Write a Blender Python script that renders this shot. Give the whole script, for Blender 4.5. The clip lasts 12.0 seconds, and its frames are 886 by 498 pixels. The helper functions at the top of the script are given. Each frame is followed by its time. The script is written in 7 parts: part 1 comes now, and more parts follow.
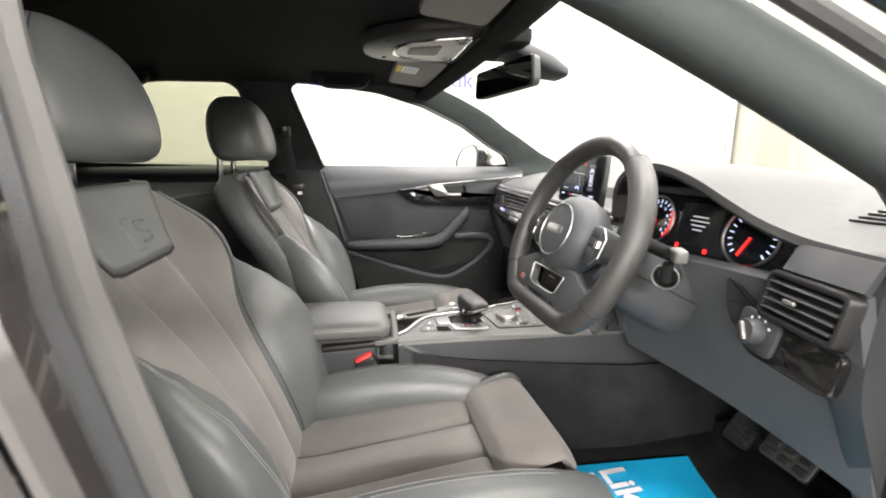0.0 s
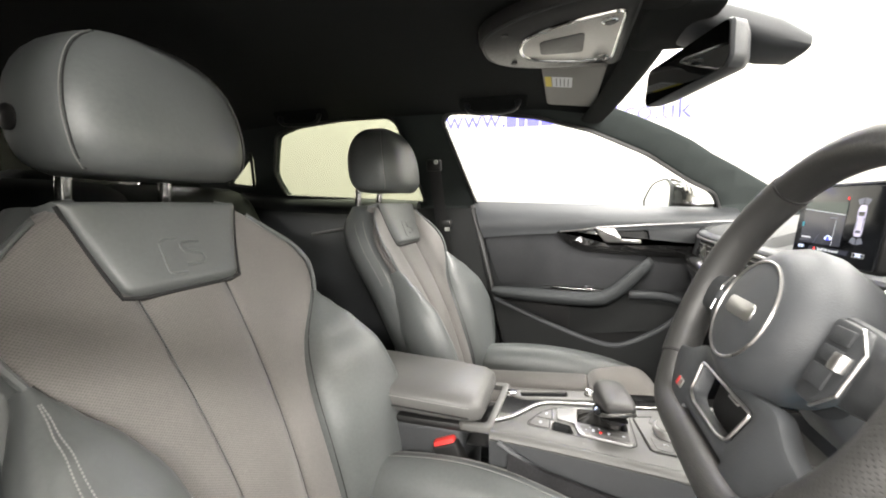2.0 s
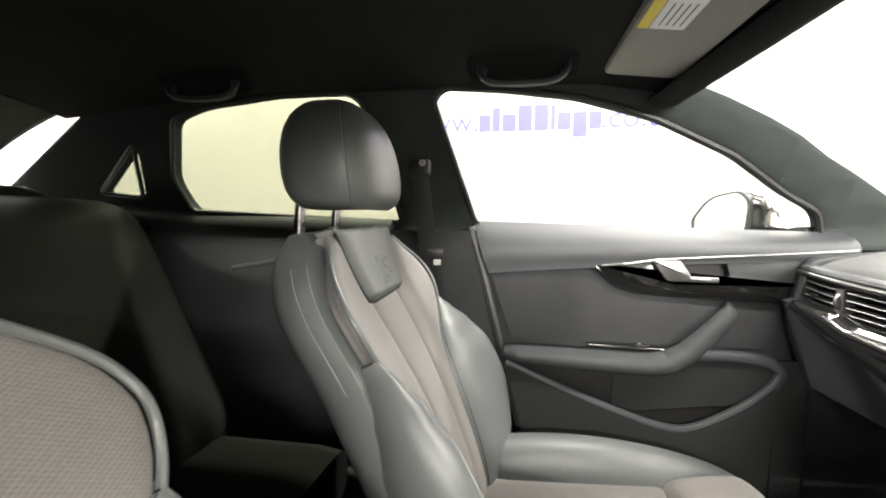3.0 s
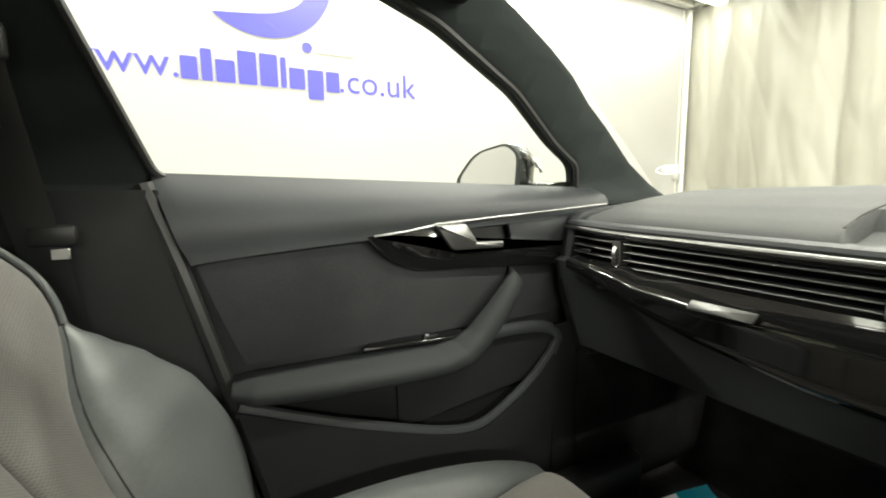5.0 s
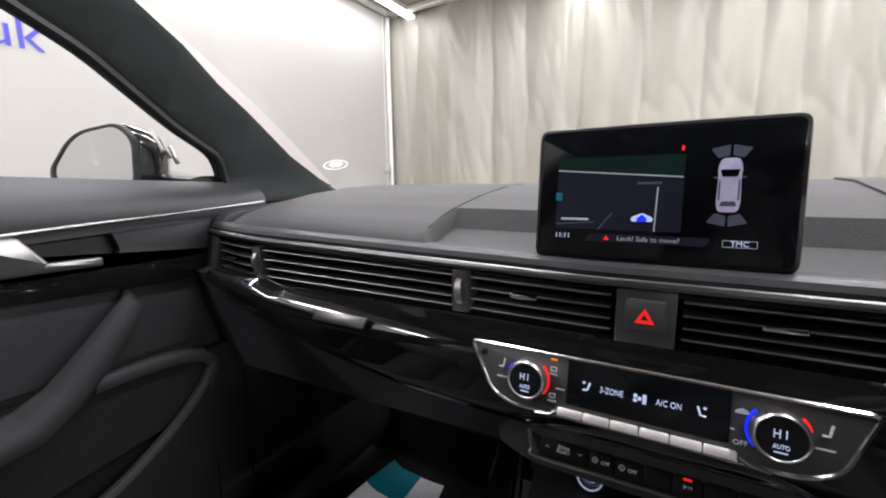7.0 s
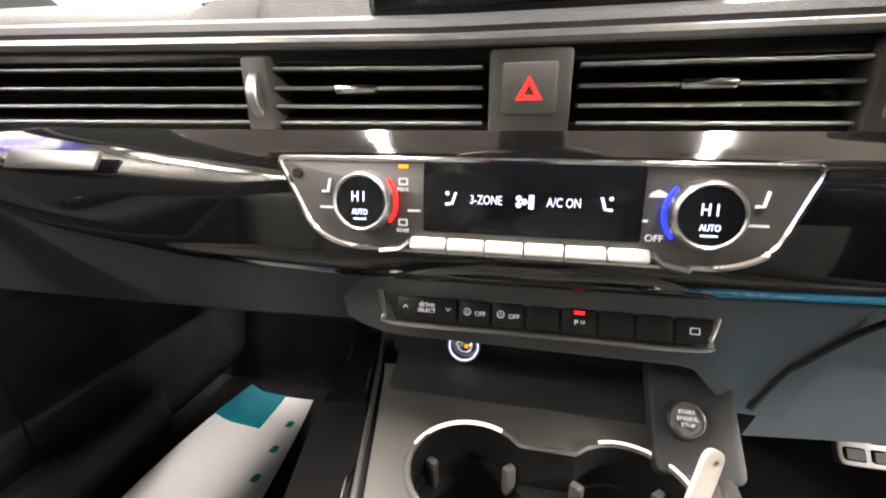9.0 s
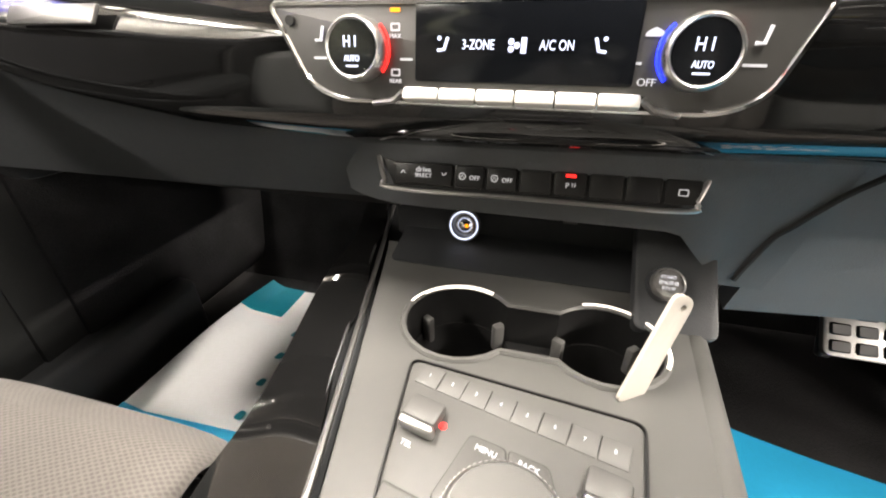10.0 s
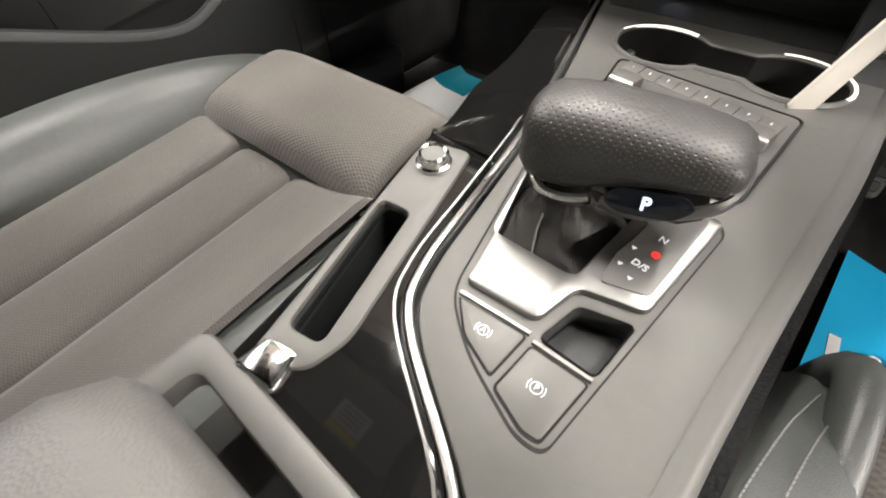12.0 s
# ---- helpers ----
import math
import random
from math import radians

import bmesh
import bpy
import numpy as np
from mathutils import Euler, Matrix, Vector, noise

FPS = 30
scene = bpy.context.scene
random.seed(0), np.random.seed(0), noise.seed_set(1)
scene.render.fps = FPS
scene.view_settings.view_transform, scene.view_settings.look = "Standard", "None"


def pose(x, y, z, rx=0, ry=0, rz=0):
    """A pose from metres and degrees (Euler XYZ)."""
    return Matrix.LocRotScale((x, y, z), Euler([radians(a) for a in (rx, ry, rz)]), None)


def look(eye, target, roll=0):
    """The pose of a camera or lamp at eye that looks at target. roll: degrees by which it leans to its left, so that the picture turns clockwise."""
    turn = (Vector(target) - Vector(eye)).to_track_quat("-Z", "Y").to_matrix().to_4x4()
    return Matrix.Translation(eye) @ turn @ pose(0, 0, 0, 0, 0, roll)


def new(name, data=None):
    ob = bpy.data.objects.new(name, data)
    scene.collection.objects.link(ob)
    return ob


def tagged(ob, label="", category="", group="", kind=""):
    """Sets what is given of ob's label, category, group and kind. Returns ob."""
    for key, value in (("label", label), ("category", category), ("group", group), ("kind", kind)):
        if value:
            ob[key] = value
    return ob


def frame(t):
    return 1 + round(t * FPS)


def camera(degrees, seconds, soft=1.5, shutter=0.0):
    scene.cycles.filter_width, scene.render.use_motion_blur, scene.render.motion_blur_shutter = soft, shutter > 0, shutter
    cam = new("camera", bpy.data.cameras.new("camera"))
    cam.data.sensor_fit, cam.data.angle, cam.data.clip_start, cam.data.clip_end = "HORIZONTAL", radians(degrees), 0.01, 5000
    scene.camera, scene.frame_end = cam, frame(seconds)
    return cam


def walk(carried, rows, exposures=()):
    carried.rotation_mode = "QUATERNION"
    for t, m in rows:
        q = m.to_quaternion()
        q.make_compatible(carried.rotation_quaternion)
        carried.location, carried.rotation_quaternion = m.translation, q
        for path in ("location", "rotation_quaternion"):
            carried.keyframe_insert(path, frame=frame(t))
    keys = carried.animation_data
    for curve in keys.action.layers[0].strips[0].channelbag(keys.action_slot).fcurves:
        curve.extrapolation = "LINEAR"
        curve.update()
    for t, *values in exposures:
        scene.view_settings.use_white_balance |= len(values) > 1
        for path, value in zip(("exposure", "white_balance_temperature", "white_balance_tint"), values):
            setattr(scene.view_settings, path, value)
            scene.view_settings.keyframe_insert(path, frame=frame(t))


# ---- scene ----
cam = camera(94.5, 12.0, soft=1.9, shutter=0.15)
PATH = [
    (0, (1.021, -0.581, 1.037), (-0.891, -0.185, 0.604), -1.0),
    (0.5, (0.901, -0.487, 1.018), (-1.064, -0.332, 0.68), -0.9),
    (1, (0.867, -0.405, 1.014), (-1.108, -0.577, 0.745), -0.5),
    (1.5, (0.832, -0.374, 1.0), (-1.105, -0.811, 0.767), -0.3),
    (2, (0.778, -0.394, 1.005), (-1.131, -0.949, 0.788), 0.0),
    (2.5, (0.58, -0.523, 1.031), (-1.347, -1.022, 0.835), -0.0),
    (2.7, (0.475, -0.568, 1.033), (-1.467, -1.009, 0.851), 0.1),
    (4.3, (-0.008, -0.67, 0.971), (-1.962, -0.27, 0.816), -0.8),
    (4.5, (-0.02, -0.652, 0.968), (-1.939, -0.12, 0.788), -1.0),
    (5, (-0.024, -0.593, 0.974), (-1.816, 0.261, 0.727), -0.9),
    (5.5, (-0.014, -0.561, 0.978), (-1.612, 0.607, 0.688), -0.9),
    (6, (0.001, -0.514, 0.982), (-1.397, 0.884, 0.677), -0.9),
    (6.5, (0.006, -0.464, 0.986), (-1.191, 1.108, 0.673), -0.9),
    (7, (0.017, -0.406, 0.986), (-0.955, 1.313, 0.671), -0.8),
    (7.2, (0.019, -0.387, 0.987), (-0.864, 1.378, 0.662), -0.9),
    (8.8, (0.008, -0.284, 0.875), (-0.397, 1.581, 0.276), -0.6),
    (9, (0.005, -0.28, 0.857), (-0.398, 1.563, 0.194), -0.5),
    (9.5, (0.013, -0.279, 0.826), (-0.399, 1.493, -0.005), -0.4),
    (10, (0.028, -0.303, 0.82), (-0.428, 1.37, -0.177), -0.5),
    (10.5, (0.04, -0.354, 0.796), (-0.496, 1.193, -0.353), -0.6),
    (11, (0.042, -0.395, 0.789), (-0.589, 0.997, -0.502), -1.0),
    (11.5, (0.052, -0.445, 0.784), (-0.677, 0.741, -0.652), -1.3),
    (12, (0.057, -0.499, 0.785), (-0.76, 0.505, -0.74), -1.5),
]
walk(cam, [(t, look(eye, target, roll)) for t, eye, target, roll in PATH],
     exposures=[(0, 1.75, 6700, 12), (1.0, 1.9, 6720, 11), (2.0, 1.95, 6750, 10), (2.7, 2.12, 6800, 10), (4.3, 1.55, 6950, 3), (4.7, 1.25, 7050, 0), (5.2, 0.6, 6850, 2), (5.5, 0.2, 6450, 14), (5.8, 0.18, 6350, 15),
                (6.5, 0.26, 6300, 18), (7.2, 0.26, 6300, 18), (8.8, 2.0, 7000, 17), (9.3, 2.35, 7300, 14), (10.5, 2.3, 7150, 13), (12, 1.8, 6950, 11)])

# ---- world and lamps ----
world = bpy.data.worlds.new("world")
scene.world = world
world.use_nodes = True
world.node_tree.nodes["Background"].inputs[0].default_value = (0.9, 0.92, 1.0, 1)
world.node_tree.nodes["Background"].inputs[1].default_value = 0.25

WALL_X, WALL_FRONT, WALL_RIGHT, WALL_REAR, ROOF_Z = -2.7, 3.33, 3.2, -4.6, 2.72
STRIPS = [(x, y) for x in (-2.45, -0.8, 0.8) for y in (-1.7, 0.0, 1.4, 2.65)] + [(-2.45, -3.4), (0.8, -3.4)]
# Unseen fill strips added on the right wall, to light headrests and seats from the side.
FILL_STRIPS = [(WALL_RIGHT - 0.06, y, 1.9) for y in (-2.6, -0.9, 0.8, 2.4)]
for place in [pose(sx, sy, ROOF_Z - 0.085) for sx, sy in STRIPS] + [pose(sx - 0.03, sy, sz, 0, 90, 0) for sx, sy, sz in FILL_STRIPS]:
    lamp = bpy.data.lights.new("strip_lamp", "AREA")
    lamp.shape, lamp.size, lamp.size_y, lamp.color = "RECTANGLE", 0.07, 1.0, (1.0, 0.985, 0.965)
    side, deep = place.translation.x, place.translation.y
    lamp.energy = 40 if side > 3 else 10 if side < -2 and deep > 2 else 16 if side < -2 and deep > 1 else 15 if deep > 2 else 24
    new("strip_lamp", lamp).matrix_world = place


# ---- materials ----
def material(name, color, rough=0.5, metal=0.0, vary=0.12, big=3.0, fine=180.0, bump=0.0, bump_scale=400.0,
             coat=0.0, sheen=0.0, stretch=(1, 1, 1), emit=0.0, spec=0.5, rough_vary=0.08):
    """Principled surface with colour variation at two scales, uneven gloss and a fine relief."""
    mat = bpy.data.materials.new(name)
    mat.use_nodes = True
    nt = mat.node_tree
    b = nt.nodes["Principled BSDF"]
    co = nt.nodes.new("ShaderNodeTexCoord")
    mp = nt.nodes.new("ShaderNodeMapping")
    mp.inputs["Scale"].default_value = stretch
    nt.links.new(co.outputs["Object"], mp.inputs[0])
    total = None
    for scale, share, detail in ((big, 0.6, 4), (fine, 0.4, 2)):
        n = nt.nodes.new("ShaderNodeTexNoise")
        n.inputs["Scale"].default_value, n.inputs["Detail"].default_value = scale, detail
        nt.links.new(mp.outputs[0], n.inputs["Vector"])
        mul = nt.nodes.new("ShaderNodeMath")
        mul.operation = "MULTIPLY_ADD"
        nt.links.new(n.outputs[0], mul.inputs[0])
        mul.inputs[1].default_value = share
        if total is None:
            mul.inputs[2].default_value = 0.0
        else:
            nt.links.new(total, mul.inputs[2])
        total = mul.outputs[0]
    ramp = nt.nodes.new("ShaderNodeMapRange")
    ramp.inputs["From Min"].default_value, ramp.inputs["From Max"].default_value = 0.3, 0.7
    ramp.inputs["To Min"].default_value, ramp.inputs["To Max"].default_value = 1 - vary, 1 + vary
    nt.links.new(total, ramp.inputs["Value"])
    mix = nt.nodes.new("ShaderNodeVectorMath")
    mix.operation = "SCALE"
    mix.inputs[0].default_value = color[:3]
    nt.links.new(ramp.outputs[0], mix.inputs["Scale"])
    nt.links.new(mix.outputs[0], b.inputs["Base Color"])
    rr = nt.nodes.new("ShaderNodeMapRange")
    rr.inputs["From Min"].default_value, rr.inputs["From Max"].default_value = 0.3, 0.7
    rr.inputs["To Min"].default_value, rr.inputs["To Max"].default_value = max(rough - rough_vary, 0.02), min(rough + rough_vary, 1)
    nt.links.new(total, rr.inputs["Value"])
    nt.links.new(rr.outputs[0], b.inputs["Roughness"])
    b.inputs["Metallic"].default_value = metal
    b.inputs["Coat Weight"].default_value = coat
    b.inputs["Coat Roughness"].default_value = 0.03
    b.inputs["Sheen Weight"].default_value = sheen
    b.inputs["Specular IOR Level"].default_value = spec
    if emit:
        b.inputs["Emission Color"].default_value = (*color[:3], 1)
        b.inputs["Emission Strength"].default_value = emit
    if bump:
        n = nt.nodes.new("ShaderNodeTexVoronoi")
        n.inputs["Scale"].default_value = bump_scale
        nt.links.new(mp.outputs[0], n.inputs["Vector"])
        bp = nt.nodes.new("ShaderNodeBump")
        bp.inputs["Strength"].default_value, bp.inputs["Distance"].default_value = bump, 0.0006
        nt.links.new(n.outputs["Distance"], bp.inputs["Height"])
        nt.links.new(bp.outputs[0], b.inputs["Normal"])
    return mat


def weave(name, color, pitch=0.006, depth=0.5, plane="xz", ribs=False, rough=0.8):
    """Perforated or woven cloth: a grid of small dark dimples, or fine cross ribs, over a napped ground."""
    mat = material(name, color, rough, vary=0.2, big=9, fine=300, sheen=0.2 if ribs else 0.0)
    nt = mat.node_tree
    b = nt.nodes["Principled BSDF"]
    co, sp, cb = nt.nodes.new("ShaderNodeTexCoord"), nt.nodes.new("ShaderNodeSeparateXYZ"), nt.nodes.new("ShaderNodeCombineXYZ")
    nt.links.new(co.outputs["UV" if plane == "uv" else "Object"], sp.inputs[0])
    nt.links.new(sp.outputs["X" if plane == "uv" else plane[0].upper()], cb.inputs[0])
    nt.links.new(sp.outputs["Y" if plane == "uv" else plane[1].upper()], cb.inputs[1])
    mp = nt.nodes.new("ShaderNodeMapping")
    mp.inputs["Rotation"].default_value = (0, 0, 0.785)
    mp.inputs["Scale"].default_value = (1, 1.6 if ribs else 1, 1)
    nt.links.new(cb.outputs[0], mp.inputs[0])
    tex = nt.nodes.new("ShaderNodeTexVoronoi")
    tex.voronoi_dimensions = "2D"
    tex.inputs["Scale"].default_value, tex.inputs["Randomness"].default_value = 1 / pitch, 0.12
    nt.links.new(mp.outputs[0], tex.inputs["Vector"])
    hole = nt.nodes.new("ShaderNodeMapRange")
    hole.interpolation_type = "SMOOTHSTEP"
    hole.inputs["From Min"].default_value, hole.inputs["From Max"].default_value = (0.13, 0.28) if not ribs else (0.1, 0.6)
    nt.links.new(tex.outputs[0], hole.inputs["Value"])
    dark = nt.nodes.new("ShaderNodeMapRange")
    dark.inputs["To Min"].default_value, dark.inputs["To Max"].default_value = (0.45, 1.0) if not ribs else (0.70, 1.08)
    nt.links.new(hole.outputs[0], dark.inputs["Value"])
    scl = nt.nodes.new("ShaderNodeVectorMath")
    scl.operation = "SCALE"
    old = b.inputs["Base Color"].links[0].from_socket
    nt.links.new(old, scl.inputs[0])
    nt.links.new(dark.outputs[0], scl.inputs["Scale"])
    nt.links.new(scl.outputs[0], b.inputs["Base Color"])
    bp = nt.nodes.new("ShaderNodeBump")
    bp.inputs["Strength"].default_value, bp.inputs["Distance"].default_value = depth, 0.001
    nt.links.new(hole.outputs[0], bp.inputs["Height"])
    nt.links.new(bp.outputs[0], b.inputs["Normal"])
    return mat


def glass(name, tint, gloss=0.02):
    """A thin pane: light goes straight through, tinted, and mirrors at a slant."""
    mat = bpy.data.materials.new(name)
    mat.use_nodes = True
    nt = mat.node_tree
    nt.nodes.remove(nt.nodes["Principled BSDF"])
    t, g = nt.nodes.new("ShaderNodeBsdfTransparent"), nt.nodes.new("ShaderNodeBsdfGlossy")
    t.inputs[0].default_value = (*tint, 1)
    g.inputs["Roughness"].default_value = 0.01
    fr, mx = nt.nodes.new("ShaderNodeLayerWeight"), nt.nodes.new("ShaderNodeMixShader")
    pw, sc = nt.nodes.new("ShaderNodeMath"), nt.nodes.new("ShaderNodeMath")
    pw.operation, sc.operation = "POWER", "MULTIPLY_ADD"
    pw.inputs[1].default_value, sc.inputs[1].default_value, sc.inputs[2].default_value = 5.0, 0.6, gloss
    nt.links.new(fr.outputs["Facing"], pw.inputs[0])
    nt.links.new(pw.outputs[0], sc.inputs[0])
    nt.links.new(sc.outputs[0], mx.inputs[0])
    nt.links.new(t.outputs[0], mx.inputs[1])
    nt.links.new(g.outputs[0], mx.inputs[2])
    nt.links.new(mx.outputs[0], nt.nodes["Material Output"].inputs[0])
    return mat


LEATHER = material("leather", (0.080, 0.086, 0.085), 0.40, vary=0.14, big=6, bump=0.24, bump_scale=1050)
LEATHER_LID = material("leather_lid", (0.092, 0.091, 0.088), 0.46, vary=0.1, big=6, bump=0.35, bump_scale=700)
RIM_LEATHER = material("rim_leather", (0.031, 0.031, 0.030), 0.42, vary=0.12, big=9, bump=0.3, bump_scale=600, spec=0.35)
PERFORATED = weave("perforated_leather", (0.031, 0.031, 0.030), 0.0030, 0.35, "uv", False, 0.5)
GRIP_LEATHER = weave("grip_leather", (0.031, 0.0305, 0.0295), 0.0034, 0.45, "uv", False, 0.46)
CLOTH = weave("back_cloth", (0.122, 0.115, 0.108), 0.0036, 0.22, "xz", True)
CLOTH_SEAT = weave("cushion_cloth", (0.122, 0.115, 0.108), 0.0036, 0.22, "xy", True)
CLOTH_RIB = weave("ribbed_seat_cloth", (0.135, 0.124, 0.113), 0.0048, 0.4, "xy", True)
SUEDE = material("suede", (0.034, 0.035, 0.037), 0.9, vary=0.22, big=9, fine=260, bump=0.3, bump_scale=900, sheen=0.12, spec=0.1)
SOFT = material("soft_plastic", (0.041, 0.044, 0.047), 0.5, vary=0.1, big=5, bump=0.3, bump_scale=900, spec=0.35)
DASH_TOP = material("dash_plastic", (0.055, 0.057, 0.057), 0.65, vary=0.1, big=4, bump=0.6, bump_scale=800, spec=0.25)
HARD = material("hard_plastic", (0.033, 0.035, 0.037), 0.48, vary=0.12, big=5, bump=0.25, bump_scale=1000, spec=0.28)
# Soft dash plastic with bounce light from the seats put into its colour.
LOWER_DASH_LIT = material("lower_dash_plastic_lit", (0.072, 0.077, 0.081), 0.55, vary=0.1, big=5, bump=0.3, bump_scale=900, spec=0.3)
DOOR_SOFT = material("door_vinyl", (0.027, 0.029, 0.030), 0.62, vary=0.1, big=5, bump=0.3, bump_scale=900, spec=0.1)
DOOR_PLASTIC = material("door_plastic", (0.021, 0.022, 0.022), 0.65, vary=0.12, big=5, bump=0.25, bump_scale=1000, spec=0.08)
GREY = material("grey_plastic", (0.077, 0.0765, 0.0725), 0.5, vary=0.07, big=7, bump=0.06, bump_scale=1600)
BUTTON = material("button_plastic", (0.085, 0.084, 0.081), 0.45, vary=0.06, big=9)
BLACK = material("black_plastic", (0.012, 0.012, 0.012), 0.4, vary=0.15, big=8, spec=0.3)
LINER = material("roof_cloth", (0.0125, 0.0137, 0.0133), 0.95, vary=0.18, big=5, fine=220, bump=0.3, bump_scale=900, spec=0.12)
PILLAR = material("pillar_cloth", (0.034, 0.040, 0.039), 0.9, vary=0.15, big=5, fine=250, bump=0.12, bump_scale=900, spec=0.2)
CARPET = material("carpet", (0.022, 0.022, 0.023), 1.0, vary=0.4, big=12, fine=350, bump=0.9, bump_scale=350, spec=0.08)
GLOSS = material("piano_black", (0.006, 0.006, 0.006), 0.06, vary=0.2, big=8, coat=0.6, rough_vary=0.02)
CHROME = material("chrome", (0.78, 0.78, 0.77), 0.13, 1.0, vary=0.05, big=9)
SATIN = material("satin_metal", (0.52, 0.515, 0.505), 0.34, 1.0, vary=0.06, big=9, fine=300)
BRUSHED = material("brushed_metal", (0.235, 0.234, 0.231), 0.38, 1.0, vary=0.08, big=14, fine=300)
SLAT = material("slat_metal", (0.26, 0.26, 0.255), 0.4, 0.7, vary=0.08, big=9)
GAITER = material("gaiter_leather", (0.011, 0.0105, 0.010), 0.5, vary=0.2, big=20, bump=0.3, bump_scale=700, spec=0.25)
STITCH = material("stitch_thread", (0.24, 0.24, 0.235), 0.8, vary=0.1)
SEAM = material("seam_gap", (0.012, 0.012, 0.012), 0.9)
RUBBER = material("rubber_seal", (0.026, 0.026, 0.026), 0.5, vary=0.2, big=9)
PAINT = material("black_paint", (0.012, 0.011, 0.011), 0.12, coat=0.8, vary=0.1)
VISOR = material("visor_vinyl", (0.22, 0.212, 0.20), 0.7, vary=0.07, bump=0.3)
WHITE = material("white_print", (0.75, 0.76, 0.78), 0.6, vary=0.03)
YELLOW = material("yellow_print", (0.75, 0.6, 0.05), 0.6)
PAPER = material("paper", (0.78, 0.79, 0.8), 0.75, vary=0.04, big=6)
BLUE = material("blue_paper", (0.0, 0.34, 0.60), 0.55, vary=0.06, big=5)
TEAL = material("teal_paper", (0.0, 0.2, 0.27), 0.55, vary=0.08, big=5)
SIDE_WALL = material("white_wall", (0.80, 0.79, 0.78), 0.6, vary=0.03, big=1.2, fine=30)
# White wall behind the windows, darkened in colour so that its lighting doesn't clip.
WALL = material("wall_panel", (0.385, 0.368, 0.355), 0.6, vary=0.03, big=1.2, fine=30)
CURTAIN = material("curtain_vinyl", (0.292, 0.274, 0.238), 0.38, vary=0.14, big=2.6, fine=16, stretch=(1, 1, 0.22))
BROWN = material("roof_sheet", (0.27, 0.235, 0.215), 0.7, vary=0.1, big=1.5)
ALU = material("aluminium", (0.62, 0.61, 0.58), 0.45, 0.6, vary=0.12, big=4)
CONCRETE = material("concrete", (0.32, 0.31, 0.3), 0.8, vary=0.2, big=1.5, fine=40)
SIGN = material("sign_blue", (0.055, 0.05, 0.42), 0.6, vary=0.04)
RED = material("red_button", (0.5, 0.035, 0.03), 0.45)
LIT_RED = material("lit_red", (1.0, 0.022, 0.02), 0.5, emit=0.5)
LIT_BLUE = material("lit_blue", (0.008, 0.028, 1.0), 0.5, emit=0.6)
LIT_WHITE = material("lit_white", (0.60, 0.70, 1.0), 0.5, emit=0.34)
LIT_DIM = material("lit_dim", (0.5, 0.52, 0.56), 0.5, emit=0.16)
LIT_RIM = material("lit_rim", (1.0, 0.95, 0.88), 0.4, emit=0.35)
LIT_AMBER = material("lit_amber", (1.0, 0.30, 0.01), 0.5, emit=0.4)
LAMP_FACE = material("lamp_face", (1.0, 0.98, 0.95), 0.5, emit=5.0)
SCREEN = material("screen_glass", (0.006, 0.007, 0.009), 0.12, vary=0.1, rough_vary=0.03)
MAP_DARK = material("map_dark", (0.009, 0.010, 0.016), 0.2, emit=0.6)
MAP_GREEN = material("map_green", (0.004, 0.011, 0.009), 0.2, emit=0.8)
MAP_ROAD = material("map_road", (0.045, 0.048, 0.065), 0.2, emit=0.6)
LIT_LILAC = material("lit_lilac", (0.36, 0.34, 0.46), 0.4, vary=0.3, big=40, emit=0.35)
MIRROR = material("mirror", (0.85, 0.86, 0.87), 0.02, 1.0, vary=0.01, rough_vary=0.0)
# Mirror base darkened so that its reflection of the bright booth reads dark.
DARK_MIRROR = material("dark_mirror", (0.13, 0.135, 0.14), 0.03, 1.0, vary=0.01, rough_vary=0.0)
KEYTAG = material("tag_plastic", (0.40, 0.375, 0.335), 0.5, vary=0.05)
CLEAR = glass("clear_glass", (0.93, 0.95, 0.93))
# Near-black pane for unseen windows, to hold light back from the rear cabin.
DARK_GLASS = glass("dark_glass", (0.06, 0.062, 0.055))
TINTED = glass("tinted_glass", (0.56, 0.585, 0.505))


# ---- building tools ----
def link(name, bm, mat, parent=None, label="", sharp=38):
    me = bpy.data.meshes.new(name)
    bm.normal_update()
    bm.to_mesh(me)
    bm.free()
    me.materials.append(mat)
    me.shade_smooth()
    me.set_sharp_from_angle(angle=radians(sharp))
    ob = new(name, me)
    if parent:
        ob.parent = parent
    if label:
        ob["label"] = label
    return ob


part = link


def thing(name, label, category, group="", at=(0, 0, 0)):
    ob = new(name)
    ob.empty_display_size = 0.05
    ob.location = at
    return tagged(ob, label, category, group)


def box(sx, sy, sz, bev=0.004, seg=2, m=None):
    bm = bmesh.new()
    bmesh.ops.create_cube(bm, size=1, matrix=Matrix.Diagonal((sx, sy, sz, 1)))
    if bev:
        bmesh.ops.bevel(bm, geom=bm.edges[:], offset=min(bev, 0.49 * min(sx, sy, sz)), segments=seg, affect="EDGES", profile=0.5)
    if m is not None:
        bm.transform(m)
    return bm


def face_at(o, right=(1, 0, 0), up=(0, 0, 1)):
    """A frame at o: x to the right, y up, z out of the face."""
    x = Vector(right).normalized()
    z = x.cross(Vector(up)).normalized()
    y = z.cross(x)
    m = Matrix((x, y, z)).transposed().to_4x4()
    m.translation = o
    return m


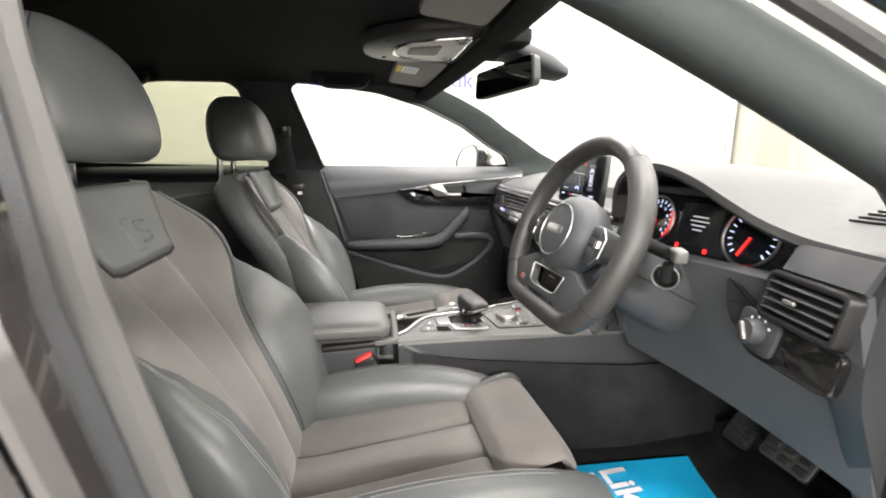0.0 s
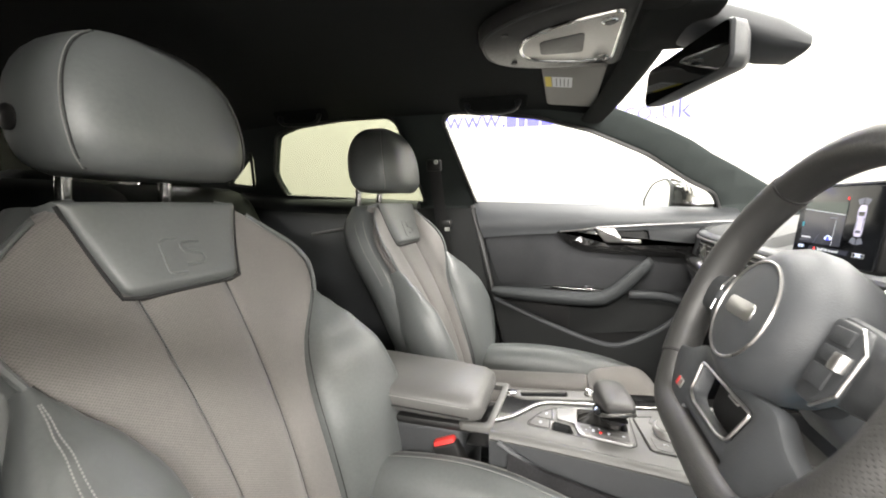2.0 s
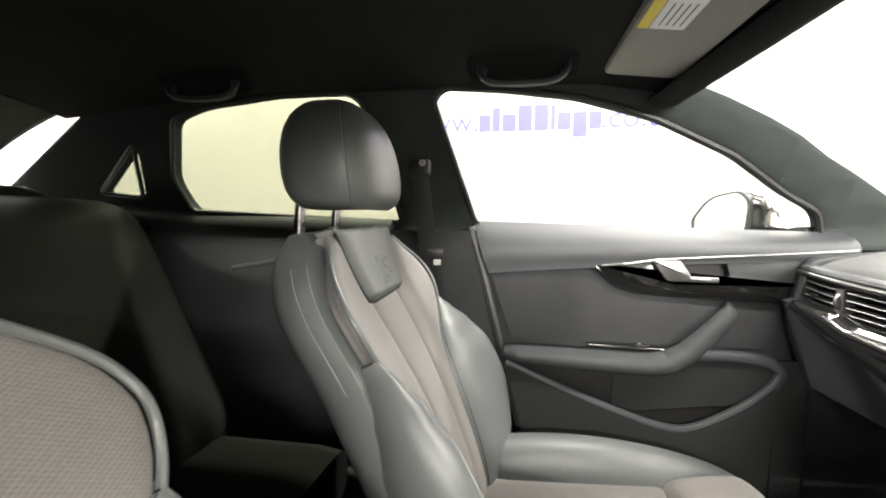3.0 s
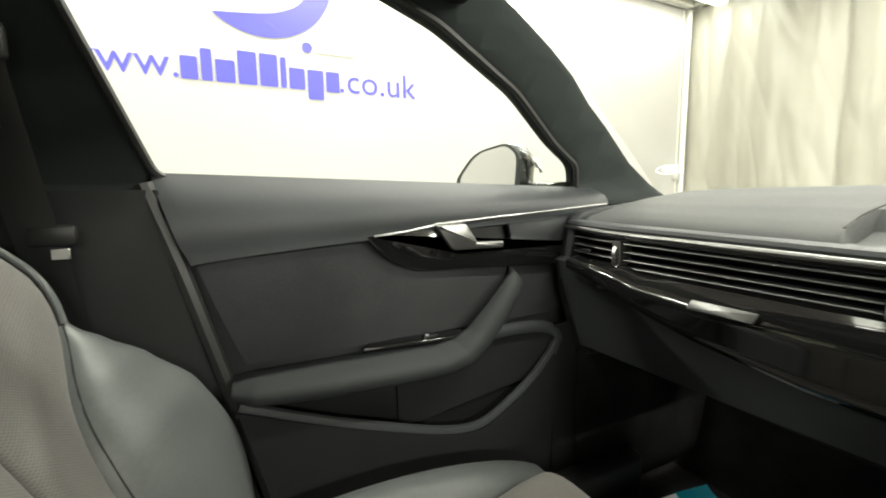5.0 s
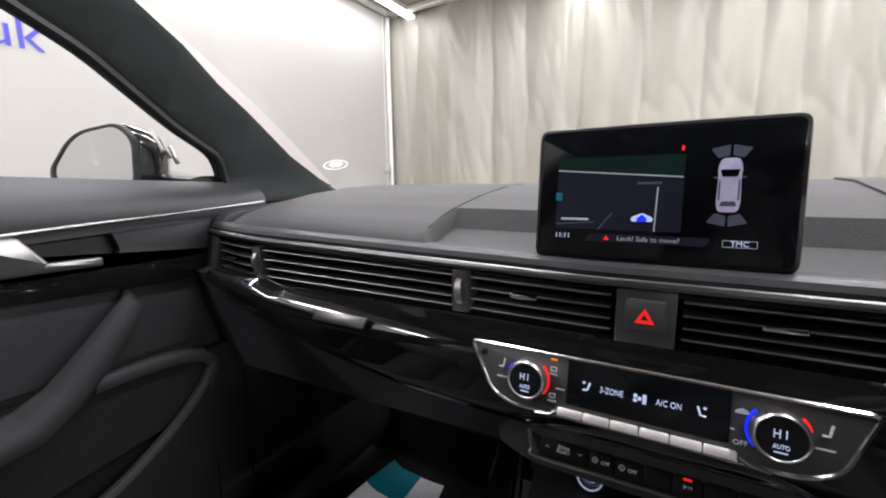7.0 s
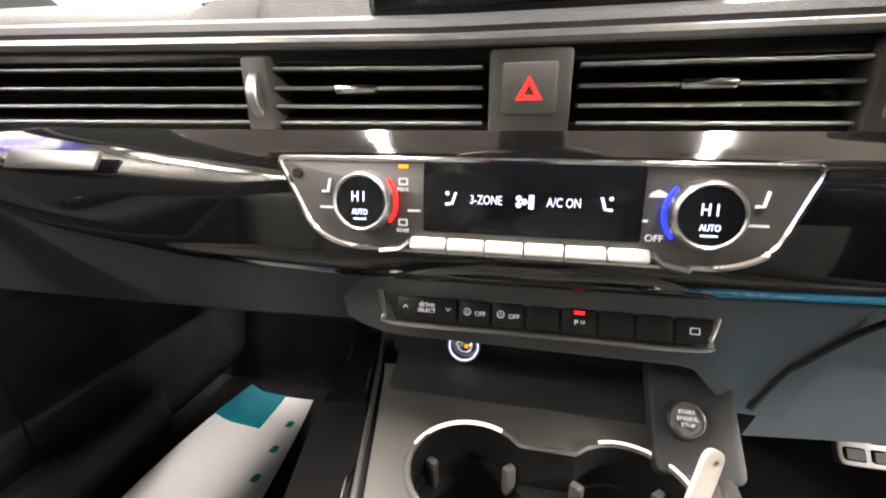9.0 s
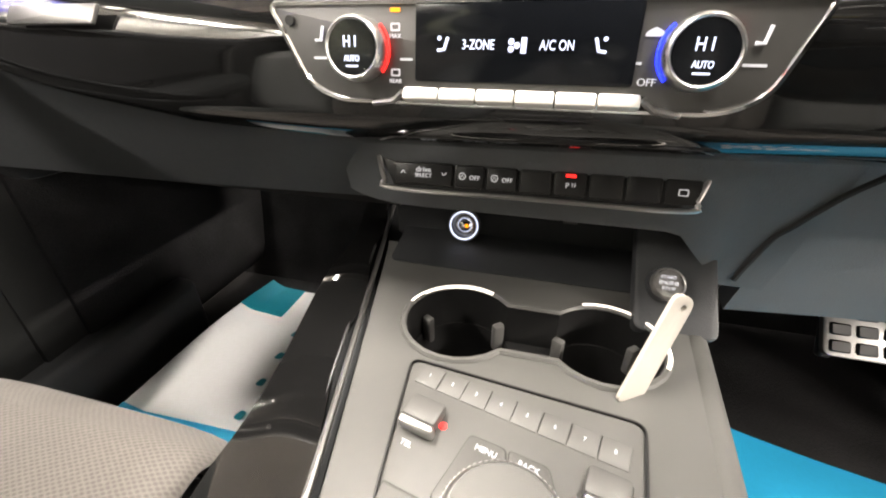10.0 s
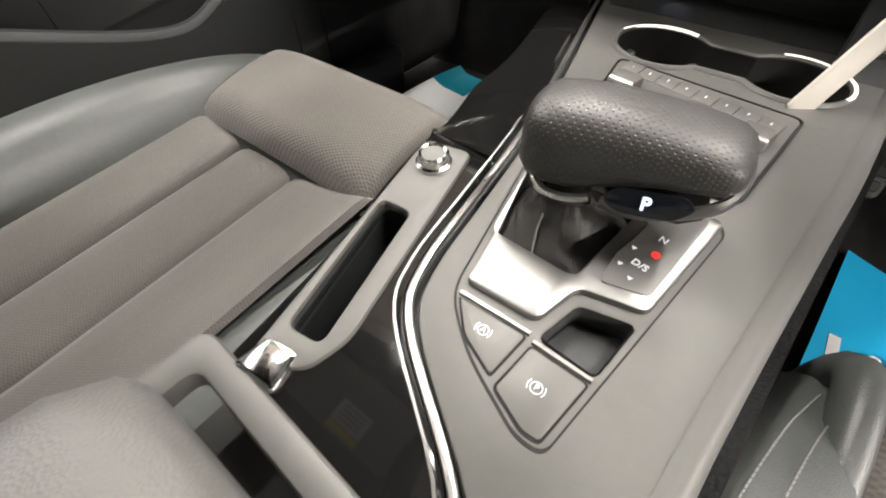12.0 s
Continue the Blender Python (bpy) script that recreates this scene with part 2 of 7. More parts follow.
def rounded(pts, r, n=5):
    """Polygon with rounded corners; r one radius or one for each corner."""
    out = []
    k = len(pts)
    for i in range(k):
        p, a, b = (Vector(q).to_2d() if len(q) > 2 else Vector(q) for q in (pts[i], pts[i - 1], pts[(i + 1) % k]))
        rr = r[i] if hasattr(r, "__len__") else r
        u, v = (a - p), (b - p)
        rr = min(rr, 0.45 * u.length, 0.45 * v.length)
        if rr <= 0:
            out.append(p)
            continue
        s, e = p + u.normalized() * rr, p + v.normalized() * rr
        for j in range(n + 1):
            t = j / n
            out.append((1 - t) ** 2 * s + 2 * t * (1 - t) * p + t * t * e)
    return out


def rect(w, h, r, n=5, cx=0.0, cy=0.0):
    return rounded([(cx - w / 2, cy - h / 2), (cx + w / 2, cy - h / 2), (cx + w / 2, cy + h / 2), (cx - w / 2, cy + h / 2)], r, n)


def circle(r, n=32, cx=0.0, cy=0.0, squash=1.0):
    return [Vector((cx + r * math.cos(2 * math.pi * i / n), cy + r * squash * math.sin(2 * math.pi * i / n))) for i in range(n)]


def area2(pts):
    return sum(pts[i - 1].x * pts[i].y - pts[i].x * pts[i - 1].y for i in range(len(pts)))


def plate(pts, thick, bev=0.0, m=None, holes=(), shape=None):
    """A flat slab with that outline (and holes), its back at z=0 and its face at z=thick, edges bevelled. shape bends it."""
    bm = bmesh.new()
    pts = [Vector((p[0], p[1])) for p in pts]
    if area2(pts) < 0:
        pts.reverse()
    loops = [pts] + [[Vector((p[0], p[1])) for p in h] for h in holes]

    def inset(loop, d, outer):
        k = len(loop)
        res = []
        ccw = area2(loop) > 0
        for i in range(k):
            t = (loop[(i + 1) % k] - loop[i - 1]).normalized()
            nrm = Vector((-t.y, t.x)) if ccw else Vector((t.y, -t.x))
            res.append(loop[i] + nrm * (d if outer else -d))
        return res

    levels = [(0, 0.0), (thick - bev, 0.0)]
    if bev:
        levels += [(thick - 0.3 * bev, 0.3 * bev), (thick, bev)]
    rings = []
    for li, loop in enumerate(loops):
        rows = []
        for z, d in levels:
            q = inset(loop, d, li == 0) if d else loop
            rows.append([bm.verts.new((p.x, p.y, z)) for p in q])
        for a, b in zip(rows, rows[1:]):
            for i in range(len(a)):
                j = (i + 1) % len(a)
                bm.faces.new((a[i], a[j], b[j], b[i]) if li == 0 else (a[j], a[i], b[i], b[j]))
        rings.append(rows)
    for top in (0, -1):
        if len(loops) == 1:
            bm.faces.new(rings[0][top] if top else list(reversed(rings[0][top])))
        else:
            edges = []
            for rows in rings:
                r = rows[top]
                for i in range(len(r)):
                    e = bm.edges.get((r[i - 1], r[i])) or bm.edges.new((r[i - 1], r[i]))
                    edges.append(e)
            bmesh.ops.triangle_fill(bm, use_beauty=True, use_dissolve=False, edges=edges, normal=(0, 0, 1 if top else -1))
    if shape:
        if len(loops) == 1 and max(thick, 0) >= 0:
            bmesh.ops.triangulate(bm, faces=[f for f in bm.faces if len(f.verts) > 4])
        for v in bm.verts:
            v.co = shape(v.co)
    if m is not None:
        bm.transform(m)
    bmesh.ops.recalc_face_normals(bm, faces=bm.faces[:])
    return bm


def loft(rings, cap=True, closed=True, ends=False):
    """Skin over rings of equal count; ends joins the last ring to the first."""
    bm = bmesh.new()
    rows = [[bm.verts.new(p) for p in r] for r in rings]
    k = len(rows[0])
    uv = bm.loops.layers.uv.new("length")
    wide = max(rows, key=lambda r: (r[0].co - r[k // 2].co).length)
    us, vs = [0.0], [0.0]
    for i in range(k):
        us.append(us[-1] + (wide[(i + 1) % k].co - wide[i].co).length)
    order = rows + ([rows[0]] if ends else [])
    for a, b in zip(order, order[1:]):
        vs.append(vs[-1] + sum(((p.co - q.co).length for p, q in zip(a, b)), 0.0) / k)
    for n, (a, b) in enumerate(zip(order, order[1:])):
        for i in range(k if closed else k - 1):
            j = (i + 1) % k
            f = bm.faces.new((a[i], a[j], b[j], b[i]))
            for loop, c in zip(f.loops, ((us[i], vs[n]), (us[i + 1], vs[n]), (us[i + 1], vs[n + 1]), (us[i], vs[n + 1]))):
                loop[uv].uv = c
    if cap and not ends:
        bm.faces.new(list(reversed(rows[0])))
        bm.faces.new(rows[-1])
    bmesh.ops.recalc_face_normals(bm, faces=bm.faces[:])
    return bm


def smooth_path(pts, n=6):
    """Points along a smooth curve through pts."""
    pts = [Vector(p) for p in pts]
    out = []
    for i in range(len(pts) - 1):
        p0, p1, p2, p3 = pts[max(i - 1, 0)], pts[i], pts[i + 1], pts[min(i + 2, len(pts) - 1)]
        for j in range(n):
            t = j / n
            out.append(0.5 * (2 * p1 + (p2 - p0) * t + (2 * p0 - 5 * p1 + 4 * p2 - p3) * t * t + (3 * p1 - p0 - 3 * p2 + p3) * t ** 3))
    out.append(pts[-1])
    return out


def tube(pts, rx, ry=None, n=8, closed=False, up=(0, 0, 1), taper=None):
    """A rod of oval section along pts; ry is its half height along up."""
    pts = [Vector(p) for p in pts]
    ry = ry or rx
    rings = []
    k = len(pts)
    for i in range(k):
        a, b = (pts[i - 1], pts[(i + 1) % k]) if closed else (pts[max(i - 1, 0)], pts[min(i + 1, k - 1)])
        t = (b - a).normalized()
        u = Vector(up)
        s = t.cross(u)
        s = s.normalized() if s.length > 1e-4 else t.orthogonal().normalized()
        w = s.cross(t).normalized()
        f = taper(i / (k - 1)) if taper else 1.0
        rings.append([pts[i] + s * (rx * f * math.cos(q)) + w * (ry * f * math.sin(q)) for q in (2 * math.pi * j / n for j in range(n))])
    return loft(rings, cap=not closed, ends=closed)


def lathe(profile, n=32, m=None, cap=True):
    """Turns (radius, height) pairs about z."""
    bm = loft([[Vector((r * math.cos(2 * math.pi * i / n), r * math.sin(2 * math.pi * i / n), z)) for i in range(n)] for r, z in profile], cap)
    if m is not None:
        bm.transform(m)
    return bm


def sheet(f, nu, nv, thick=0.0, us=None, vs=None):
    """A surface f(u, v) with u, v in 0..1, with thickness behind its face."""
    us = us or [i / nu for i in range(nu + 1)]
    vs = vs or [j / nv for j in range(nv + 1)]
    P = [[Vector(f(u, v)) for v in vs] for u in us]
    bm = bmesh.new()
    A = [[bm.verts.new(p) for p in row] for row in P]
    nu, nv = len(us) - 1, len(vs) - 1
    for i in range(nu):
        for j in range(nv):
            bm.faces.new((A[i][j], A[i + 1][j], A[i + 1][j + 1], A[i][j + 1]))
    if thick:
        B = []
        for i in range(nu + 1):
            row = []
            for j in range(nv + 1):
                du = P[min(i + 1, nu)][j] - P[max(i - 1, 0)][j]
                dv = P[i][min(j + 1, nv)] - P[i][max(j - 1, 0)]
                nn = du.cross(dv)
                nn = nn.normalized() if nn.length > 1e-9 else Vector((0, 0, 1))
                row.append(bm.verts.new(P[i][j] - nn * thick))
            B.append(row)
        for i in range(nu):
            for j in range(nv):
                bm.faces.new((B[i][j + 1], B[i + 1][j + 1], B[i + 1][j], B[i][j]))
        for i in range(nu):
            bm.faces.new((A[i + 1][0], A[i][0], B[i][0], B[i + 1][0]))
            bm.faces.new((A[i][nv], A[i + 1][nv], B[i + 1][nv], B[i][nv]))
        for j in range(nv):
            bm.faces.new((A[0][j], A[0][j + 1], B[0][j + 1], B[0][j]))
            bm.faces.new((A[nu][j + 1], A[nu][j], B[nu][j], B[nu][j + 1]))
    return bm


def curve_of(*pairs):
    """A function through (t, value) pairs, eased between them."""
    def f(t):
        if t <= pairs[0][0]:
            return pairs[0][1]
        for (a, x), (b, y) in zip(pairs, pairs[1:]):
            if t <= b:
                q = (t - a) / (b - a)
                return x + (y - x) * q * q * (3 - 2 * q)
        return pairs[-1][1]
    return f


def line_of(*pairs):
    xs, ys = [p[0] for p in pairs], [p[1] for p in pairs]
    return lambda t: float(np.interp(t, xs, ys))


def text(name, words, size, mat, parent, m, thick=0.0004, align="CENTER", squeeze=1.0, bold=0.0):
    cu = bpy.data.curves.new("words", "FONT")
    cu.body, cu.size, cu.extrude, cu.align_x, cu.align_y = words, size, thick, align, "CENTER"
    cu.resolution_u, cu.offset = 3, bold
    tmp = bpy.data.objects.new("words", cu)
    scene.collection.objects.link(tmp)
    dg = bpy.context.evaluated_depsgraph_get()
    me = bpy.data.meshes.new_from_object(tmp.evaluated_get(dg))
    bpy.data.objects.remove(tmp)
    me.transform(m @ Matrix.Diagonal((squeeze, 1, 1, 1)))
    me.materials.clear()
    me.materials.append(mat)
    me.name = name
    ob = new(name, me)
    ob.parent = parent
    return ob


def at2(m, x, y, z=0.0):
    return m @ Matrix.Translation((x, y, z))


MIRROR_X = Matrix.Diagonal((-1, 1, 1, 1))


def flip(bm):
    bm.transform(MIRROR_X)
    bmesh.ops.reverse_faces(bm, faces=bm.faces[:])
    return bm


# ---- the booth ----
def booth():
    fl = link("floor", box(WALL_RIGHT - WALL_X + 0.4, WALL_FRONT - WALL_REAR + 0.4, 0.1, 0,
              m=Matrix.Translation(((WALL_RIGHT + WALL_X) / 2, (WALL_FRONT + WALL_REAR) / 2, -0.05))), CONCRETE)
    tagged(fl, "grey concrete floor of the photo booth", "floor", kind="structure")
    rf = link("ceiling", box(WALL_RIGHT - WALL_X + 0.4, WALL_FRONT - WALL_REAR + 0.4, 0.05, 0,
              m=Matrix.Translation(((WALL_RIGHT + WALL_X) / 2, (WALL_FRONT + WALL_REAR) / 2, ROOF_Z + 0.025))), BROWN)
    tagged(rf, "brownish sheet roof of the booth", "ceiling", kind="structure")
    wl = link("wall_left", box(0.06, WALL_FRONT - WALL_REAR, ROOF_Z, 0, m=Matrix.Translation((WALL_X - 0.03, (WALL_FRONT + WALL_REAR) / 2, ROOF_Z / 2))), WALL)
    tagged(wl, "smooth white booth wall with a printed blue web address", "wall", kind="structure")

    def folds(s, z, k):
        a = noise.noise(Vector((s * 1.7 + k, z * 0.25, k)))
        b = noise.noise(Vector((s * 5.0, z * 0.8 + a, k + 7)))
        c = noise.noise(Vector((s * 9.0 + 2 * b, z * 2.2, k + 3)))
        e = (1 - abs(noise.noise(Vector((s * 2.6 + 0.4 * a, z * 0.35, k + 11))))) ** 8
        h = (1 - abs(noise.noise(Vector((s * 5.5 + 1.2 * z, z * 1.3, k + 19))))) ** 14
        return 0.09 * a + 0.036 * b + 0.009 * c + 0.028 * e + 0.011 * h

    W = WALL_RIGHT - WALL_X
    cf = link("curtain_front", sheet(lambda u, v: (WALL_X + u * W, WALL_FRONT + folds(u * W, v * 2.7, 0) * (0.25 + 0.75 * min(1, u * 8)), v * (ROOF_Z - 0.02)), 320, 70, -0.01), CURTAIN, sharp=180)
    tagged(cf, "cream vinyl curtain in soft vertical folds", "curtain", kind="structure")
    for nm, sx, sy, px, py in (("wall_right", 0.06, WALL_FRONT - WALL_REAR, WALL_RIGHT + 0.03, (WALL_FRONT + WALL_REAR) / 2), ("wall_rear", W, 0.06, (WALL_RIGHT + WALL_X) / 2, WALL_REAR - 0.03)):
        tagged(link(nm, box(sx, sy, ROOF_Z, 0, m=Matrix.Translation((px, py, ROOF_Z / 2))), SIDE_WALL), "plain white booth wall", "wall", kind="structure")
    post = thing("corner_post", "slim aluminium post in the booth corner", "post")
    for dx, dy in ((-0.055, -0.02), (-0.012, 0.03)):
        part("pole", lathe([(0.028, 0), (0.028, ROOF_Z - 0.02)], 14, Matrix.Translation((WALL_X + dx + 0.03, WALL_FRONT - 0.1 + dy, 0))), ALU, post)
    part("clamp", box(0.05, 0.04, 0.09, 0.006, m=Matrix.Translation((WALL_X + 0.03, WALL_FRONT - 0.16, 1.16))), ALU, post)
    for nm, sx, sy, px, py in (("roof_beam", W, 0.07, (WALL_RIGHT + WALL_X) / 2, WALL_FRONT - 0.09), ("roof_beam", 0.07, WALL_FRONT - WALL_REAR, WALL_X + 0.06, (WALL_FRONT + WALL_REAR) / 2)):
        tagged(link(nm, box(sx, sy, 0.045, 0.006, m=Matrix.Translation((px, py, ROOF_Z - 0.03))), ALU), "aluminium beam along the top of the curtain", "beam")
    for sx, sy in STRIPS:
        s = thing("strip_light", "long white strip light on the booth roof", "lamp", "strip lights", (sx, sy, ROOF_Z))
        part("body", box(0.11, 1.56, 0.05, 0.008, m=Matrix.Translation((0, 0, -0.026))), ALU, s)
        part("diffuser", box(0.085, 1.5, 0.02, 0.006, m=Matrix.Translation((0, 0, -0.061))), LAMP_FACE, s)
    # Bodies for the added fill strips, out of view on the right wall.
    for sx, sy, sz in FILL_STRIPS:
        s = thing("strip_light", "unseen fill strip added on the right wall to light the seats", "lamp", "strip lights", (sx, sy, sz))
        part("body", box(0.05, 1.56, 0.11, 0.008, m=Matrix.Translation((0.03, 0, 0))), ALU, s)
        part("diffuser", box(0.02, 1.5, 0.085, 0.006, m=Matrix.Translation((-0.003, 0, 0))), LAMP_FACE, s)
    # printed mark and address on the wall
    sign = thing("wall_print", "blue printed round mark and web address on the white wall", "sign", at=(0, 0, 0))
    fm = face_at((WALL_X + 0.003, -0.17, 1.705), (0, 1, 0), (0, 0, 1))
    text("address_start", "www.", 0.22, SIGN, sign, at2(fm, -0.95, 0.0))
    x = -0.69
    for w, h, y0 in ((0.105, 0.15, 0), (0.07, 0.21, 0), (0.125, 0.15, 0), (0.125, 0.225, 0), (0.125, 0.225, 0), (0.04, 0.215, 0), (0.115, 0.15, 0), (0.12, 0.215, -0.065), (0.105, 0.15, 0)):
        w, h, y0 = 0.77 * w, 0.8 * h, 0.8 * y0
        part("letter_bar", plate(rect(w, h, 0.008, 3), 0.002, 0, at2(fm, x + w / 2, y0 + h / 2 - 0.07)), SIGN, sign, "plain blue bar")
        x += w + 0.016
    text("address_end", ".co.uk", 0.215, SIGN, sign, at2(fm, x + 0.235, 0.0))
    part("small_mark", plate(circle(0.03, 16), 0.002, 0, at2(fm, -0.03, 0.175)), SIGN, sign)
    part("small_bar", plate(rect(0.24, 0.035, 0.01), 0.002, 0, at2(fm, 0.14, 0.17)), KEYTAG, sign)
    # round mark: two blue halves parted by a white winding band
    bend = [(-0.80, -0.60), (-0.62, -0.53), (-0.20, -0.43), (-0.04, -0.32), (-0.05, -0.20), (-0.27, 0.02), (-0.49, 0.19), (-0.56, 0.34), (-0.46, 0.50), (-0.13, 0.65), (0.34, 0.72), (0.66, 0.75)]
    side = [(p.x, p.y) for p in smooth_path([(x, y, 0) for x, y in bend], 4)]
    half = side + [(math.cos(a), math.sin(a)) for a in np.linspace(math.atan2(0.75, 0.66), math.atan2(-0.60, -0.80) + 2 * math.pi, 40)[1:-1]]
    for q in (1, -1):
        part("round_mark", plate([(0.40 * q * x, 0.40 * q * y) for x, y in half], 0.002, 0, at2(fm, -0.26, 0.60)), SIGN, sign, "blue half of the round mark")


# ---- the car's shell ----
def side_x(z):
    return -0.75 + 0.6 * (z - 1.0) if z > 1.0 else -0.75 + 0.02 * (1.0 - z)


FRONT_HOLE = [(-0.706, 1.008), (0.100, 0.978), (0.068, 1.040), (-0.018, 1.082), (-0.145, 1.160), (-0.315, 1.232), (-0.48, 1.276), (-0.635, 1.296), (-0.765, 1.306), (-0.790, 1.285)]
REAR_HOLE = [(-0.905, 1.012), (-1.522, 1.040), (-1.537, 1.13), (-1.455, 1.268), (-1.36, 1.290), (-1.143, 1.307), (-0.985, 1.304), (-0.955, 1.285)]
QUARTER_HOLE = [(-1.606, 1.215), (-1.665, 1.078), (-1.80, 1.092)]
UPPER = [(-2.3, 0.95), (0.42, 0.95), (0.365, 0.995), (0.235, 1.052), (0.11, 1.122), (0.04, 1.158), (-0.025, 1.198), (-0.095, 1.232), (-0.185, 1.27), (-0.3, 1.312), (-0.6, 1.365), (-1.1, 1.37), (-1.6, 1.34), (-2.25, 1.06)]
FULL = [(-2.3, 0.25), (-0.62, 0.25), (-0.64, 0.37), (-0.70, 0.8), (-0.735, 1.0), (-0.79, 1.12), (-0.84, 1.275), (-0.82, 1.297), (-0.5, 1.296), (-0.5, 1.35), (-0.6, 1.365), (-1.1, 1.37), (-1.6, 1.34), (-2.25, 1.06)]


def grid_fill(pts, holes, thick, place, step=0.05):
    """A slab with holes, cut fine enough to bend, mapped by place(y, z, depth)."""
    bm = plate(pts, thick, 0.012, holes=holes)
    for axis in (0, 1):
        lo, hi = min(v.co[axis] for v in bm.verts), max(v.co[axis] for v in bm.verts)
        k = int((hi - lo) / step)
        for i in range(1, k):
            n = [0, 0, 0]
            n[axis] = 1
            c = [0, 0, 0]
            c[axis] = lo + (hi - lo) * i / k
            bmesh.ops.bisect_plane(bm, geom=bm.verts[:] + bm.edges[:] + bm.faces[:], plane_co=c, plane_no=n, dist=1e-5)
    for v in bm.verts:
        v.co = place(*v.co)
    bmesh.ops.recalc_face_normals(bm, faces=bm.faces[:])
    return bm


def left_place(y, z, c, thick=0.028):
    return Vector((side_x(z) - thick + c, y, z))


def seal(points, side, r=0.006, off=0.004):
    pts = [Vector((side * (side_x(z) + off), y, z)) for y, z in rounded(points, 0.02, 4)]
    return tube(pts, r, n=6, closed=True, up=(1, 0, 0))


def liner_z(x, y):
    return 1.322 - 0.020 * (abs(x) / 0.6) ** 6 + 0.012 * math.cos((y + 1.0) * 1.6) - 0.05 * max(0, -1.45 - y)


def shell():
    car = thing("car_body", "black saloon car shell with dark cloth-trimmed pillars and roof", "car")
    left = grid_fill(UPPER, [rounded(h, 0.03, 4) for h in (FRONT_HOLE, REAR_HOLE, QUARTER_HOLE)], 0.028, left_place)
    part("side_frame", left, PILLAR, car, "dark cloth-covered pillars and roof rail")
    right = grid_fill(FULL, [rounded(REAR_HOLE, 0.03, 4), rounded(QUARTER_HOLE, 0.03, 4)], 0.085, lambda y, z, c: left_place(y, z, c, 0.085))
    part("side_frame", flip(right), PILLAR, car, "dark pillars round an open door")
    outer = grid_fill(FULL, [rounded(REAR_HOLE, 0.03, 4), rounded(QUARTER_HOLE, 0.03, 4)], 0.01, lambda y, z, c: left_place(y, z, c, 0.1))
    part("outer_skin", flip(outer), PAINT, car, "glossy black painted side")
    for side, hole in ((1, FRONT_HOLE), (1, REAR_HOLE), (1, QUARTER_HOLE), (-1, REAR_HOLE)):
        part("seal", seal(hole, side), RUBBER, car, "black rubber seal")
    # driver's windscreen pillar beside the open door, with its door seals
    foot, head = Vector((0.735, -0.03, 1.005)), Vector((0.575, -0.53, 1.30))
    along = [foot.lerp(head, q / 10) + Vector((0, 0, 0.012 * math.sin(math.pi * q / 10))) for q in range(-3, 11)]
    part("windscreen_pillar", tube(along, 0.05, 0.034, n=14, up=(0.55, 0.25, 0.8)), PILLAR, car, "dark cloth-covered windscreen pillar")
    for off, r, mt in (((0.045, 0.0, 0.03), 0.010, RUBBER), ((0.062, 0.01, 0.045), 0.006, PAINT), ((0.075, 0.02, 0.062), 0.011, RUBBER), ((0.10, 0.03, 0.07), 0.022, PAINT), ((0.115, 0.05, 0.115), 0.03, RUBBER), ((0.125, 0.06, 0.16), 0.03, PAINT)):
        part("door_seal", tube([p + Vector(off) for p in along], r, n=8), mt, car)
    part("hinge_pillar", loft([[Vector((x + u, y + v, z)) for u, v in ring_of((0, 0), 0.06, 0.09, 4, 20)] for x, y, z in ((0.75, 0.16, 0.25), (0.755, 0.13, 0.7), (0.765, 0.06, 0.93), (0.75, 0.0, 1.01))]), HARD, car)
    # The first seal's paler grey puts the strong side light into its colour.
    for dx, dy, r, mt in ((0.03, 0.006, 0.012, BUTTON), (0.07, 0.01, 0.013, HARD), (0.10, 0.022, 0.011, PAINT)):
        part("door_seal", tube([(0.75 + dx, -0.625 + dy, 0.3), (0.75 + dx, -0.672 + dy, 0.6), (0.75 + dx, -0.735 + dy, 0.98), (0.69 + dx, -0.78 + dy, 1.1), (0.6 + dx, -0.835 + dy, 1.26)], r, n=8, up=(1, 0, 0)), mt, car)
    part("door_striker", tube([(0.84, -0.735, 0.78), (0.86, -0.73, 0.78), (0.86, -0.73, 0.84), (0.84, -0.735, 0.84)], 0.006), CHROME, car, "steel door striker")
    for hole, mat, nm in ((FRONT_HOLE, CLEAR, "front_side_glass"), (REAR_HOLE, TINTED, "rear_side_glass"), (QUARTER_HOLE, TINTED, "quarter_glass")):
        for side in (1, -1):
            if side == -1 and hole is FRONT_HOLE:
                continue
            g = plate([(y, z) for y, z in hole], 0.004, shape=lambda c: Vector((side_x(c.y) - 0.020 + c.z, c.x, c.y)))
            # Right-hand panes are unseen and darkened to block light; only the left keep their tint.
            ob = part(nm, g if side == 1 else flip(g), mat if side == 1 else DARK_GLASS, car, "side window pane")
            ob.visible_shadow = mat is TINTED

    def screen(u, v):
        x = (2 * u - 1) * (0.805 - 0.20 * v)
        bow = 0.11 * (1 - (2 * u - 1) ** 2)
        return (x, 0.46 - 0.70 * v + bow * (1 - 0.4 * v), 0.965 + 0.345 * v + 0.025 * math.sin(math.pi * v))
    ob = part("windscreen", sheet(screen, 16, 10, 0.005), CLEAR, car, "clear windscreen")
    ob.visible_shadow = False

    def rear_screen(u, v):
        x = (2 * u - 1) * (0.66 - 0.1 * v)
        return (x, -2.35 + 0.62 * v, 1.05 + 0.25 * v + 0.03 * math.sin(math.pi * v))
    ob = part("rear_window", sheet(rear_screen, 12, 8, 0.005), DARK_GLASS, car, "rear window darkened to keep light out of the rear")
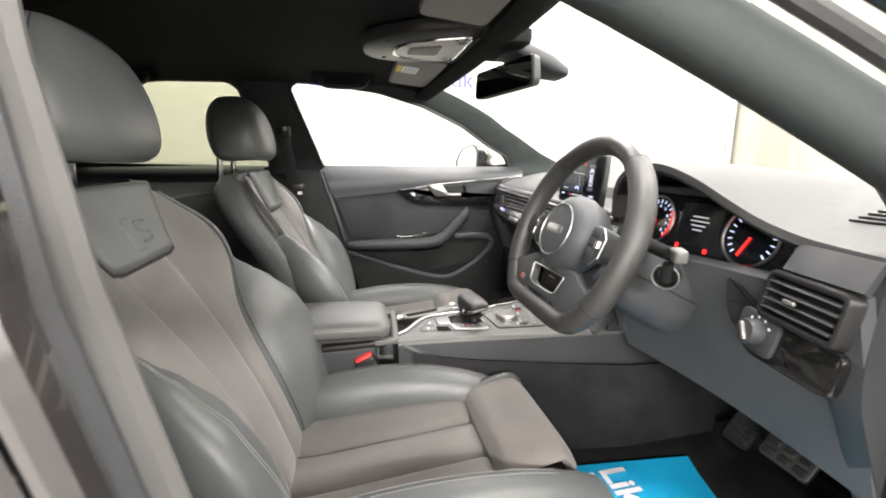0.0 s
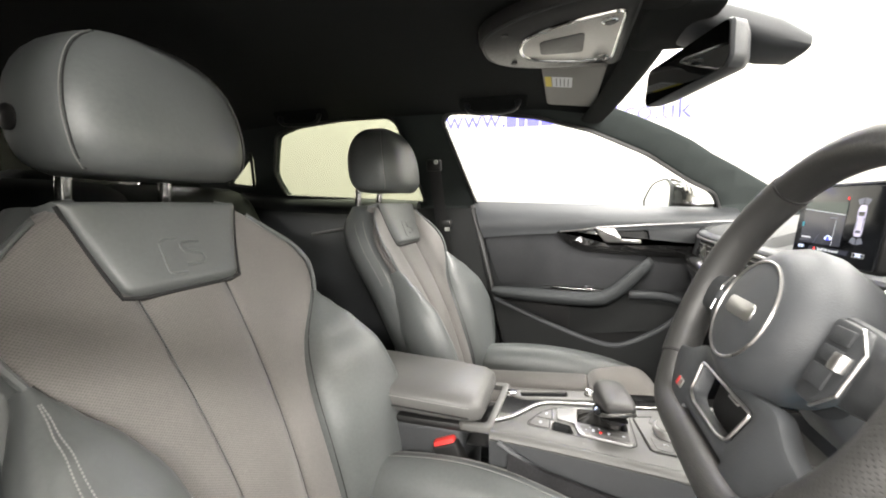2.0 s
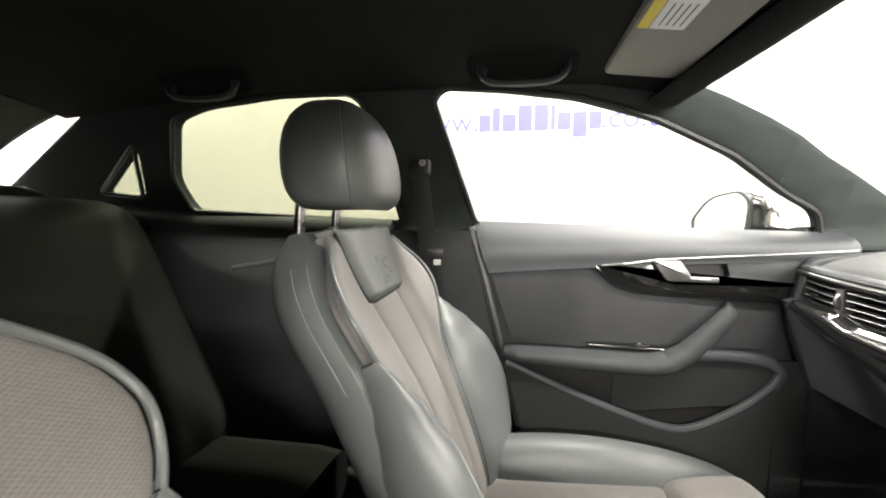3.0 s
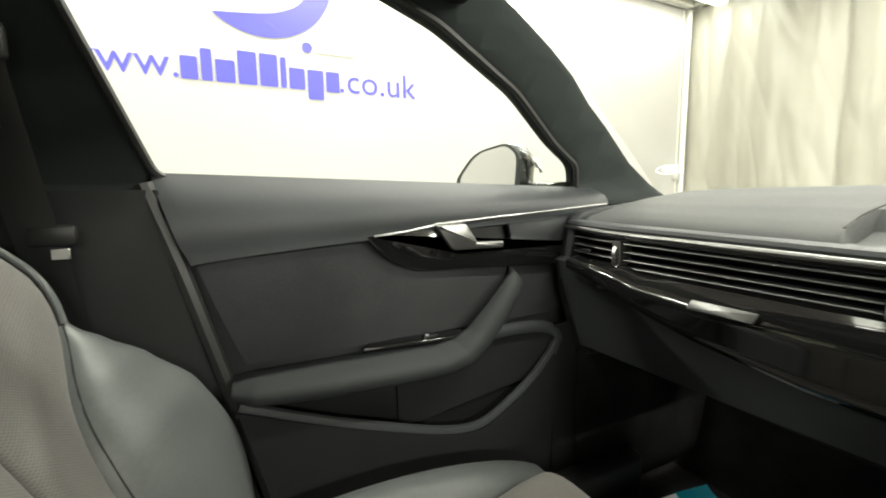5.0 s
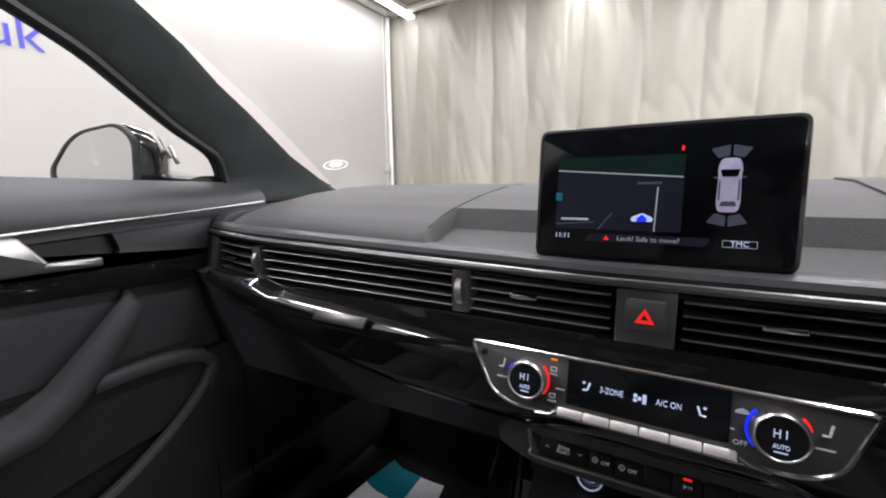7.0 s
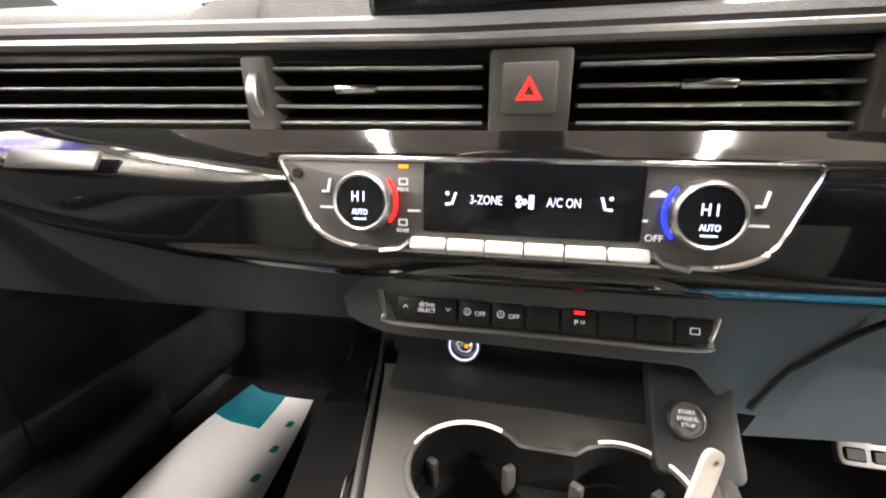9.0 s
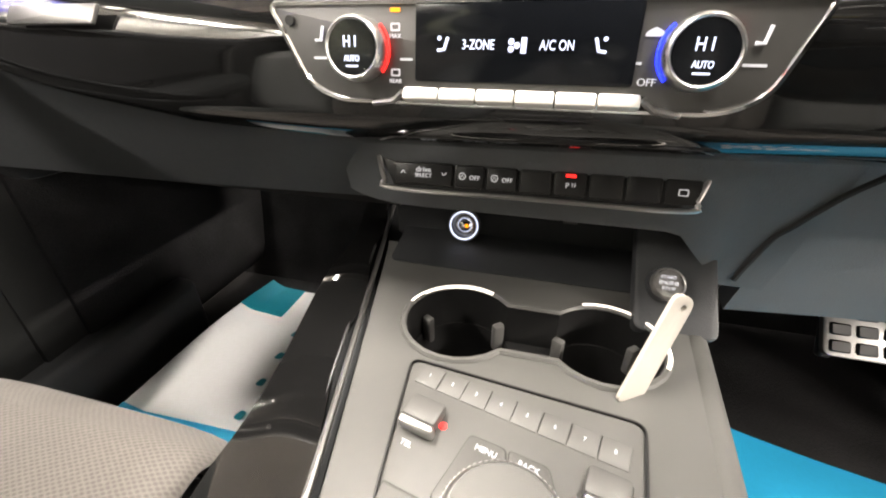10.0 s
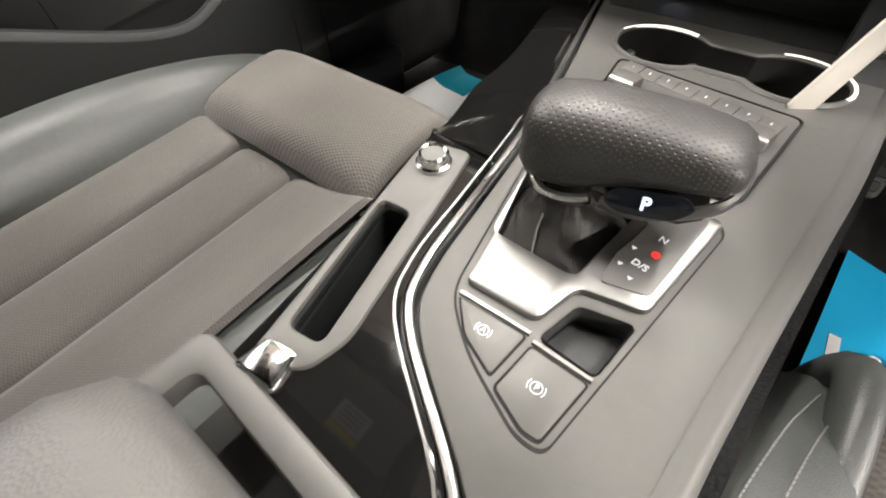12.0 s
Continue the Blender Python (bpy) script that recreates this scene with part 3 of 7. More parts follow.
    part("roof_skin", sheet(lambda u, v: ((2 * u - 1) * 0.56, -0.26 - 1.5 * v, 1.385 - 0.04 * (2 * u - 1) ** 4 - 0.03 * max(0, v - 0.7)), 12, 12, 0.01), PAINT, car, "black painted roof")

    def liner(u, v):
        x = (2 * u - 1) * 0.585
        y = -0.245 - 0.05 * (2 * u - 1) ** 2 - v * (1.72 - 0.245)
        return (x, y, liner_z(x, y) - 0.02 * max(0, 1 - v * 9))
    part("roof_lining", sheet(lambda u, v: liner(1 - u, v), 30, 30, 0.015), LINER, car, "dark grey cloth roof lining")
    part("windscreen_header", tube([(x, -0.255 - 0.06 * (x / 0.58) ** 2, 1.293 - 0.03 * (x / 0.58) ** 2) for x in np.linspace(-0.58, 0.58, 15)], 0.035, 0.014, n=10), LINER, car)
    # floor, bulkhead, sills
    part("footwell_carpet", box(0.50, 0.72, 0.075, 0.012, m=Matrix.Translation((0.42, 0.08, 0.2595))), CARPET, car, "black carpet of the driver's footwell")
    part("floor_pan", box(1.5, 2.75, 0.04, 0, m=Matrix.Translation((0, -0.75, 0.195))), CARPET, car, "black carpeted floor")
    part("bulkhead", sheet(lambda u, v: (-0.75 + 1.5 * u, 0.46 + 0.14 * v ** 0.5 if v > 0 else 0.46, 0.215 + 0.72 * v), 4, 10, 0.02), CARPET, car, "black carpeted bulkhead")
    for s in (-1, 1):
        part("kick_panel", box(0.05, 0.55, 0.62, 0.01, m=Matrix.Translation((s * 0.715, 0.33, 0.56))), CARPET, car)
        part("sill", box(0.09, 1.4, 0.14, 0.02, 3, m=Matrix.Translation((s * 0.70, -0.45, 0.28))), HARD, car, "black plastic sill trim")
    part("b_pillar_trim", sheet(lambda u, v: (-0.735 + 0.03 * math.sin(math.pi * u), -0.945 + 0.235 * u + 0.14 * v * u, 0.99 - 0.7 * v), 8, 8, 0.02), DOOR_PLASTIC, car, "dark plastic lower pillar trim")
    part("door_skin", box(0.012, 2.75, 0.78, 0.004, m=Matrix.Translation((-0.832, -0.92, 0.60))), PAINT, car, "black painted outer doors")
    part("rear_side_panel", box(0.03, 0.8, 0.75, 0.01, m=Matrix.Translation((-0.735, -1.35, 0.63))), HARD, car, "dark rear door trim")
    part("rear_door_strip", tube([(-0.712, -0.98, 0.93), (-0.712, -1.2, 0.915), (-0.712, -1.4, 0.88)], 0.003, 0.006), BUTTON, car)
    part("rear_door_top", tube([(-0.735, -0.93, 0.985), (-0.735, -1.5, 1.0), (-0.73, -1.75, 1.03)], 0.03, 0.035, n=10), SOFT, car)
    part("rear_side_panel", box(0.03, 0.8, 0.75, 0.01, m=Matrix.Translation((0.735, -1.35, 0.63))), HARD, car)
    part("parcel_shelf", box(1.3, 0.6, 0.03, 0.01, m=Matrix.Translation((0, -2.05, 0.98))), LINER, car)
    part("rear_bulkhead", box(1.4, 0.03, 0.9, 0.0, m=Matrix.Translation((0, -2.12, 0.6))), CARPET, car)
    return car


def grab_handle(y, label):
    h = thing("grab_handle", label, "handle", "roof grab handles")
    x, z = -0.455, 1.306
    m = face_at((x, y, z), (0, 1, 0), (0.75, 0, 0.65))
    part("backing", plate(rect(0.20, 0.05, 0.018), 0.012, 0.005, m), LINER, h)
    part("bar", tube([m @ Vector(p) for p in smooth_path([(-0.075, 0.005, 0.008), (-0.07, -0.006, 0.03), (-0.04, -0.014, 0.036), (0.04, -0.014, 0.036), (0.07, -0.006, 0.03), (0.075, 0.005, 0.008)], 4)], 0.010, 0.006), HARD, h)


# ---- front seats ----
def back_line(k):
    return Vector((0, -0.66 - 0.13 * k - 0.125 * k * k + (0.03 * ((k - 0.8) / 0.2) ** 1.5 if k > 0.8 else 0), 0.46 + 0.532 * k))


def back_at(u, k, d):
    """Across u, up the backrest k (0..1), out of its face d."""
    t = (back_line(k + 0.01) - back_line(k - 0.01)).normalized()
    n = Vector((0, t.z, -t.y))
    return back_line(k) + Vector((u, 0, 0)) + n * (d + 1.8 * max(0.0, abs(u) - 0.10) ** 2)


def strip(place, lo, hi, v0, v1, bulge, thick=0.02, nu=8, nv=24, base=0.0, ends=0.06, power=4):
    """A padded panel between the edges lo(v) and hi(v)."""
    def f(s, q):
        v = v0 + (v1 - v0) * q
        a, b = lo(v), hi(v)
        e = min(1.0, q / ends, (1 - q) / ends)
        r = max(0.0, 1 - abs(2 * s - 1) ** power) ** 0.5 * math.sqrt(max(0.0, 1 - (1 - e) ** 2))
        return place(a + (b - a) * s, v, base + bulge * r)
    ss = [0.5 - 0.5 * math.cos(math.pi * i / nu) for i in range(nu + 1)]
    qs = [0, ends * 0.25, ends * 0.6] + [ends + (1 - 2 * ends) * i / nv for i in range(nv + 1)] + [1 - ends * 0.6, 1 - ends * 0.25, 1]
    return sheet(f, nu, nv, -thick if place is back_at else thick, ss, qs)


SEAT_W = line_of(*[(p[0], p[1]) for p in smooth_path([(-0.1, 0.205, 0), (0, 0.215, 0), (0.25, 0.25, 0), (0.5, 0.256, 0), (0.68, 0.247, 0), (0.8, 0.25, 0), (0.88, 0.238, 0), (0.95, 0.203, 0), (1.0, 0.168, 0), (1.05, 0.14, 0)], 6)])
CLOTH_W = line_of(*[(p[0], p[1]) for p in smooth_path([(-0.1, 0.112, 0), (0, 0.115, 0), (0.3, 0.122, 0), (0.46, 0.137, 0), (0.56, 0.163, 0), (0.63, 0.195, 0), (0.68, 0.218, 0), (0.74, 0.233, 0), (0.80, 0.236, 0), (0.87, 0.220, 0), (0.94, 0.183, 0), (1.0, 0.144, 0), (1.05, 0.11, 0)], 6)])
BOLSTER_W = line_of(*[(p[0], p[1]) for p in smooth_path([(-0.1, 0.215, 0), (0, 0.235, 0), (0.15, 0.274, 0), (0.32, 0.290, 0), (0.46, 0.284, 0), (0.57, 0.262, 0), (0.64, 0.240, 0), (0.69, 0.228, 0), (0.8, 0.226, 0)], 6)])
BOLSTER_D = curve_of((-0.05, 0.35), (0.12, 0.85), (0.3, 1.0), (0.45, 0.9), (0.56, 0.6), (0.63, 0.34), (0.69, 0.1))
MID_W = line_of((0, 0.042), (1, 0.078))


def ring_of(c, a, b, p=2.6, n=28):
    """A rounded rectangle of half sizes a (along x) and b (along the second axis)."""
    out = []
    for i in range(n):
        q = 2 * math.pi * i / n
        cs, sn = math.cos(q), math.sin(q)
        out.append((c[0] + a * abs(cs) ** (2 / p) * (1 if cs >= 0 else -1), c[1] + b * abs(sn) ** (2 / p) * (1 if sn >= 0 else -1)))
    return out


def stitch_row(pts, parent, r=0.0007, name="stitching"):
    """A row of short threads along a path, as one seam."""
    pts = smooth_path(pts, 5)
    bm = bmesh.new()
    acc, total = 0.0, 0.0
    for a, b in zip(pts, pts[1:]):
        L = (b - a).length
        n = max(1, round(L / 0.0042))
        for i in range(n):
            p, q = a.lerp(b, (i + 0.12) / n), a.lerp(b, (i + 0.78) / n)
            t = (q - p).normalized()
            s = t.orthogonal().normalized() * r
            w = t.cross(s).normalized() * r
            v = [bm.verts.new(o + e) for o in (p, q) for e in (s, w, -s, -w)]
            for j in range(4):
                bm.faces.new((v[j], v[(j + 1) % 4], v[4 + (j + 1) % 4], v[4 + j]))
    return part(name, bm, STITCH, parent, "pale contrast stitching")


def shell_depth(k):
    return 0.055 if k < 0.94 else 0.055 * math.sqrt(max(0.05, 1 - ((k - 0.94) / 0.105) ** 2))


def on_shell(u, k):
    """Height of the backrest shell's face at a distance u from the middle."""
    return -0.058 + shell_depth(k) * max(0.0, 1 - (abs(u) / (SEAT_W(max(k, 0)) - 0.002)) ** 3.2) ** (1 / 3.2)


def front_seat(label, inner, fore=0.0, lift=0.0, release=False):
    seat = thing("front_seat", label, "car seat", "front seats")
    # backrest
    rings = []
    for i in range(23):
        k = -0.03 + 1.07 * i / 22
        w = SEAT_W(max(k, 0)) - 0.002
        dep = shell_depth(k)
        rings.append([back_at(u, k, d) for u, d in ring_of((0, -0.058), w, dep, 3.2)])
    part("back_shell", loft(rings), LEATHER, seat, "black leather backrest sides")
    part("backrest_centre", strip(back_at, lambda k: -MID_W(k), MID_W, 0.0, 1.0, 0.011, base=-0.006), CLOTH, seat, "brown-grey perforated cloth")
    for s in (-1, 1):
        a, b = (lambda k: MID_W(k), lambda k: CLOTH_W(k)) if s > 0 else (lambda k: -CLOTH_W(k), lambda k: -MID_W(k))
        part("backrest_flank", strip(back_at, a, b, 0.0, 1.012, 0.013, base=-0.006, nv=30, nu=14, ends=0.04), CLOTH, seat, "brown-grey perforated cloth")
        def pad(k, s=s):
            """Inner edge, outer edge and half depth of the bolster."""
            near, far = CLOTH_W(k) - 0.008, BOLSTER_W(k)
            return near, max(far, near + 0.008), 0.010 + 0.056 * BOLSTER_D(k)
        rb = []
        for i in range(31):
            k = -0.04 + 0.73 * (i / 30)
            near, far, dep = pad(k)
            rb.append([back_at(s * u, k, d) for u, d in ring_of(((near + far) / 2, -0.012), (far - near) / 2, dep, 2.5, 24)])
        part("back_bolster", loft(rb), LEATHER, seat, "plump black leather side bolster")
        part("bolster_piping", tube([back_at(s * (CLOTH_W(k) - 0.003), k, 0.002 + 0.012 * BOLSTER_D(k)) for k in np.linspace(0.0, 0.69, 26)], 0.0012, n=6), SEAM, seat, "dark seam along the bolster")
        part("shoulder_piping", tube([back_at(s * (CLOTH_W(k) + 0.002), k, 0.0) for k in np.linspace(0.69, 0.985, 20)], 0.004, n=8), LEATHER, seat)
        for gap in (0.008, 0.016):
            stitch_row([back_at(s * (SEAT_W(k) - 0.012 + gap * 0.7), k, on_shell(SEAT_W(k) - 0.012 + gap * 0.7, k) + 0.001) for k in np.linspace(0.66, 0.95, 12)], seat)
        if s > 0:
            for share in (0.34, 0.47):
                row = []
                for k in np.linspace(0.0, 0.66, 25):
                    near, far, dep = pad(k)
                    row.append(back_at(s * ((near + far) / 2 + (far - near) / 2 * share), k, -0.0108 + dep * (1 - share ** 2.5) ** (1 / 2.5)))
                stitch_row(row, seat)
    for s in (-1, 1):
        part("channel_seam", tube([back_at(s * MID_W(k), k, -0.0035) for k in np.linspace(0.0, 0.84, 18)], 0.0009, n=6), HARD, seat)
    flap_w = lambda k: (0.088 + 0.044 * (k - 0.797) / 0.225) * (1 - 0.17 * max(0, 1 - (k - 0.797) / 0.022) ** 2)
    part("flap", strip(back_at, lambda k: -flap_w(k), flap_w, 0.797, 1.026, 0.017, 0.03, base=0.005, ends=0.075, nu=24, power=6), LEATHER, seat, "smooth black leather shoulder panel")
    part("flap_seam", tube([back_at(flap_w(0.797 + 0.22 * abs(q)) * (1 if q > 0 else -1) if abs(q) > 0.12 else flap_w(0.81) * q / 0.12, 0.796 + 0.22 * max(0, abs(q) - 0.12) / 0.88, 0.006) for q in np.linspace(-1, 1, 41)], 0.0028, n=6), SEAM, seat)
    part("flap_piping", tube([back_at(u, 1.012 + 0.004 * math.cos(u * 40), 0.017) for u in np.linspace(-0.10, 0.10, 13)], 0.0028, n=6), LEATHER, seat)
    # embossed mark on the panel: a plain bracket and four bars
    part("emboss", tube(smooth_path([back_at(u, k, 0.0212) for u, k in ((0.008, 0.922), (0.033, 0.918), (0.0345, 0.88), (0.0345, 0.85), (0.031, 0.833), (0.008, 0.83))], 4), 0.0022, n=8), LEATHER, seat)
    part("emboss", tube(smooth_path([back_at(u, k, 0.0212) for u, k in ((-0.026, 0.908), (-0.012, 0.911), (0.002, 0.908), (0.005, 0.896), (0.001, 0.885), (-0.012, 0.880), (-0.024, 0.876), (-0.028, 0.864), (-0.024, 0.852), (-0.01, 0.848), (0.004, 0.851))], 4), 0.0026, n=8), LEATHER, seat)
    part("emboss", tube(smooth_path([back_at(u, k, 0.0212) for u, k in ((-0.024, 0.899), (-0.008, 0.898), (-0.006, 0.891), (-0.02, 0.888))], 4), 0.0014, n=6), LEATHER, seat)
    # headrest
    hc = Vector((0, -0.922 + fore, 1.044))
    wide = line_of(*[(p[0], p[1]) for p in smooth_path([(0, 0.78, 0), (0.035, 0.885, 0), (0.1, 0.95, 0), (0.22, 0.99, 0), (0.38, 1.0, 0), (0.55, 0.965, 0), (0.7, 0.885, 0), (0.82, 0.765, 0), (0.91, 0.60, 0), (0.965, 0.42, 0), (1.0, 0.12, 0)], 5)])
    deep = line_of(*[(p[0], p[1]) for p in smooth_path([(0, 0.62, 0), (0.035, 0.80, 0), (0.1, 0.93, 0), (0.25, 1.0, 0), (0.5, 0.97, 0), (0.7, 0.86, 0), (0.85, 0.68, 0), (0.95, 0.44, 0), (1.0, 0.12, 0)], 5)])

    def head(q, c):
        """A point of the headrest's skin at height share q and angle c."""
        w, dp = 0.141 * wide(q), 0.076 * deep(q)
        cs, sn = math.cos(c), math.sin(c)
        u = w * abs(cs) ** (2 / 3.3) * (1 if cs >= 0 else -1)
        d = dp * abs(sn) ** (2 / 3.3) * (1 if sn >= 0 else -1)
        return hc + Vector((u, d - 0.10 * 0.184 * q + (0.012 * (1 - (u / 0.15) ** 2) if d > 0 else 0), 0.184 * q - 0.006 * (1 - (u / 0.15) ** 2) * max(0, 1 - q / 0.1)))
    qs = [0, 0.012, 0.035, 0.065, 0.1, 0.15, 0.22, 0.3, 0.4, 0.5, 0.6, 0.7, 0.78, 0.85, 0.91, 0.95, 0.98, 1.0]
    part("headrest", loft([[head(q, 2 * math.pi * i / 44) for i in range(44)] for q in qs]), LEATHER, seat, "rounded black leather headrest", 60)
    for s in (-1, 1):
        edge = [head(q, math.pi / 2 - s * 1.02) for q in np.linspace(0.02, 0.93, 16)]
        part("headrest_piping", tube(edge, 0.0009, n=6), SEAM, seat)
        stitch_row([p + Vector((s * 0.004, 0.0006, 0)) for p in edge], seat, 0.0008, "headrest_seam")
        part("headrest_post", tube([hc + Vector((s * 0.072, -0.065, -0.09)), hc + Vector((s * 0.072, -0.055, 0.03))], 0.0092, n=14), CHROME, seat, "chrome headrest post")
        part("post_collar", lathe([(0.014, 0), (0.014, 0.008), (0.009, 0.011)], 16, Matrix.Translation(hc + Vector((s * 0.072, -0.063, -0.075)))), BLACK, seat)
    if release:
        part("headrest_button", lathe([(0.015, -0.004), (0.015, 0.004), (0.012, 0.006)], 18, face_at(hc + Vector((0.1385, -0.022, 0.058)), (0, 1, 0), (0, 0, 1))), BLACK, seat, "round black release button")
    back_parts = set(seat.children)
    # cushion
    def cz(u, y):
        return 0.43 + 0.035 * max(0, (y + 0.62) / 0.5) + 0.05 * (abs(u) / 0.14) ** 4 * 0.25
    def c_at(u, y, d):
        return Vector((u, y, cz(u, y) + d))
    part("cushion_base", loft([[Vector((u, y, z)) for u, z in ring_of((0, 0.355), 0.235 * w, 0.07, 4)] for y, w in ((-0.72, 0.85), (-0.6, 0.95), (-0.4, 1.0), (-0.2, 0.98), (-0.16, 0.93))]), LEATHER, seat)
    part("cushion_centre", strip(c_at, lambda y: -0.052, lambda y: 0.052, -0.69, -0.298, 0.017, nv=14, base=-0.008, power=3), CLOTH_SEAT, seat)
    for s in (-1, 1):
        a, b = ((lambda y: 0.054), (lambda y: 0.145)) if s > 0 else ((lambda y: -0.145), (lambda y: -0.054))
        if s == inner:
            b = lambda y: 0.188
        part("cushion_flank", strip(c_at, a, b, -0.69, -0.298, 0.020, nv=14, base=-0.008, power=4), CLOTH_SEAT, seat)
        rb = []
        short = 1 if inner == 0 and s < 0 else 0

        def mid(q):
            return 0.197 - 0.012 * q - short * (0.018 * min(1, max(0, (q - 0.45) / 0.3)) + 0.055 * max(0, (q - 0.6) / 0.4) ** 2)
        for i in range(25):
            q = i / 24
            y = -0.74 + (0.60 - 0.04 * short) * q
            e = max(0.02, math.sin(math.pi * (0.06 + 0.90 * q))) ** 0.42
            rb.append([Vector((s * u, y, z)) for u, z in ring_of((mid(q), 0.41 if s == inner else 0.43), 0.058 * (0.6 + 0.4 * e), (0.056 if s == inner else 0.098) * e, 2.4, 22)])
        part("cushion_bolster", loft(rb), LEATHER, seat, "black leather cushion bolster")
        if s != inner:
            for share in ((0.0, 0.27) if short else (-0.42, -0.18)):
                row = []
                for q in (0.15, 0.3, 0.45, 0.6, 0.75, 0.86) + ((0.91, 0.95) if short else ()):
                    e = max(0.02, math.sin(math.pi * (0.06 + 0.90 * q))) ** 0.42
                    row.append((s * (mid(q) + share * 0.058 * (0.6 + 0.4 * e)), -0.74 + (0.60 - 0.04 * short) * q, 0.4308 + 0.098 * e * (1 - abs(share) ** 2.4) ** (1 / 2.4)))
                if not inner:
                    stitch_row(row, seat)

    def ext(u, q, d):
        a = q * 1.9
        y = -0.305 + (0.135 if inner else 0.112) * min(1, q / 0.55) + ((0.045 if inner else 0.028) * math.sin(max(0, q - 0.55) * 3.4) if q > 0.55 else 0)
        z = 0.474 + 0.028 * math.sin(min(1, q / 0.55) * 1.57) - (0.11 * (q - 0.55) / 0.45 * (q - 0.35) if q > 0.55 else 0)
        return Vector((u, y + d * max(0, q - 0.5) * 1.6, z + d * (1.2 - q)))
    part("thigh_base", box(0.335 if inner else 0.27, 0.165, 0.13, 0.035, 4, Matrix.Translation((0.012 if inner else 0, -0.232, 0.404))), LEATHER, seat)
    part("thigh_support", strip(ext, lambda q: -0.146 if inner else -0.124, lambda q: 0.176 if inner == 1 else 0.146, 0.0, 1.0, 0.026, nv=24, nu=18, base=-0.008, ends=0.13, power=6), CLOTH_RIB, seat, "ribbed brown-grey cloth thigh support")
    if not inner:
        part("thigh_edge", tube([ext(-0.126, q / 10, -0.004) for q in range(11)], 0.013, 0.015, n=12), LEATHER, seat, "black leather edge roll")
    for s in (-1, 1):
        part("side_cover", plate(rounded([(-0.74, 0.26), (-0.2, 0.26), (-0.16, 0.37), (-0.72, 0.40)], 0.03), 0.02, 0.006, face_at((s * 0.225, 0, 0), (0, s, 0), (0, 0, 1)) @ (Matrix.Identity(4) if s > 0 else Matrix.Diagonal((-1, 1, 1, 1)))), HARD, seat, "black plastic seat side cover")
    for ob in set(seat.children) - back_parts:
        ob.data.transform(Matrix.Translation((0, 0, lift)))
    for s in (-1, 1):
        part("rail", box(0.04, 0.5, 0.05, 0.005, m=Matrix.Translation((s * 0.17, -0.45, 0.24))), HARD, seat)
    return seat


def belt_buckle(at, lean):
    b = thing("belt_buckle", "black seat belt buckle with a red release button", "buckle", "belt buckles")
    m = Matrix.Translation(at) @ Euler((radians(lean), 0, 0)).to_matrix().to_4x4()
    part("housing", box(0.030, 0.050, 0.085, 0.006, 3, m), BLACK, b)
    part("button", box(0.024, 0.042, 0.020, 0.004, 2, m @ Matrix.Translation((0, 0, 0.040))), RED, b, "red release button")
    part("stalk", box(0.02, 0.03, 0.14, 0.004, 2, m @ Matrix.Translation((0, 0, -0.1))), BLACK, b)


def belt():
    b = thing("seat_belt", "black webbing seat belt hanging at the pillar", "seat belt")
    pts = smooth_path([(-0.615, -0.83, 1.13), (-0.64, -0.82, 1.0), (-0.665, -0.81, 0.88), (-0.68, -0.80, 0.7), (-0.685, -0.82, 0.45)], 6)
    part("webbing", tube(pts, 0.022, 0.0015, n=8, up=(1, 0, 0)), BLACK, b)
    part("guide", box(0.02, 0.055, 0.04, 0.008, 3, Matrix.Translation((-0.612, -0.83, 1.14))), BLACK, b)
    part("guide_bolt", lathe([(0.008, 0), (0.007, 0.005)], 16, face_at((-0.6, -0.82, 1.150), (0, 1, 0))), SATIN, b)
    part("tongue", box(0.004, 0.018, 0.014, 0.001, 1, Matrix.Translation((-0.655, -0.795, 0.915))), SATIN, b, "steel belt tongue")
    part("tongue_grip", box(0.012, 0.045, 0.024, 0.004, 2, Matrix.Translation((-0.655, -0.80, 0.937))), BLACK, b)


def rear_bench():
    # Leather parts use the darker door plastic, which puts the rear cabin's shade into colour.
    r = thing("rear_bench", "black leather and cloth rear bench seat, leather darkened for shade", "car seat")
    def rb(u, k, d):
        return Vector((u, -1.50 - 0.27 * k + d * 0.9, 0.42 + 0.55 * k + d * 0.3))
    for c, w in ((-0.40, 0.25), (0.0, 0.14), (0.40, 0.25)):
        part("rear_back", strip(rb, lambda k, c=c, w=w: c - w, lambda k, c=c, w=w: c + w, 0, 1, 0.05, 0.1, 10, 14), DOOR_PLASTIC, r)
        if w > 0.2:
            part("rear_insert", strip(rb, lambda k, c=c: c - 0.13, lambda k, c=c: c + 0.13, 0.05, 0.92, 0.02, 0.02, 8, 12, 0.045), CLOTH, r)
        rings = [[Vector((c + u, -1.77 + d, 0.98 + z)) for u, d in ring_of((0, 0), (0.12 if w > 0.2 else 0.1) * s, 0.045 * s, 3)] for z, s in ((0, 0.8), (0.02, 0.97), (0.07, 1.0), (0.10, 0.9), (0.115, 0.6))]
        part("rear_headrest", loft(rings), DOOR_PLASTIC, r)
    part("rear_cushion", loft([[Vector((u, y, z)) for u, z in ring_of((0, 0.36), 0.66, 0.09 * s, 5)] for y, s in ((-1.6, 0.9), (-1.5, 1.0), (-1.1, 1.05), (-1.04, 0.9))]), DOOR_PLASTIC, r)


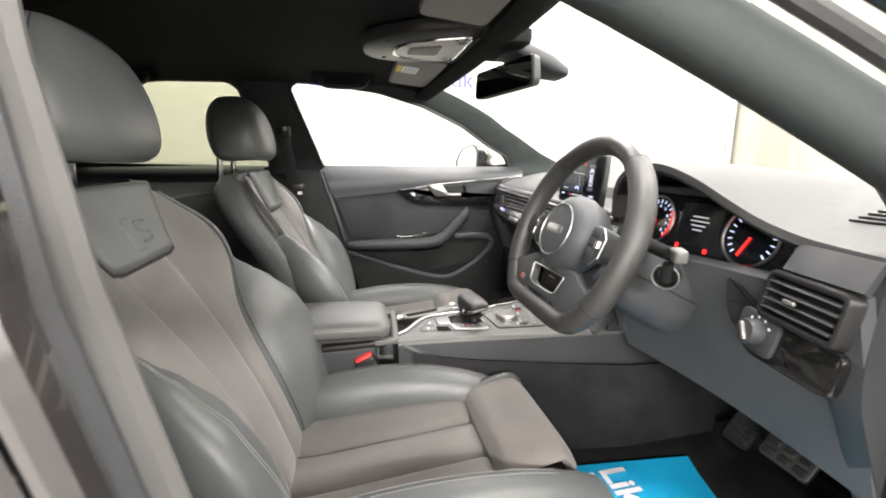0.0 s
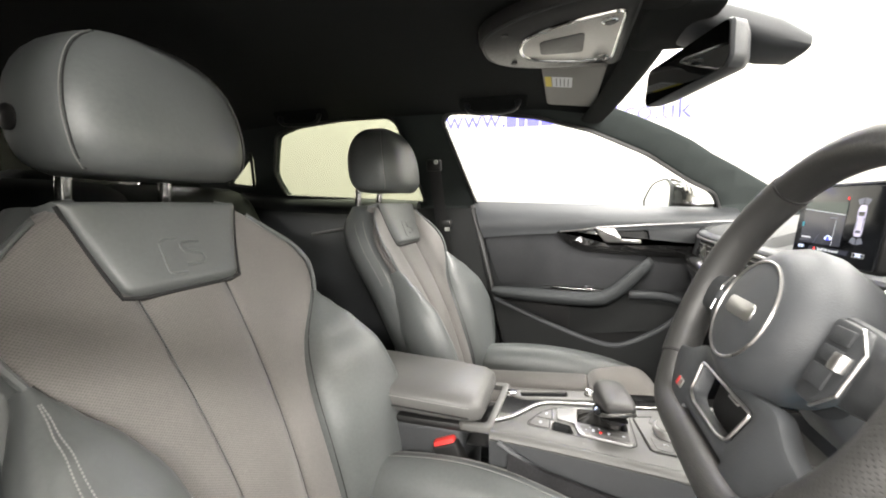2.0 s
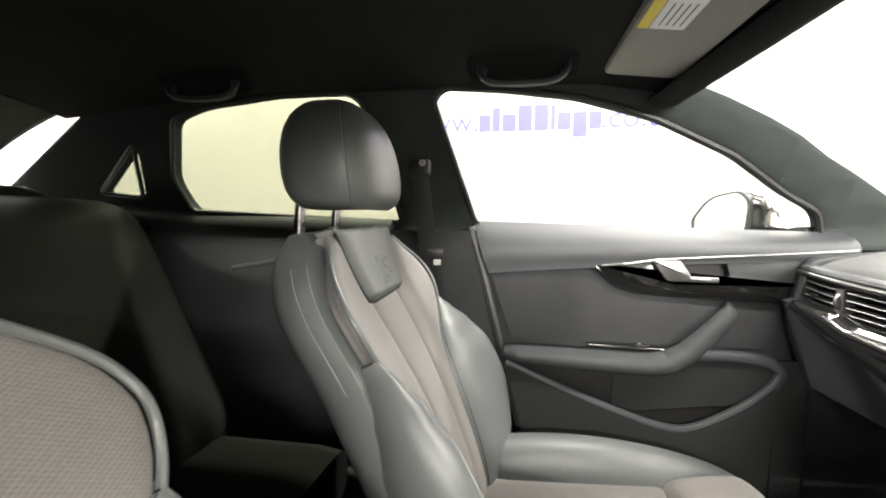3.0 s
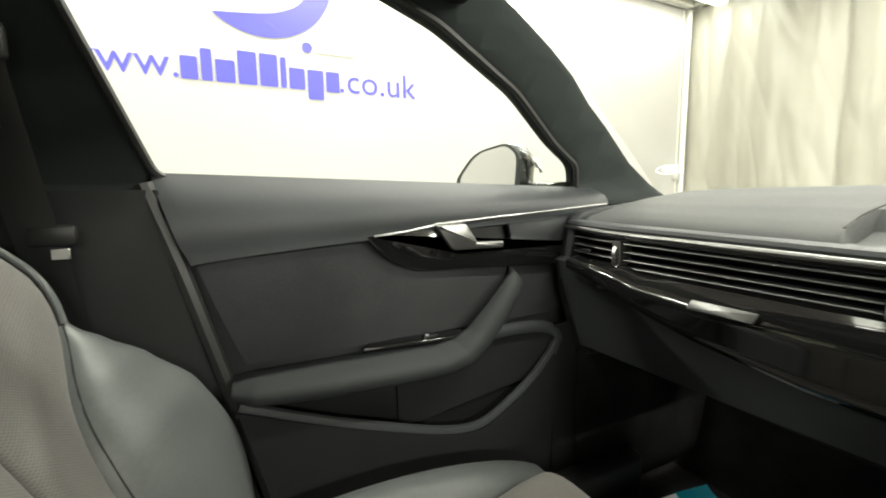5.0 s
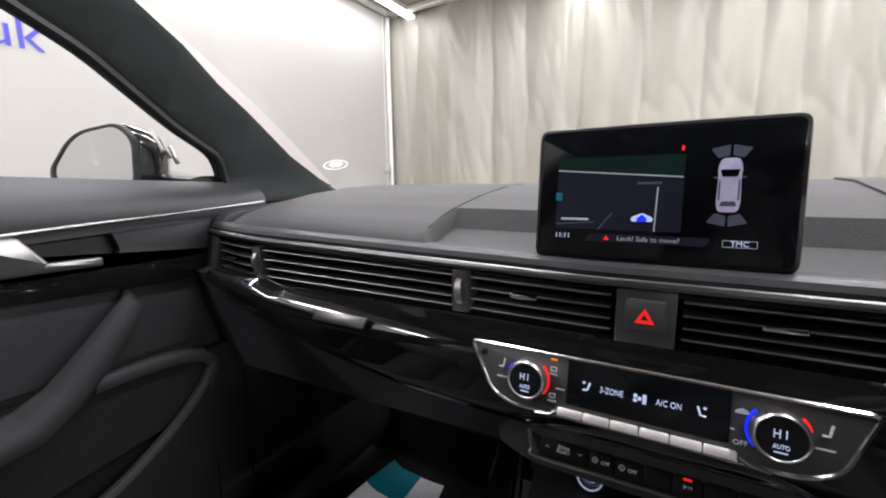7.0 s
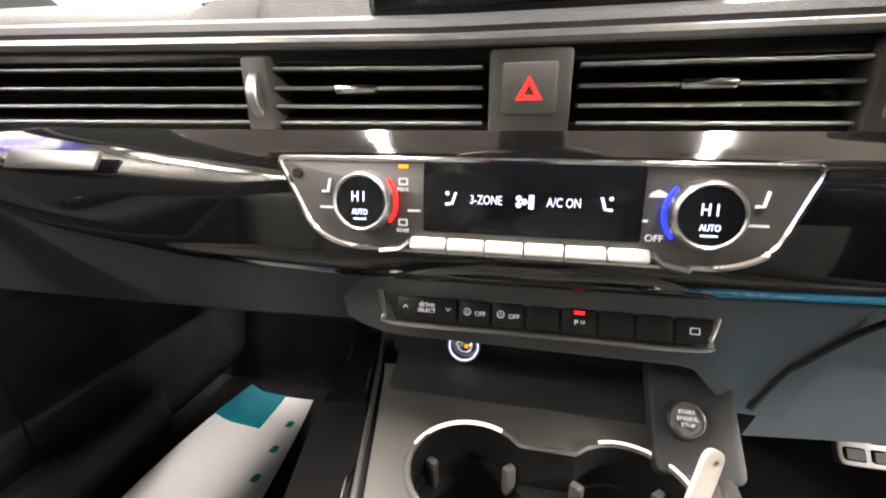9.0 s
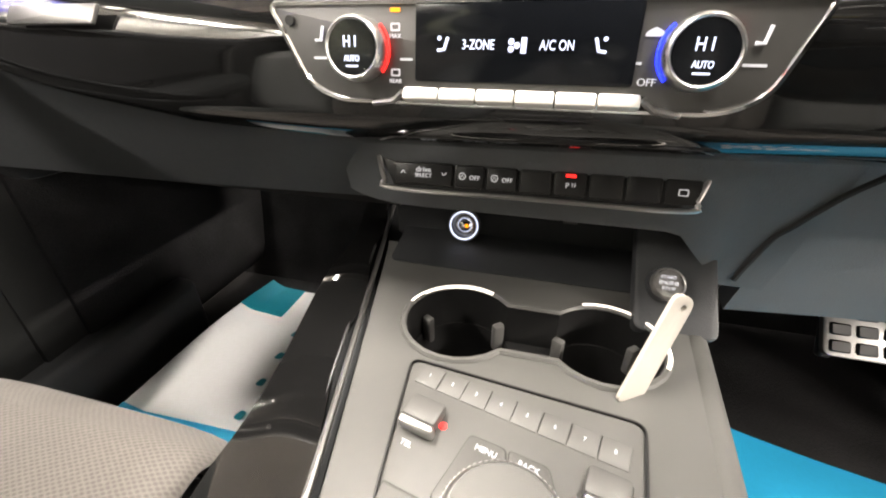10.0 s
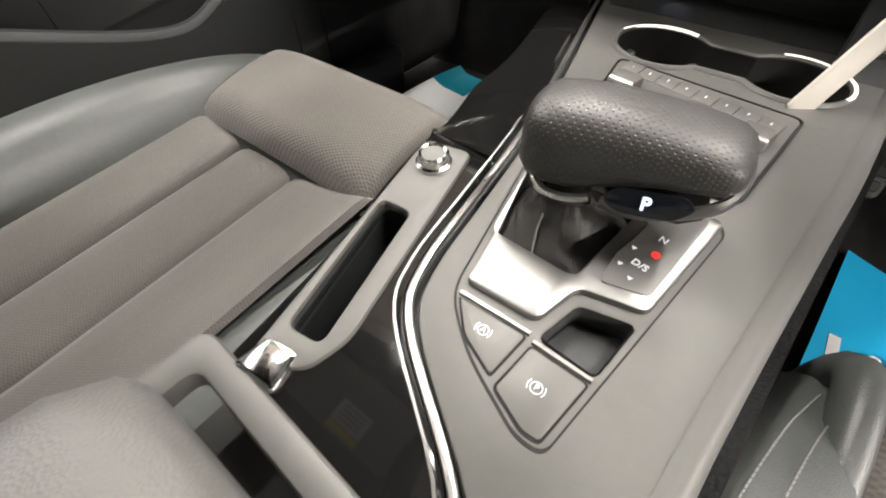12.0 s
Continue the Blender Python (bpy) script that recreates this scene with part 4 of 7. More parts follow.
# ---- passenger door ----
def passenger_door():
    d = thing("front_door", "closed front door with black trim panel and suede insert", "door")
    X0 = -0.733
    part("door_shell", plate(rounded([(-0.72, 0.99), (0.13, 0.97), (0.19, 0.9), (0.19, 0.5), (0.1, 0.28), (-0.5, 0.28), (-0.59, 0.45)], 0.03), 0.05, 0.01,
                             Matrix.Translation((X0 - 0.06, 0, 0)) @ face_at((0, 0, 0), (0, 1, 0), (0, 0, 1))), HARD, d, "black plastic door panel")
    # padded shoulder under the window
    def shoulder(u, v):
        y = -0.715 + 0.855 * u + 0.045 * v * (1 - u)
        zt = 1.004 - 0.03 * u
        zb = 0.885 + 0.055 * u ** 0.8
        a = v * math.pi * 0.62
        z = zt + (zb - zt) * v
        return (X0 - 0.035 + 0.052 * math.sin(min(a + 0.25, 1.9)) - 0.012 * max(0, v - 0.6), y, z)
    part("shoulder", sheet(lambda u, v: shoulder(1 - u, 1 - v), 24, 12, 0.02), SOFT, d, "soft black shoulder pad under the window")
    part("window_strip", tube([(X0 - 0.03, -0.715 + 0.83 * q, 1.006 - 0.028 * q) for q in (0, 0.3, 0.6, 1)], 0.006, 0.005), RUBBER, d)

    # suede insert between the shoulder and the armrest
    def insert(u, v):
        y = -0.67 + 0.78 * u + 0.06 * (1 - v) * (1 - u)
        zt = 0.895 + 0.05 * u
        zb = 0.715
        bow = 0.012 * math.sin(math.pi * v)
        return (X0 + 0.008 + bow - 0.012 * u, y, zb + (zt - zb) * v)
    part("insert", sheet(lambda u, v: insert(1 - u, 1 - v), 20, 10, 0.01), SUEDE, d, "dark suede insert")
    # armrest that bends up into the pull handle
    arm = [(-0.690, -0.630, 0.694, 0.036, 0.011), (-0.682, -0.60, 0.692, 0.050, 0.017), (-0.678, -0.5, 0.689, 0.056, 0.020), (-0.676, -0.38, 0.686, 0.057, 0.021), (-0.674, -0.30, 0.685, 0.054, 0.021),
           (-0.668, -0.255, 0.692, 0.044, 0.022), (-0.666, -0.218, 0.714, 0.032, 0.021), (-0.668, -0.175, 0.756, 0.025, 0.020), (-0.676, -0.138, 0.794, 0.022, 0.018), (-0.692, -0.114, 0.814, 0.019, 0.016), (-0.722, -0.104, 0.822, 0.017, 0.013)]
    ys = np.linspace(0, len(arm) - 1, 45)
    fields = [curve_of(*[(n, p[a]) for n, p in enumerate(arm)]) for a in range(5)]
    rings = []
    for q in ys:
        x, y, z, a, b = [g(q) for g in fields]
        dy, dz = fields[1](min(q + 0.05, 10)) - fields[1](max(q - 0.05, 0)), fields[2](min(q + 0.05, 10)) - fields[2](max(q - 0.05, 0))
        L = math.hypot(dy, dz)
        rings.append([Vector((x + u, y - v * dz / L, z + v * dy / L)) for u, v in ring_of((0, 0), a, b, 2.5, 22)])
    part("armrest", loft(rings), DOOR_SOFT, d, "padded black armrest rising into a pull handle")
    part("switch_plate", plate(rounded([(-0.43, 0.004), (-0.225, -0.012), (-0.225, 0.022), (-0.41, 0.028)], 0.008), 0.006, 0.002, face_at((X0 + 0.035, 0, 0.7105), (0, 1, 0), (-1, 0, 0))), GLOSS, d, "piano black switch plate")
    part("window_switch", box(0.013, 0.03, 0.008, 0.003, 2, Matrix.Translation((X0 + 0.032, -0.300, 0.719))), BLACK, d)
    part("switch_mark", box(0.004, 0.006, 0.001, 0, 1, Matrix.Translation((X0 + 0.034, -0.307, 0.7235))), LIT_DIM, d)
    # door pocket with its lip, curling round a cup recess at the front
    top_of = line_of(*[(p[0], p[1]) for p in smooth_path([(-0.66, 0.674, 0), (-0.617, 0.657, 0), (-0.49, 0.603, 0), (-0.345, 0.550, 0), (-0.275, 0.529, 0), (-0.22, 0.521, 0), (-0.175, 0.530, 0), (-0.12, 0.557, 0), (-0.07, 0.588, 0), (-0.03, 0.622, 0), (0.0, 0.655, 0)], 5)])

    def pocket(u, v):
        z0 = top_of(-0.625 + 0.61 * u)
        y = -0.625 + 0.61 * u + 0.09 * v * (1 - u) ** 2
        return (X0 + 0.045 - 0.02 * v ** 2 - 0.010 * max(0, u - 0.7) / 0.3, y, z0 + (0.30 - z0) * v)
    part("pocket", sheet(lambda u, v: pocket(1 - u, 1 - v), 40, 8, 0.012), DOOR_PLASTIC, d, "black plastic door pocket")
    lip = [Vector(pocket(i / 40, 0)) for i in range(41)] + [Vector(p) for p in smooth_path([(-0.699, 0.002, 0.668), (-0.700, -0.012, 0.688), (-0.702, -0.045, 0.699), (-0.705, -0.10, 0.703), (-0.708, -0.17, 0.70)], 4)]
    part("pocket_lip", tube(lip, 0.013, 0.009, n=10, up=(1, 0, 0)), SOFT, d, "rounded pocket lip")
    # Black sheet behind the lip paints the shade of the pocket's inside.
    part("pocket_cavity", sheet(lambda u, v: (X0 + 0.004, -0.005 - 0.60 * u + 0.08 * v * u, 0.70 - 0.38 * v), 6, 6, 0.004), BLACK, d, "black sheet standing in for shade inside the pocket")
    part("cup_recess", sheet(lambda u, v: (X0 + 0.007 + 0.018 * max(0, 2 * u - 1) ** 4, -0.36 + 0.36 * u, 0.70 - 0.16 * v + 0.05 * u * v), 16, 8, 0.006), DOOR_PLASTIC, d, "dark cup recess")
    part("pocket_front", sheet(lambda u, v: (X0 + 0.030 - 0.012 * u, -0.012 + 0.15 * u, 0.70 - 0.40 * v), 6, 6, 0.01), DOOR_PLASTIC, d)
    part("speaker_grille", plate(circle(0.085, 40), 0.006, 0.002, face_at((X0 + 0.02, 0.03, 0.47), (0, 1, 0))), BLACK, d)
    # gloss blade, bright line and release lever
    XF = X0 + 0.018
    fm = face_at((XF, 0, 0), (0, 1, 0), (0, 0, 1))
    part("gloss_trim", plate(rounded([(-0.422, 0.916), (-0.290, 0.931), (-0.25, 0.872), (0.12, 0.874), (0.12, 0.828), (-0.05, 0.832), (-0.32, 0.843), (-0.375, 0.866)], [0.003, 0.003, 0.02, 0.004, 0.01, 0.02, 0.03, 0.03]), 0.012, 0.003, fm), GLOSS, d, "piano black door trim")
    part("lever_dish", plate(rounded([(-0.290, 0.931), (0.13, 0.955), (0.12, 0.876), (-0.25, 0.874)], [0.004, 0.004, 0.004, 0.02]), 0.010, 0.002, at2(fm, 0, 0, -0.002), holes=[rounded([(-0.235, 0.927), (-0.125, 0.930), (-0.112, 0.888), (-0.235, 0.884)], 0.012)]), HARD, d, "dark lever surround")
    part("lever_recess", plate(rounded([(-0.245, 0.932), (-0.115, 0.935), (-0.105, 0.882), (-0.245, 0.880)], 0.004), 0.002, 0, at2(fm, 0, 0, -0.012)), BLACK, d, "dark grip recess")
    part("bright_line", tube([(XF + 0.016, y, z) for y, z in ((-0.288, 0.926), (-0.15, 0.936), (0.0, 0.946), (0.135, 0.955))], 0.0024, 0.0030, n=6), BRUSHED, d, "satin metal line")
    part("bright_line", tube([(XF + 0.016, y, z) for y, z in ((-0.40, 0.911), (-0.34, 0.917), (-0.288, 0.925))], 0.002, 0.002, n=6), SATIN, d)
    lever = part("release_lever", plate(rounded([(-0.288, 0.925), (-0.226, 0.927), (-0.200, 0.890), (-0.212, 0.877), (-0.254, 0.877)], [0.003, 0.006, 0.004, 0.004, 0.008]), 0.014, 0.004, at2(fm, 0, 0, 0.010)), BRUSHED, d, "satin metal release lever")
    part("lever_bar", plate(rounded([(-0.212, 0.8905), (-0.142, 0.889), (-0.142, 0.876), (-0.212, 0.877)], 0.003), 0.012, 0.003, at2(fm, 0, 0, 0.011)), BRUSHED, lever)
    part("lever_line", tube([(XF + 0.010, y, z) for y, z in ((-0.25, 0.8735), (-0.1, 0.8735), (0.1, 0.875))], 0.0012, n=5), SATIN, d)
    part("lock_button", box(0.006, 0.03, 0.014, 0.002, 2, Matrix.Translation((XF + 0.004, -0.085, 0.905))), HARD, d)
    part("rear_edge", tube(smooth_path([(X0 + 0.01, -0.72, 1.0), (X0 + 0.015, -0.685, 0.88), (X0 + 0.015, -0.64, 0.7), (X0 + 0.012, -0.59, 0.5), (X0, -0.55, 0.3)], 5), 0.012, n=8), RUBBER, d)


def driver_door():
    # Out of view; blocks the right-hand lamps so that cushion and knee panel darken.
    d = thing("front_door", "unseen open driver's door, added to shade the cushion and knee panel", "door")
    m = Matrix.Translation((0.82, 0.13, 0)) @ Euler((0, 0, radians(68))).to_matrix().to_4x4()
    side = m @ face_at((0, 0, 0), (0, 1, 0), (0, 0, 1))
    lower = rounded([(-0.02, 0.30), (-0.85, 0.30), (-0.97, 0.55), (-1.0, 0.98), (-0.03, 0.96)], 0.04)
    part("door_shell", plate(lower, 0.05, 0.015, side), PAINT, d, "glossy black outer panel")
    part("trim_panel", plate([p.lerp(Vector((-0.48, 0.64)), 0.05) for p in lower], 0.05, 0.02, m @ face_at((0.005, 0, 0), (0, -1, 0), (0, 0, 1)) @ MIRROR_X), DOOR_SOFT, d, "black inner trim")
    part("window_frame", tube([m @ Vector((0.0, y, z)) for y, z in ((-1.0, 0.97), (-1.07, 1.22), (-1.04, 1.29), (-0.9, 1.305), (-0.72, 1.27), (-0.4, 1.14), (-0.12, 0.99))], 0.018, 0.022, n=8), RUBBER, d)
    ob = part("pane", plate([(-0.99, 0.97), (-1.055, 1.23), (-1.03, 1.28), (-0.9, 1.295), (-0.72, 1.26), (-0.4, 1.13), (-0.14, 0.98)], 0.004, 0, side), CLEAR, d, "side window pane")
    ob.visible_shadow = False


def door_mirror():
    m = thing("door_mirror", "black door mirror with bright surround and turn signal", "mirror")
    c = Vector((-0.875, -0.05, 1.04))
    tilt = face_at(c, Vector((0.97, 0.25, 0)), (0.0, 0, 1))
    outline = rounded([(-0.112, -0.055), (0.09, -0.055), (0.098, 0.03), (0.06, 0.058), (-0.05, 0.045), (-0.118, -0.02)], [0.03, 0.02, 0.03, 0.04, 0.05, 0.04], 6)
    part("housing", loft([[tilt @ Vector((p.x * s, p.y * s, z)) for p in outline] for z, s in ((-0.085, 0.45), (-0.075, 0.66), (-0.05, 0.88), (-0.02, 0.99), (0.008, 1.0), (0.012, 0.97))]), PAINT, m, "glossy black housing")
    part("surround", plate([p * 0.985 for p in outline], 0.010, 0.002, at2(tilt, 0, 0, 0.008), holes=[[p * 0.88 for p in outline]]), HARD, m)
    part("mirror_glass", plate([p * 0.9 for p in outline], 0.003, 0.0, at2(tilt, 0, 0, 0.0125)), MIRROR, m, "silvered glass")
    part("foot", loft([[Vector((x, y + u, z + w)) for u, w in ring_of((0, 0), a, b, 3)] for x, y, z, a, b in ((-0.76, 0.075, 0.985, 0.05, 0.022), (-0.82, 0.06, 0.99, 0.045, 0.02), (-0.88, 0.05, 1.0, 0.04, 0.02))]), PAINT, m)
    for i in range(3):
        part("signal_rib", tube([tilt @ Vector((0.075 + 0.004 * i, 0.045 - 0.012 * i, -0.03 - 0.014 * i)), tilt @ Vector((0.098, 0.01 - 0.01 * i, -0.03 - 0.014 * i))], 0.004), SATIN, m)
    part("warning_light", plate(circle(0.005, 12), 0.001, 0, at2(tilt, -0.098, -0.045, 0.015)), LIT_DIM, m)


# ---- dashboard ----
def top_front(x):
    return 0.005 + 0.03 * max(0, (-0.52 - x) / 0.18) ** 2 if x < -0.52 else 0.005


DASH_PROFILE = line_of((0.0, 0.9), (0.012, 0.918), (0.04, 0.932), (0.1, 0.95), (0.18, 0.968), (0.27, 0.981), (0.36, 0.985), (0.56, 0.975))


def dash_z(x, y):
    z = DASH_PROFILE(y - top_front(x)) + rise(x) * max(0, 1 - y / 0.25)
    if -0.25 < x < 0.22:
        t = min(1, (x + 0.25) / 0.006, (0.22 - x) / 0.03)
        z -= t * (0.022 if y < 0.1 else 0.0) * min(1, max(0, y - 0.01) / 0.03)
    if x < -0.6:
        z -= 0.02 * ((-0.6 - x) / 0.1) ** 2
    return z


def rise(x):
    return 0.015 * min(1, max(0, -0.05 - x) / 0.6)


def dashboard():
    d = thing("dashboard", "black soft dashboard with chrome lines and piano black trim", "dashboard")

    def top(u, v):
        x = -0.72 + (0.72 + 0.72) * u
        y0 = top_front(x) if not 0.214 < x else 0.075
        vv = v ** 1.6
        y = y0 + (0.56 - y0 - 0.12 * (x / 0.7) ** 2) * vv
        return (x, y, dash_z(x, y))
    us = sorted(set([i / 60 for i in range(61)] + [(x + 0.72) / 1.44 for x in (-0.2505, -0.2495, -0.244, -0.2, 0.19, 0.2135, 0.2145, 0.217, 0.221, 0.5965, 0.5975)]))
    vs = sorted(set([j / 26 for j in range(27)] + [(0.098 / 0.54) ** (1 / 1.6), (0.103 / 0.54) ** (1 / 1.6)]))
    part("dash_top", sheet(top, 0, 0, 0.012, us, vs), DASH_TOP, d, "grained dark grey dashboard top")
    part("top_joint", tube([(x, y, dash_z(x - 0.002, y) + 0.0004) for x, y in ((-0.2525, 0.035), (-0.2525, 0.075), (-0.250, 0.1), (-0.243, 0.17), (-0.236, 0.25), (-0.23, 0.33))], 0.0013, n=5), SEAM, d, "fine joint in the dashboard top")
    xs = [-0.71 + 0.928 * i / 40 for i in range(41)]
    edge = lambda x: top_front(x)
    # bright line above the vents, recess with slats, bright line below
    part("upper_line", tube([(x, edge(x) - 0.012, 0.894 + rise(x)) for x in xs], 0.0035, 0.0042, n=8), BRUSHED, d, "satin metal line")
    part("lip", tube([(x, edge(x) + 0.004, 0.902 + rise(x)) for x in xs], 0.014, 0.009, n=10), SOFT, d)
    part("vent_recess", sheet(lambda u, v: (-0.71 + 0.925 * u, edge(-0.71 + 0.925 * u) + 0.045 * math.sin(math.pi * v) + 0.004, 0.892 + (1 - v) * rise(-0.71 + 0.925 * u) - 0.056 * v), 40, 8, 0.01), BLACK, d, "black air vent recess")
    vent = lambda a, b: [x for x in [a + (b - a) * i / 24 for i in range(25)]]
    for a, b in ((-0.70, -0.558), (-0.532, -0.202), (-0.178, -0.030), (0.030, 0.178)):
        for z in (0.8795, 0.8675, 0.856, 0.8455):
            part("vent_slat", tube([(x, edge(x) + 0.008, z + rise(x) * (z - 0.835) / 0.06) for x in vent(a, b)], 0.012, 0.0016, n=6), HARD, d, "slim vent slat")
            part("slat_edge", tube([(x, edge(x) - 0.004, z + rise(x) * (z - 0.835) / 0.06) for x in vent(a, b)], 0.0012, 0.0012, n=5), SLAT, d)
    for x in (-0.115, 0.10, -0.63):
        part("vent_tab", box(0.03, 0.008, 0.006, 0.002, 2, Matrix.Translation((x, edge(x) - 0.006, 0.8675))), CHROME, d, "silver vent tab")
    for x in (-0.545, -0.19, 0.19):
        blk = part("vent_divider", box(0.021, 0.03, 0.050, 0.003, 2, Matrix.Translation((x, edge(x) + 0.006, 0.864 + 0.4 * rise(x)))), GREY, d, "grey vent thumbwheel block")
        part("thumbwheel", lathe([(0.019, -0.004), (0.02, -0.003), (0.02, 0.003), (0.019, 0.004)], 26, Matrix.Translation((x, edge(x) + 0.004, 0.864 + 0.4 * rise(x))) @ Euler((0, math.pi / 2, 0)).to_matrix().to_4x4()), SATIN, blk)
    hz = part("hazard_block", box(0.050, 0.03, 0.054, 0.003, 2, Matrix.Translation((0, 0.008, 0.862))), GREY, d, "grey hazard switch block")
    part("hazard_button", box(0.033, 0.006, 0.030, 0.002, 2, Matrix.Translation((0, -0.008, 0.866))), GREY, hz)
    fz = face_at((0, -0.0112, 0.866))
    tri = [(-0.008, -0.0065), (0.008, -0.0065), (0, 0.0072)]
    part("hazard_triangle", plate(tri, 0.0006, 0, fz, holes=[[(p[0] * 0.45, p[1] * 0.45 - 0.001) for p in tri]]), LIT_RED, hz, "red warning triangle")
    part("lower_line", tube([(x, edge(x) - 0.014, 0.8335 + (0.012 * ((-0.45 - x) / 0.2) ** 2 if x < -0.45 else 0)) for x in [-0.64 + 0.87 * i / 40 for i in range(41)]], 0.008, 0.004, n=8), CHROME, d, "bright metal line")
    # piano black band below the vents
    low = line_of((-0.64, 0.838), (-0.5, 0.80), (-0.38, 0.765), (-0.25, 0.745), (-0.12, 0.740), (0.12, 0.744), (0.30, 0.750), (0.7, 0.76))

    def band(u, v):
        x = -0.645 + 0.93 * u
        zt, zb = 0.834, low(x)
        if x < -0.5:
            zt += 0.008
        return (x, edge(x) - 0.014 - 0.020 * math.sin(0.5 * math.pi * min(1, v / 0.38)) + 0.034 * max(0, (v - 0.8) / 0.2) ** 1.6, zt + (zb - zt) * v)
    part("gloss_band", sheet(lambda u, v: band(u, v), 40, 26, 0.012), GLOSS, d, "piano black trim band")
    part("band_edge", tube([Vector(band(i / 40, 1.0)) + Vector((0, 0, -0.002)) for i in range(27)], 0.004, 0.003, n=6), SATIN, d)
    part("badge", plate(rounded([(-0.044, -0.007), (0.040, -0.007), (0.044, 0.007), (-0.040, 0.007)], 0.002), 0.003, 0.001, face_at((-0.338, -0.0425, 0.821), (1, 0, 0), (0, 0.45, 1))), BRUSHED, d, "small bright badge plate")

    def glove(u, v):
        x = -0.70 + 0.60 * u
        zt = low(x) + 0.01
        return (x, 0.005 + 0.06 * v + 0.02 * max(0, -0.45 - x), zt + (0.655 + 0.02 * u - zt) * v - (0.0 if v < 0.9 else 0.0))
    # Same plastic as the panels beside it; the darker copy carries the shade here.
    part("glovebox", sheet(glove, 16, 8, 0.02), SOFT, d, "black glovebox lid, left darker for the passenger side's shade")
    part("under_panel", box(0.6, 0.42, 0.02, 0.01, m=Matrix.Translation((-0.41, 0.27, 0.655))), BLACK, d)
    part("dash_end", plate(rounded([(0.03, 0.94), (0.4, 0.975), (0.45, 0.6), (0.06, 0.62), (0.0, 0.8)], 0.03), 0.03, 0.008, face_at((-0.705, 0, 0), (0, 1, 0))), HARD, d)
    # centre panel below the band, running into the knee panel
    def stack(u, v):
        k = min(1, max(0, u - 0.76) / 0.1)
        z = 0.756 - (0.074 + 0.056 * k) * v
        return (-0.14 + 0.35 * u, (0.004 + 0.018 * v + 0.02 * max(0, 1 - u / 0.16) ** 2) * (1 - k) + (-0.034 + 0.1 * (0.85 - z) / 0.26) * k, z)
    part("stack_panel", sheet(lambda u, v: stack(u, v), 34, 8, 0.02), LOWER_DASH_LIT, d, "lower centre panel, lightened for bounce light")
    return d


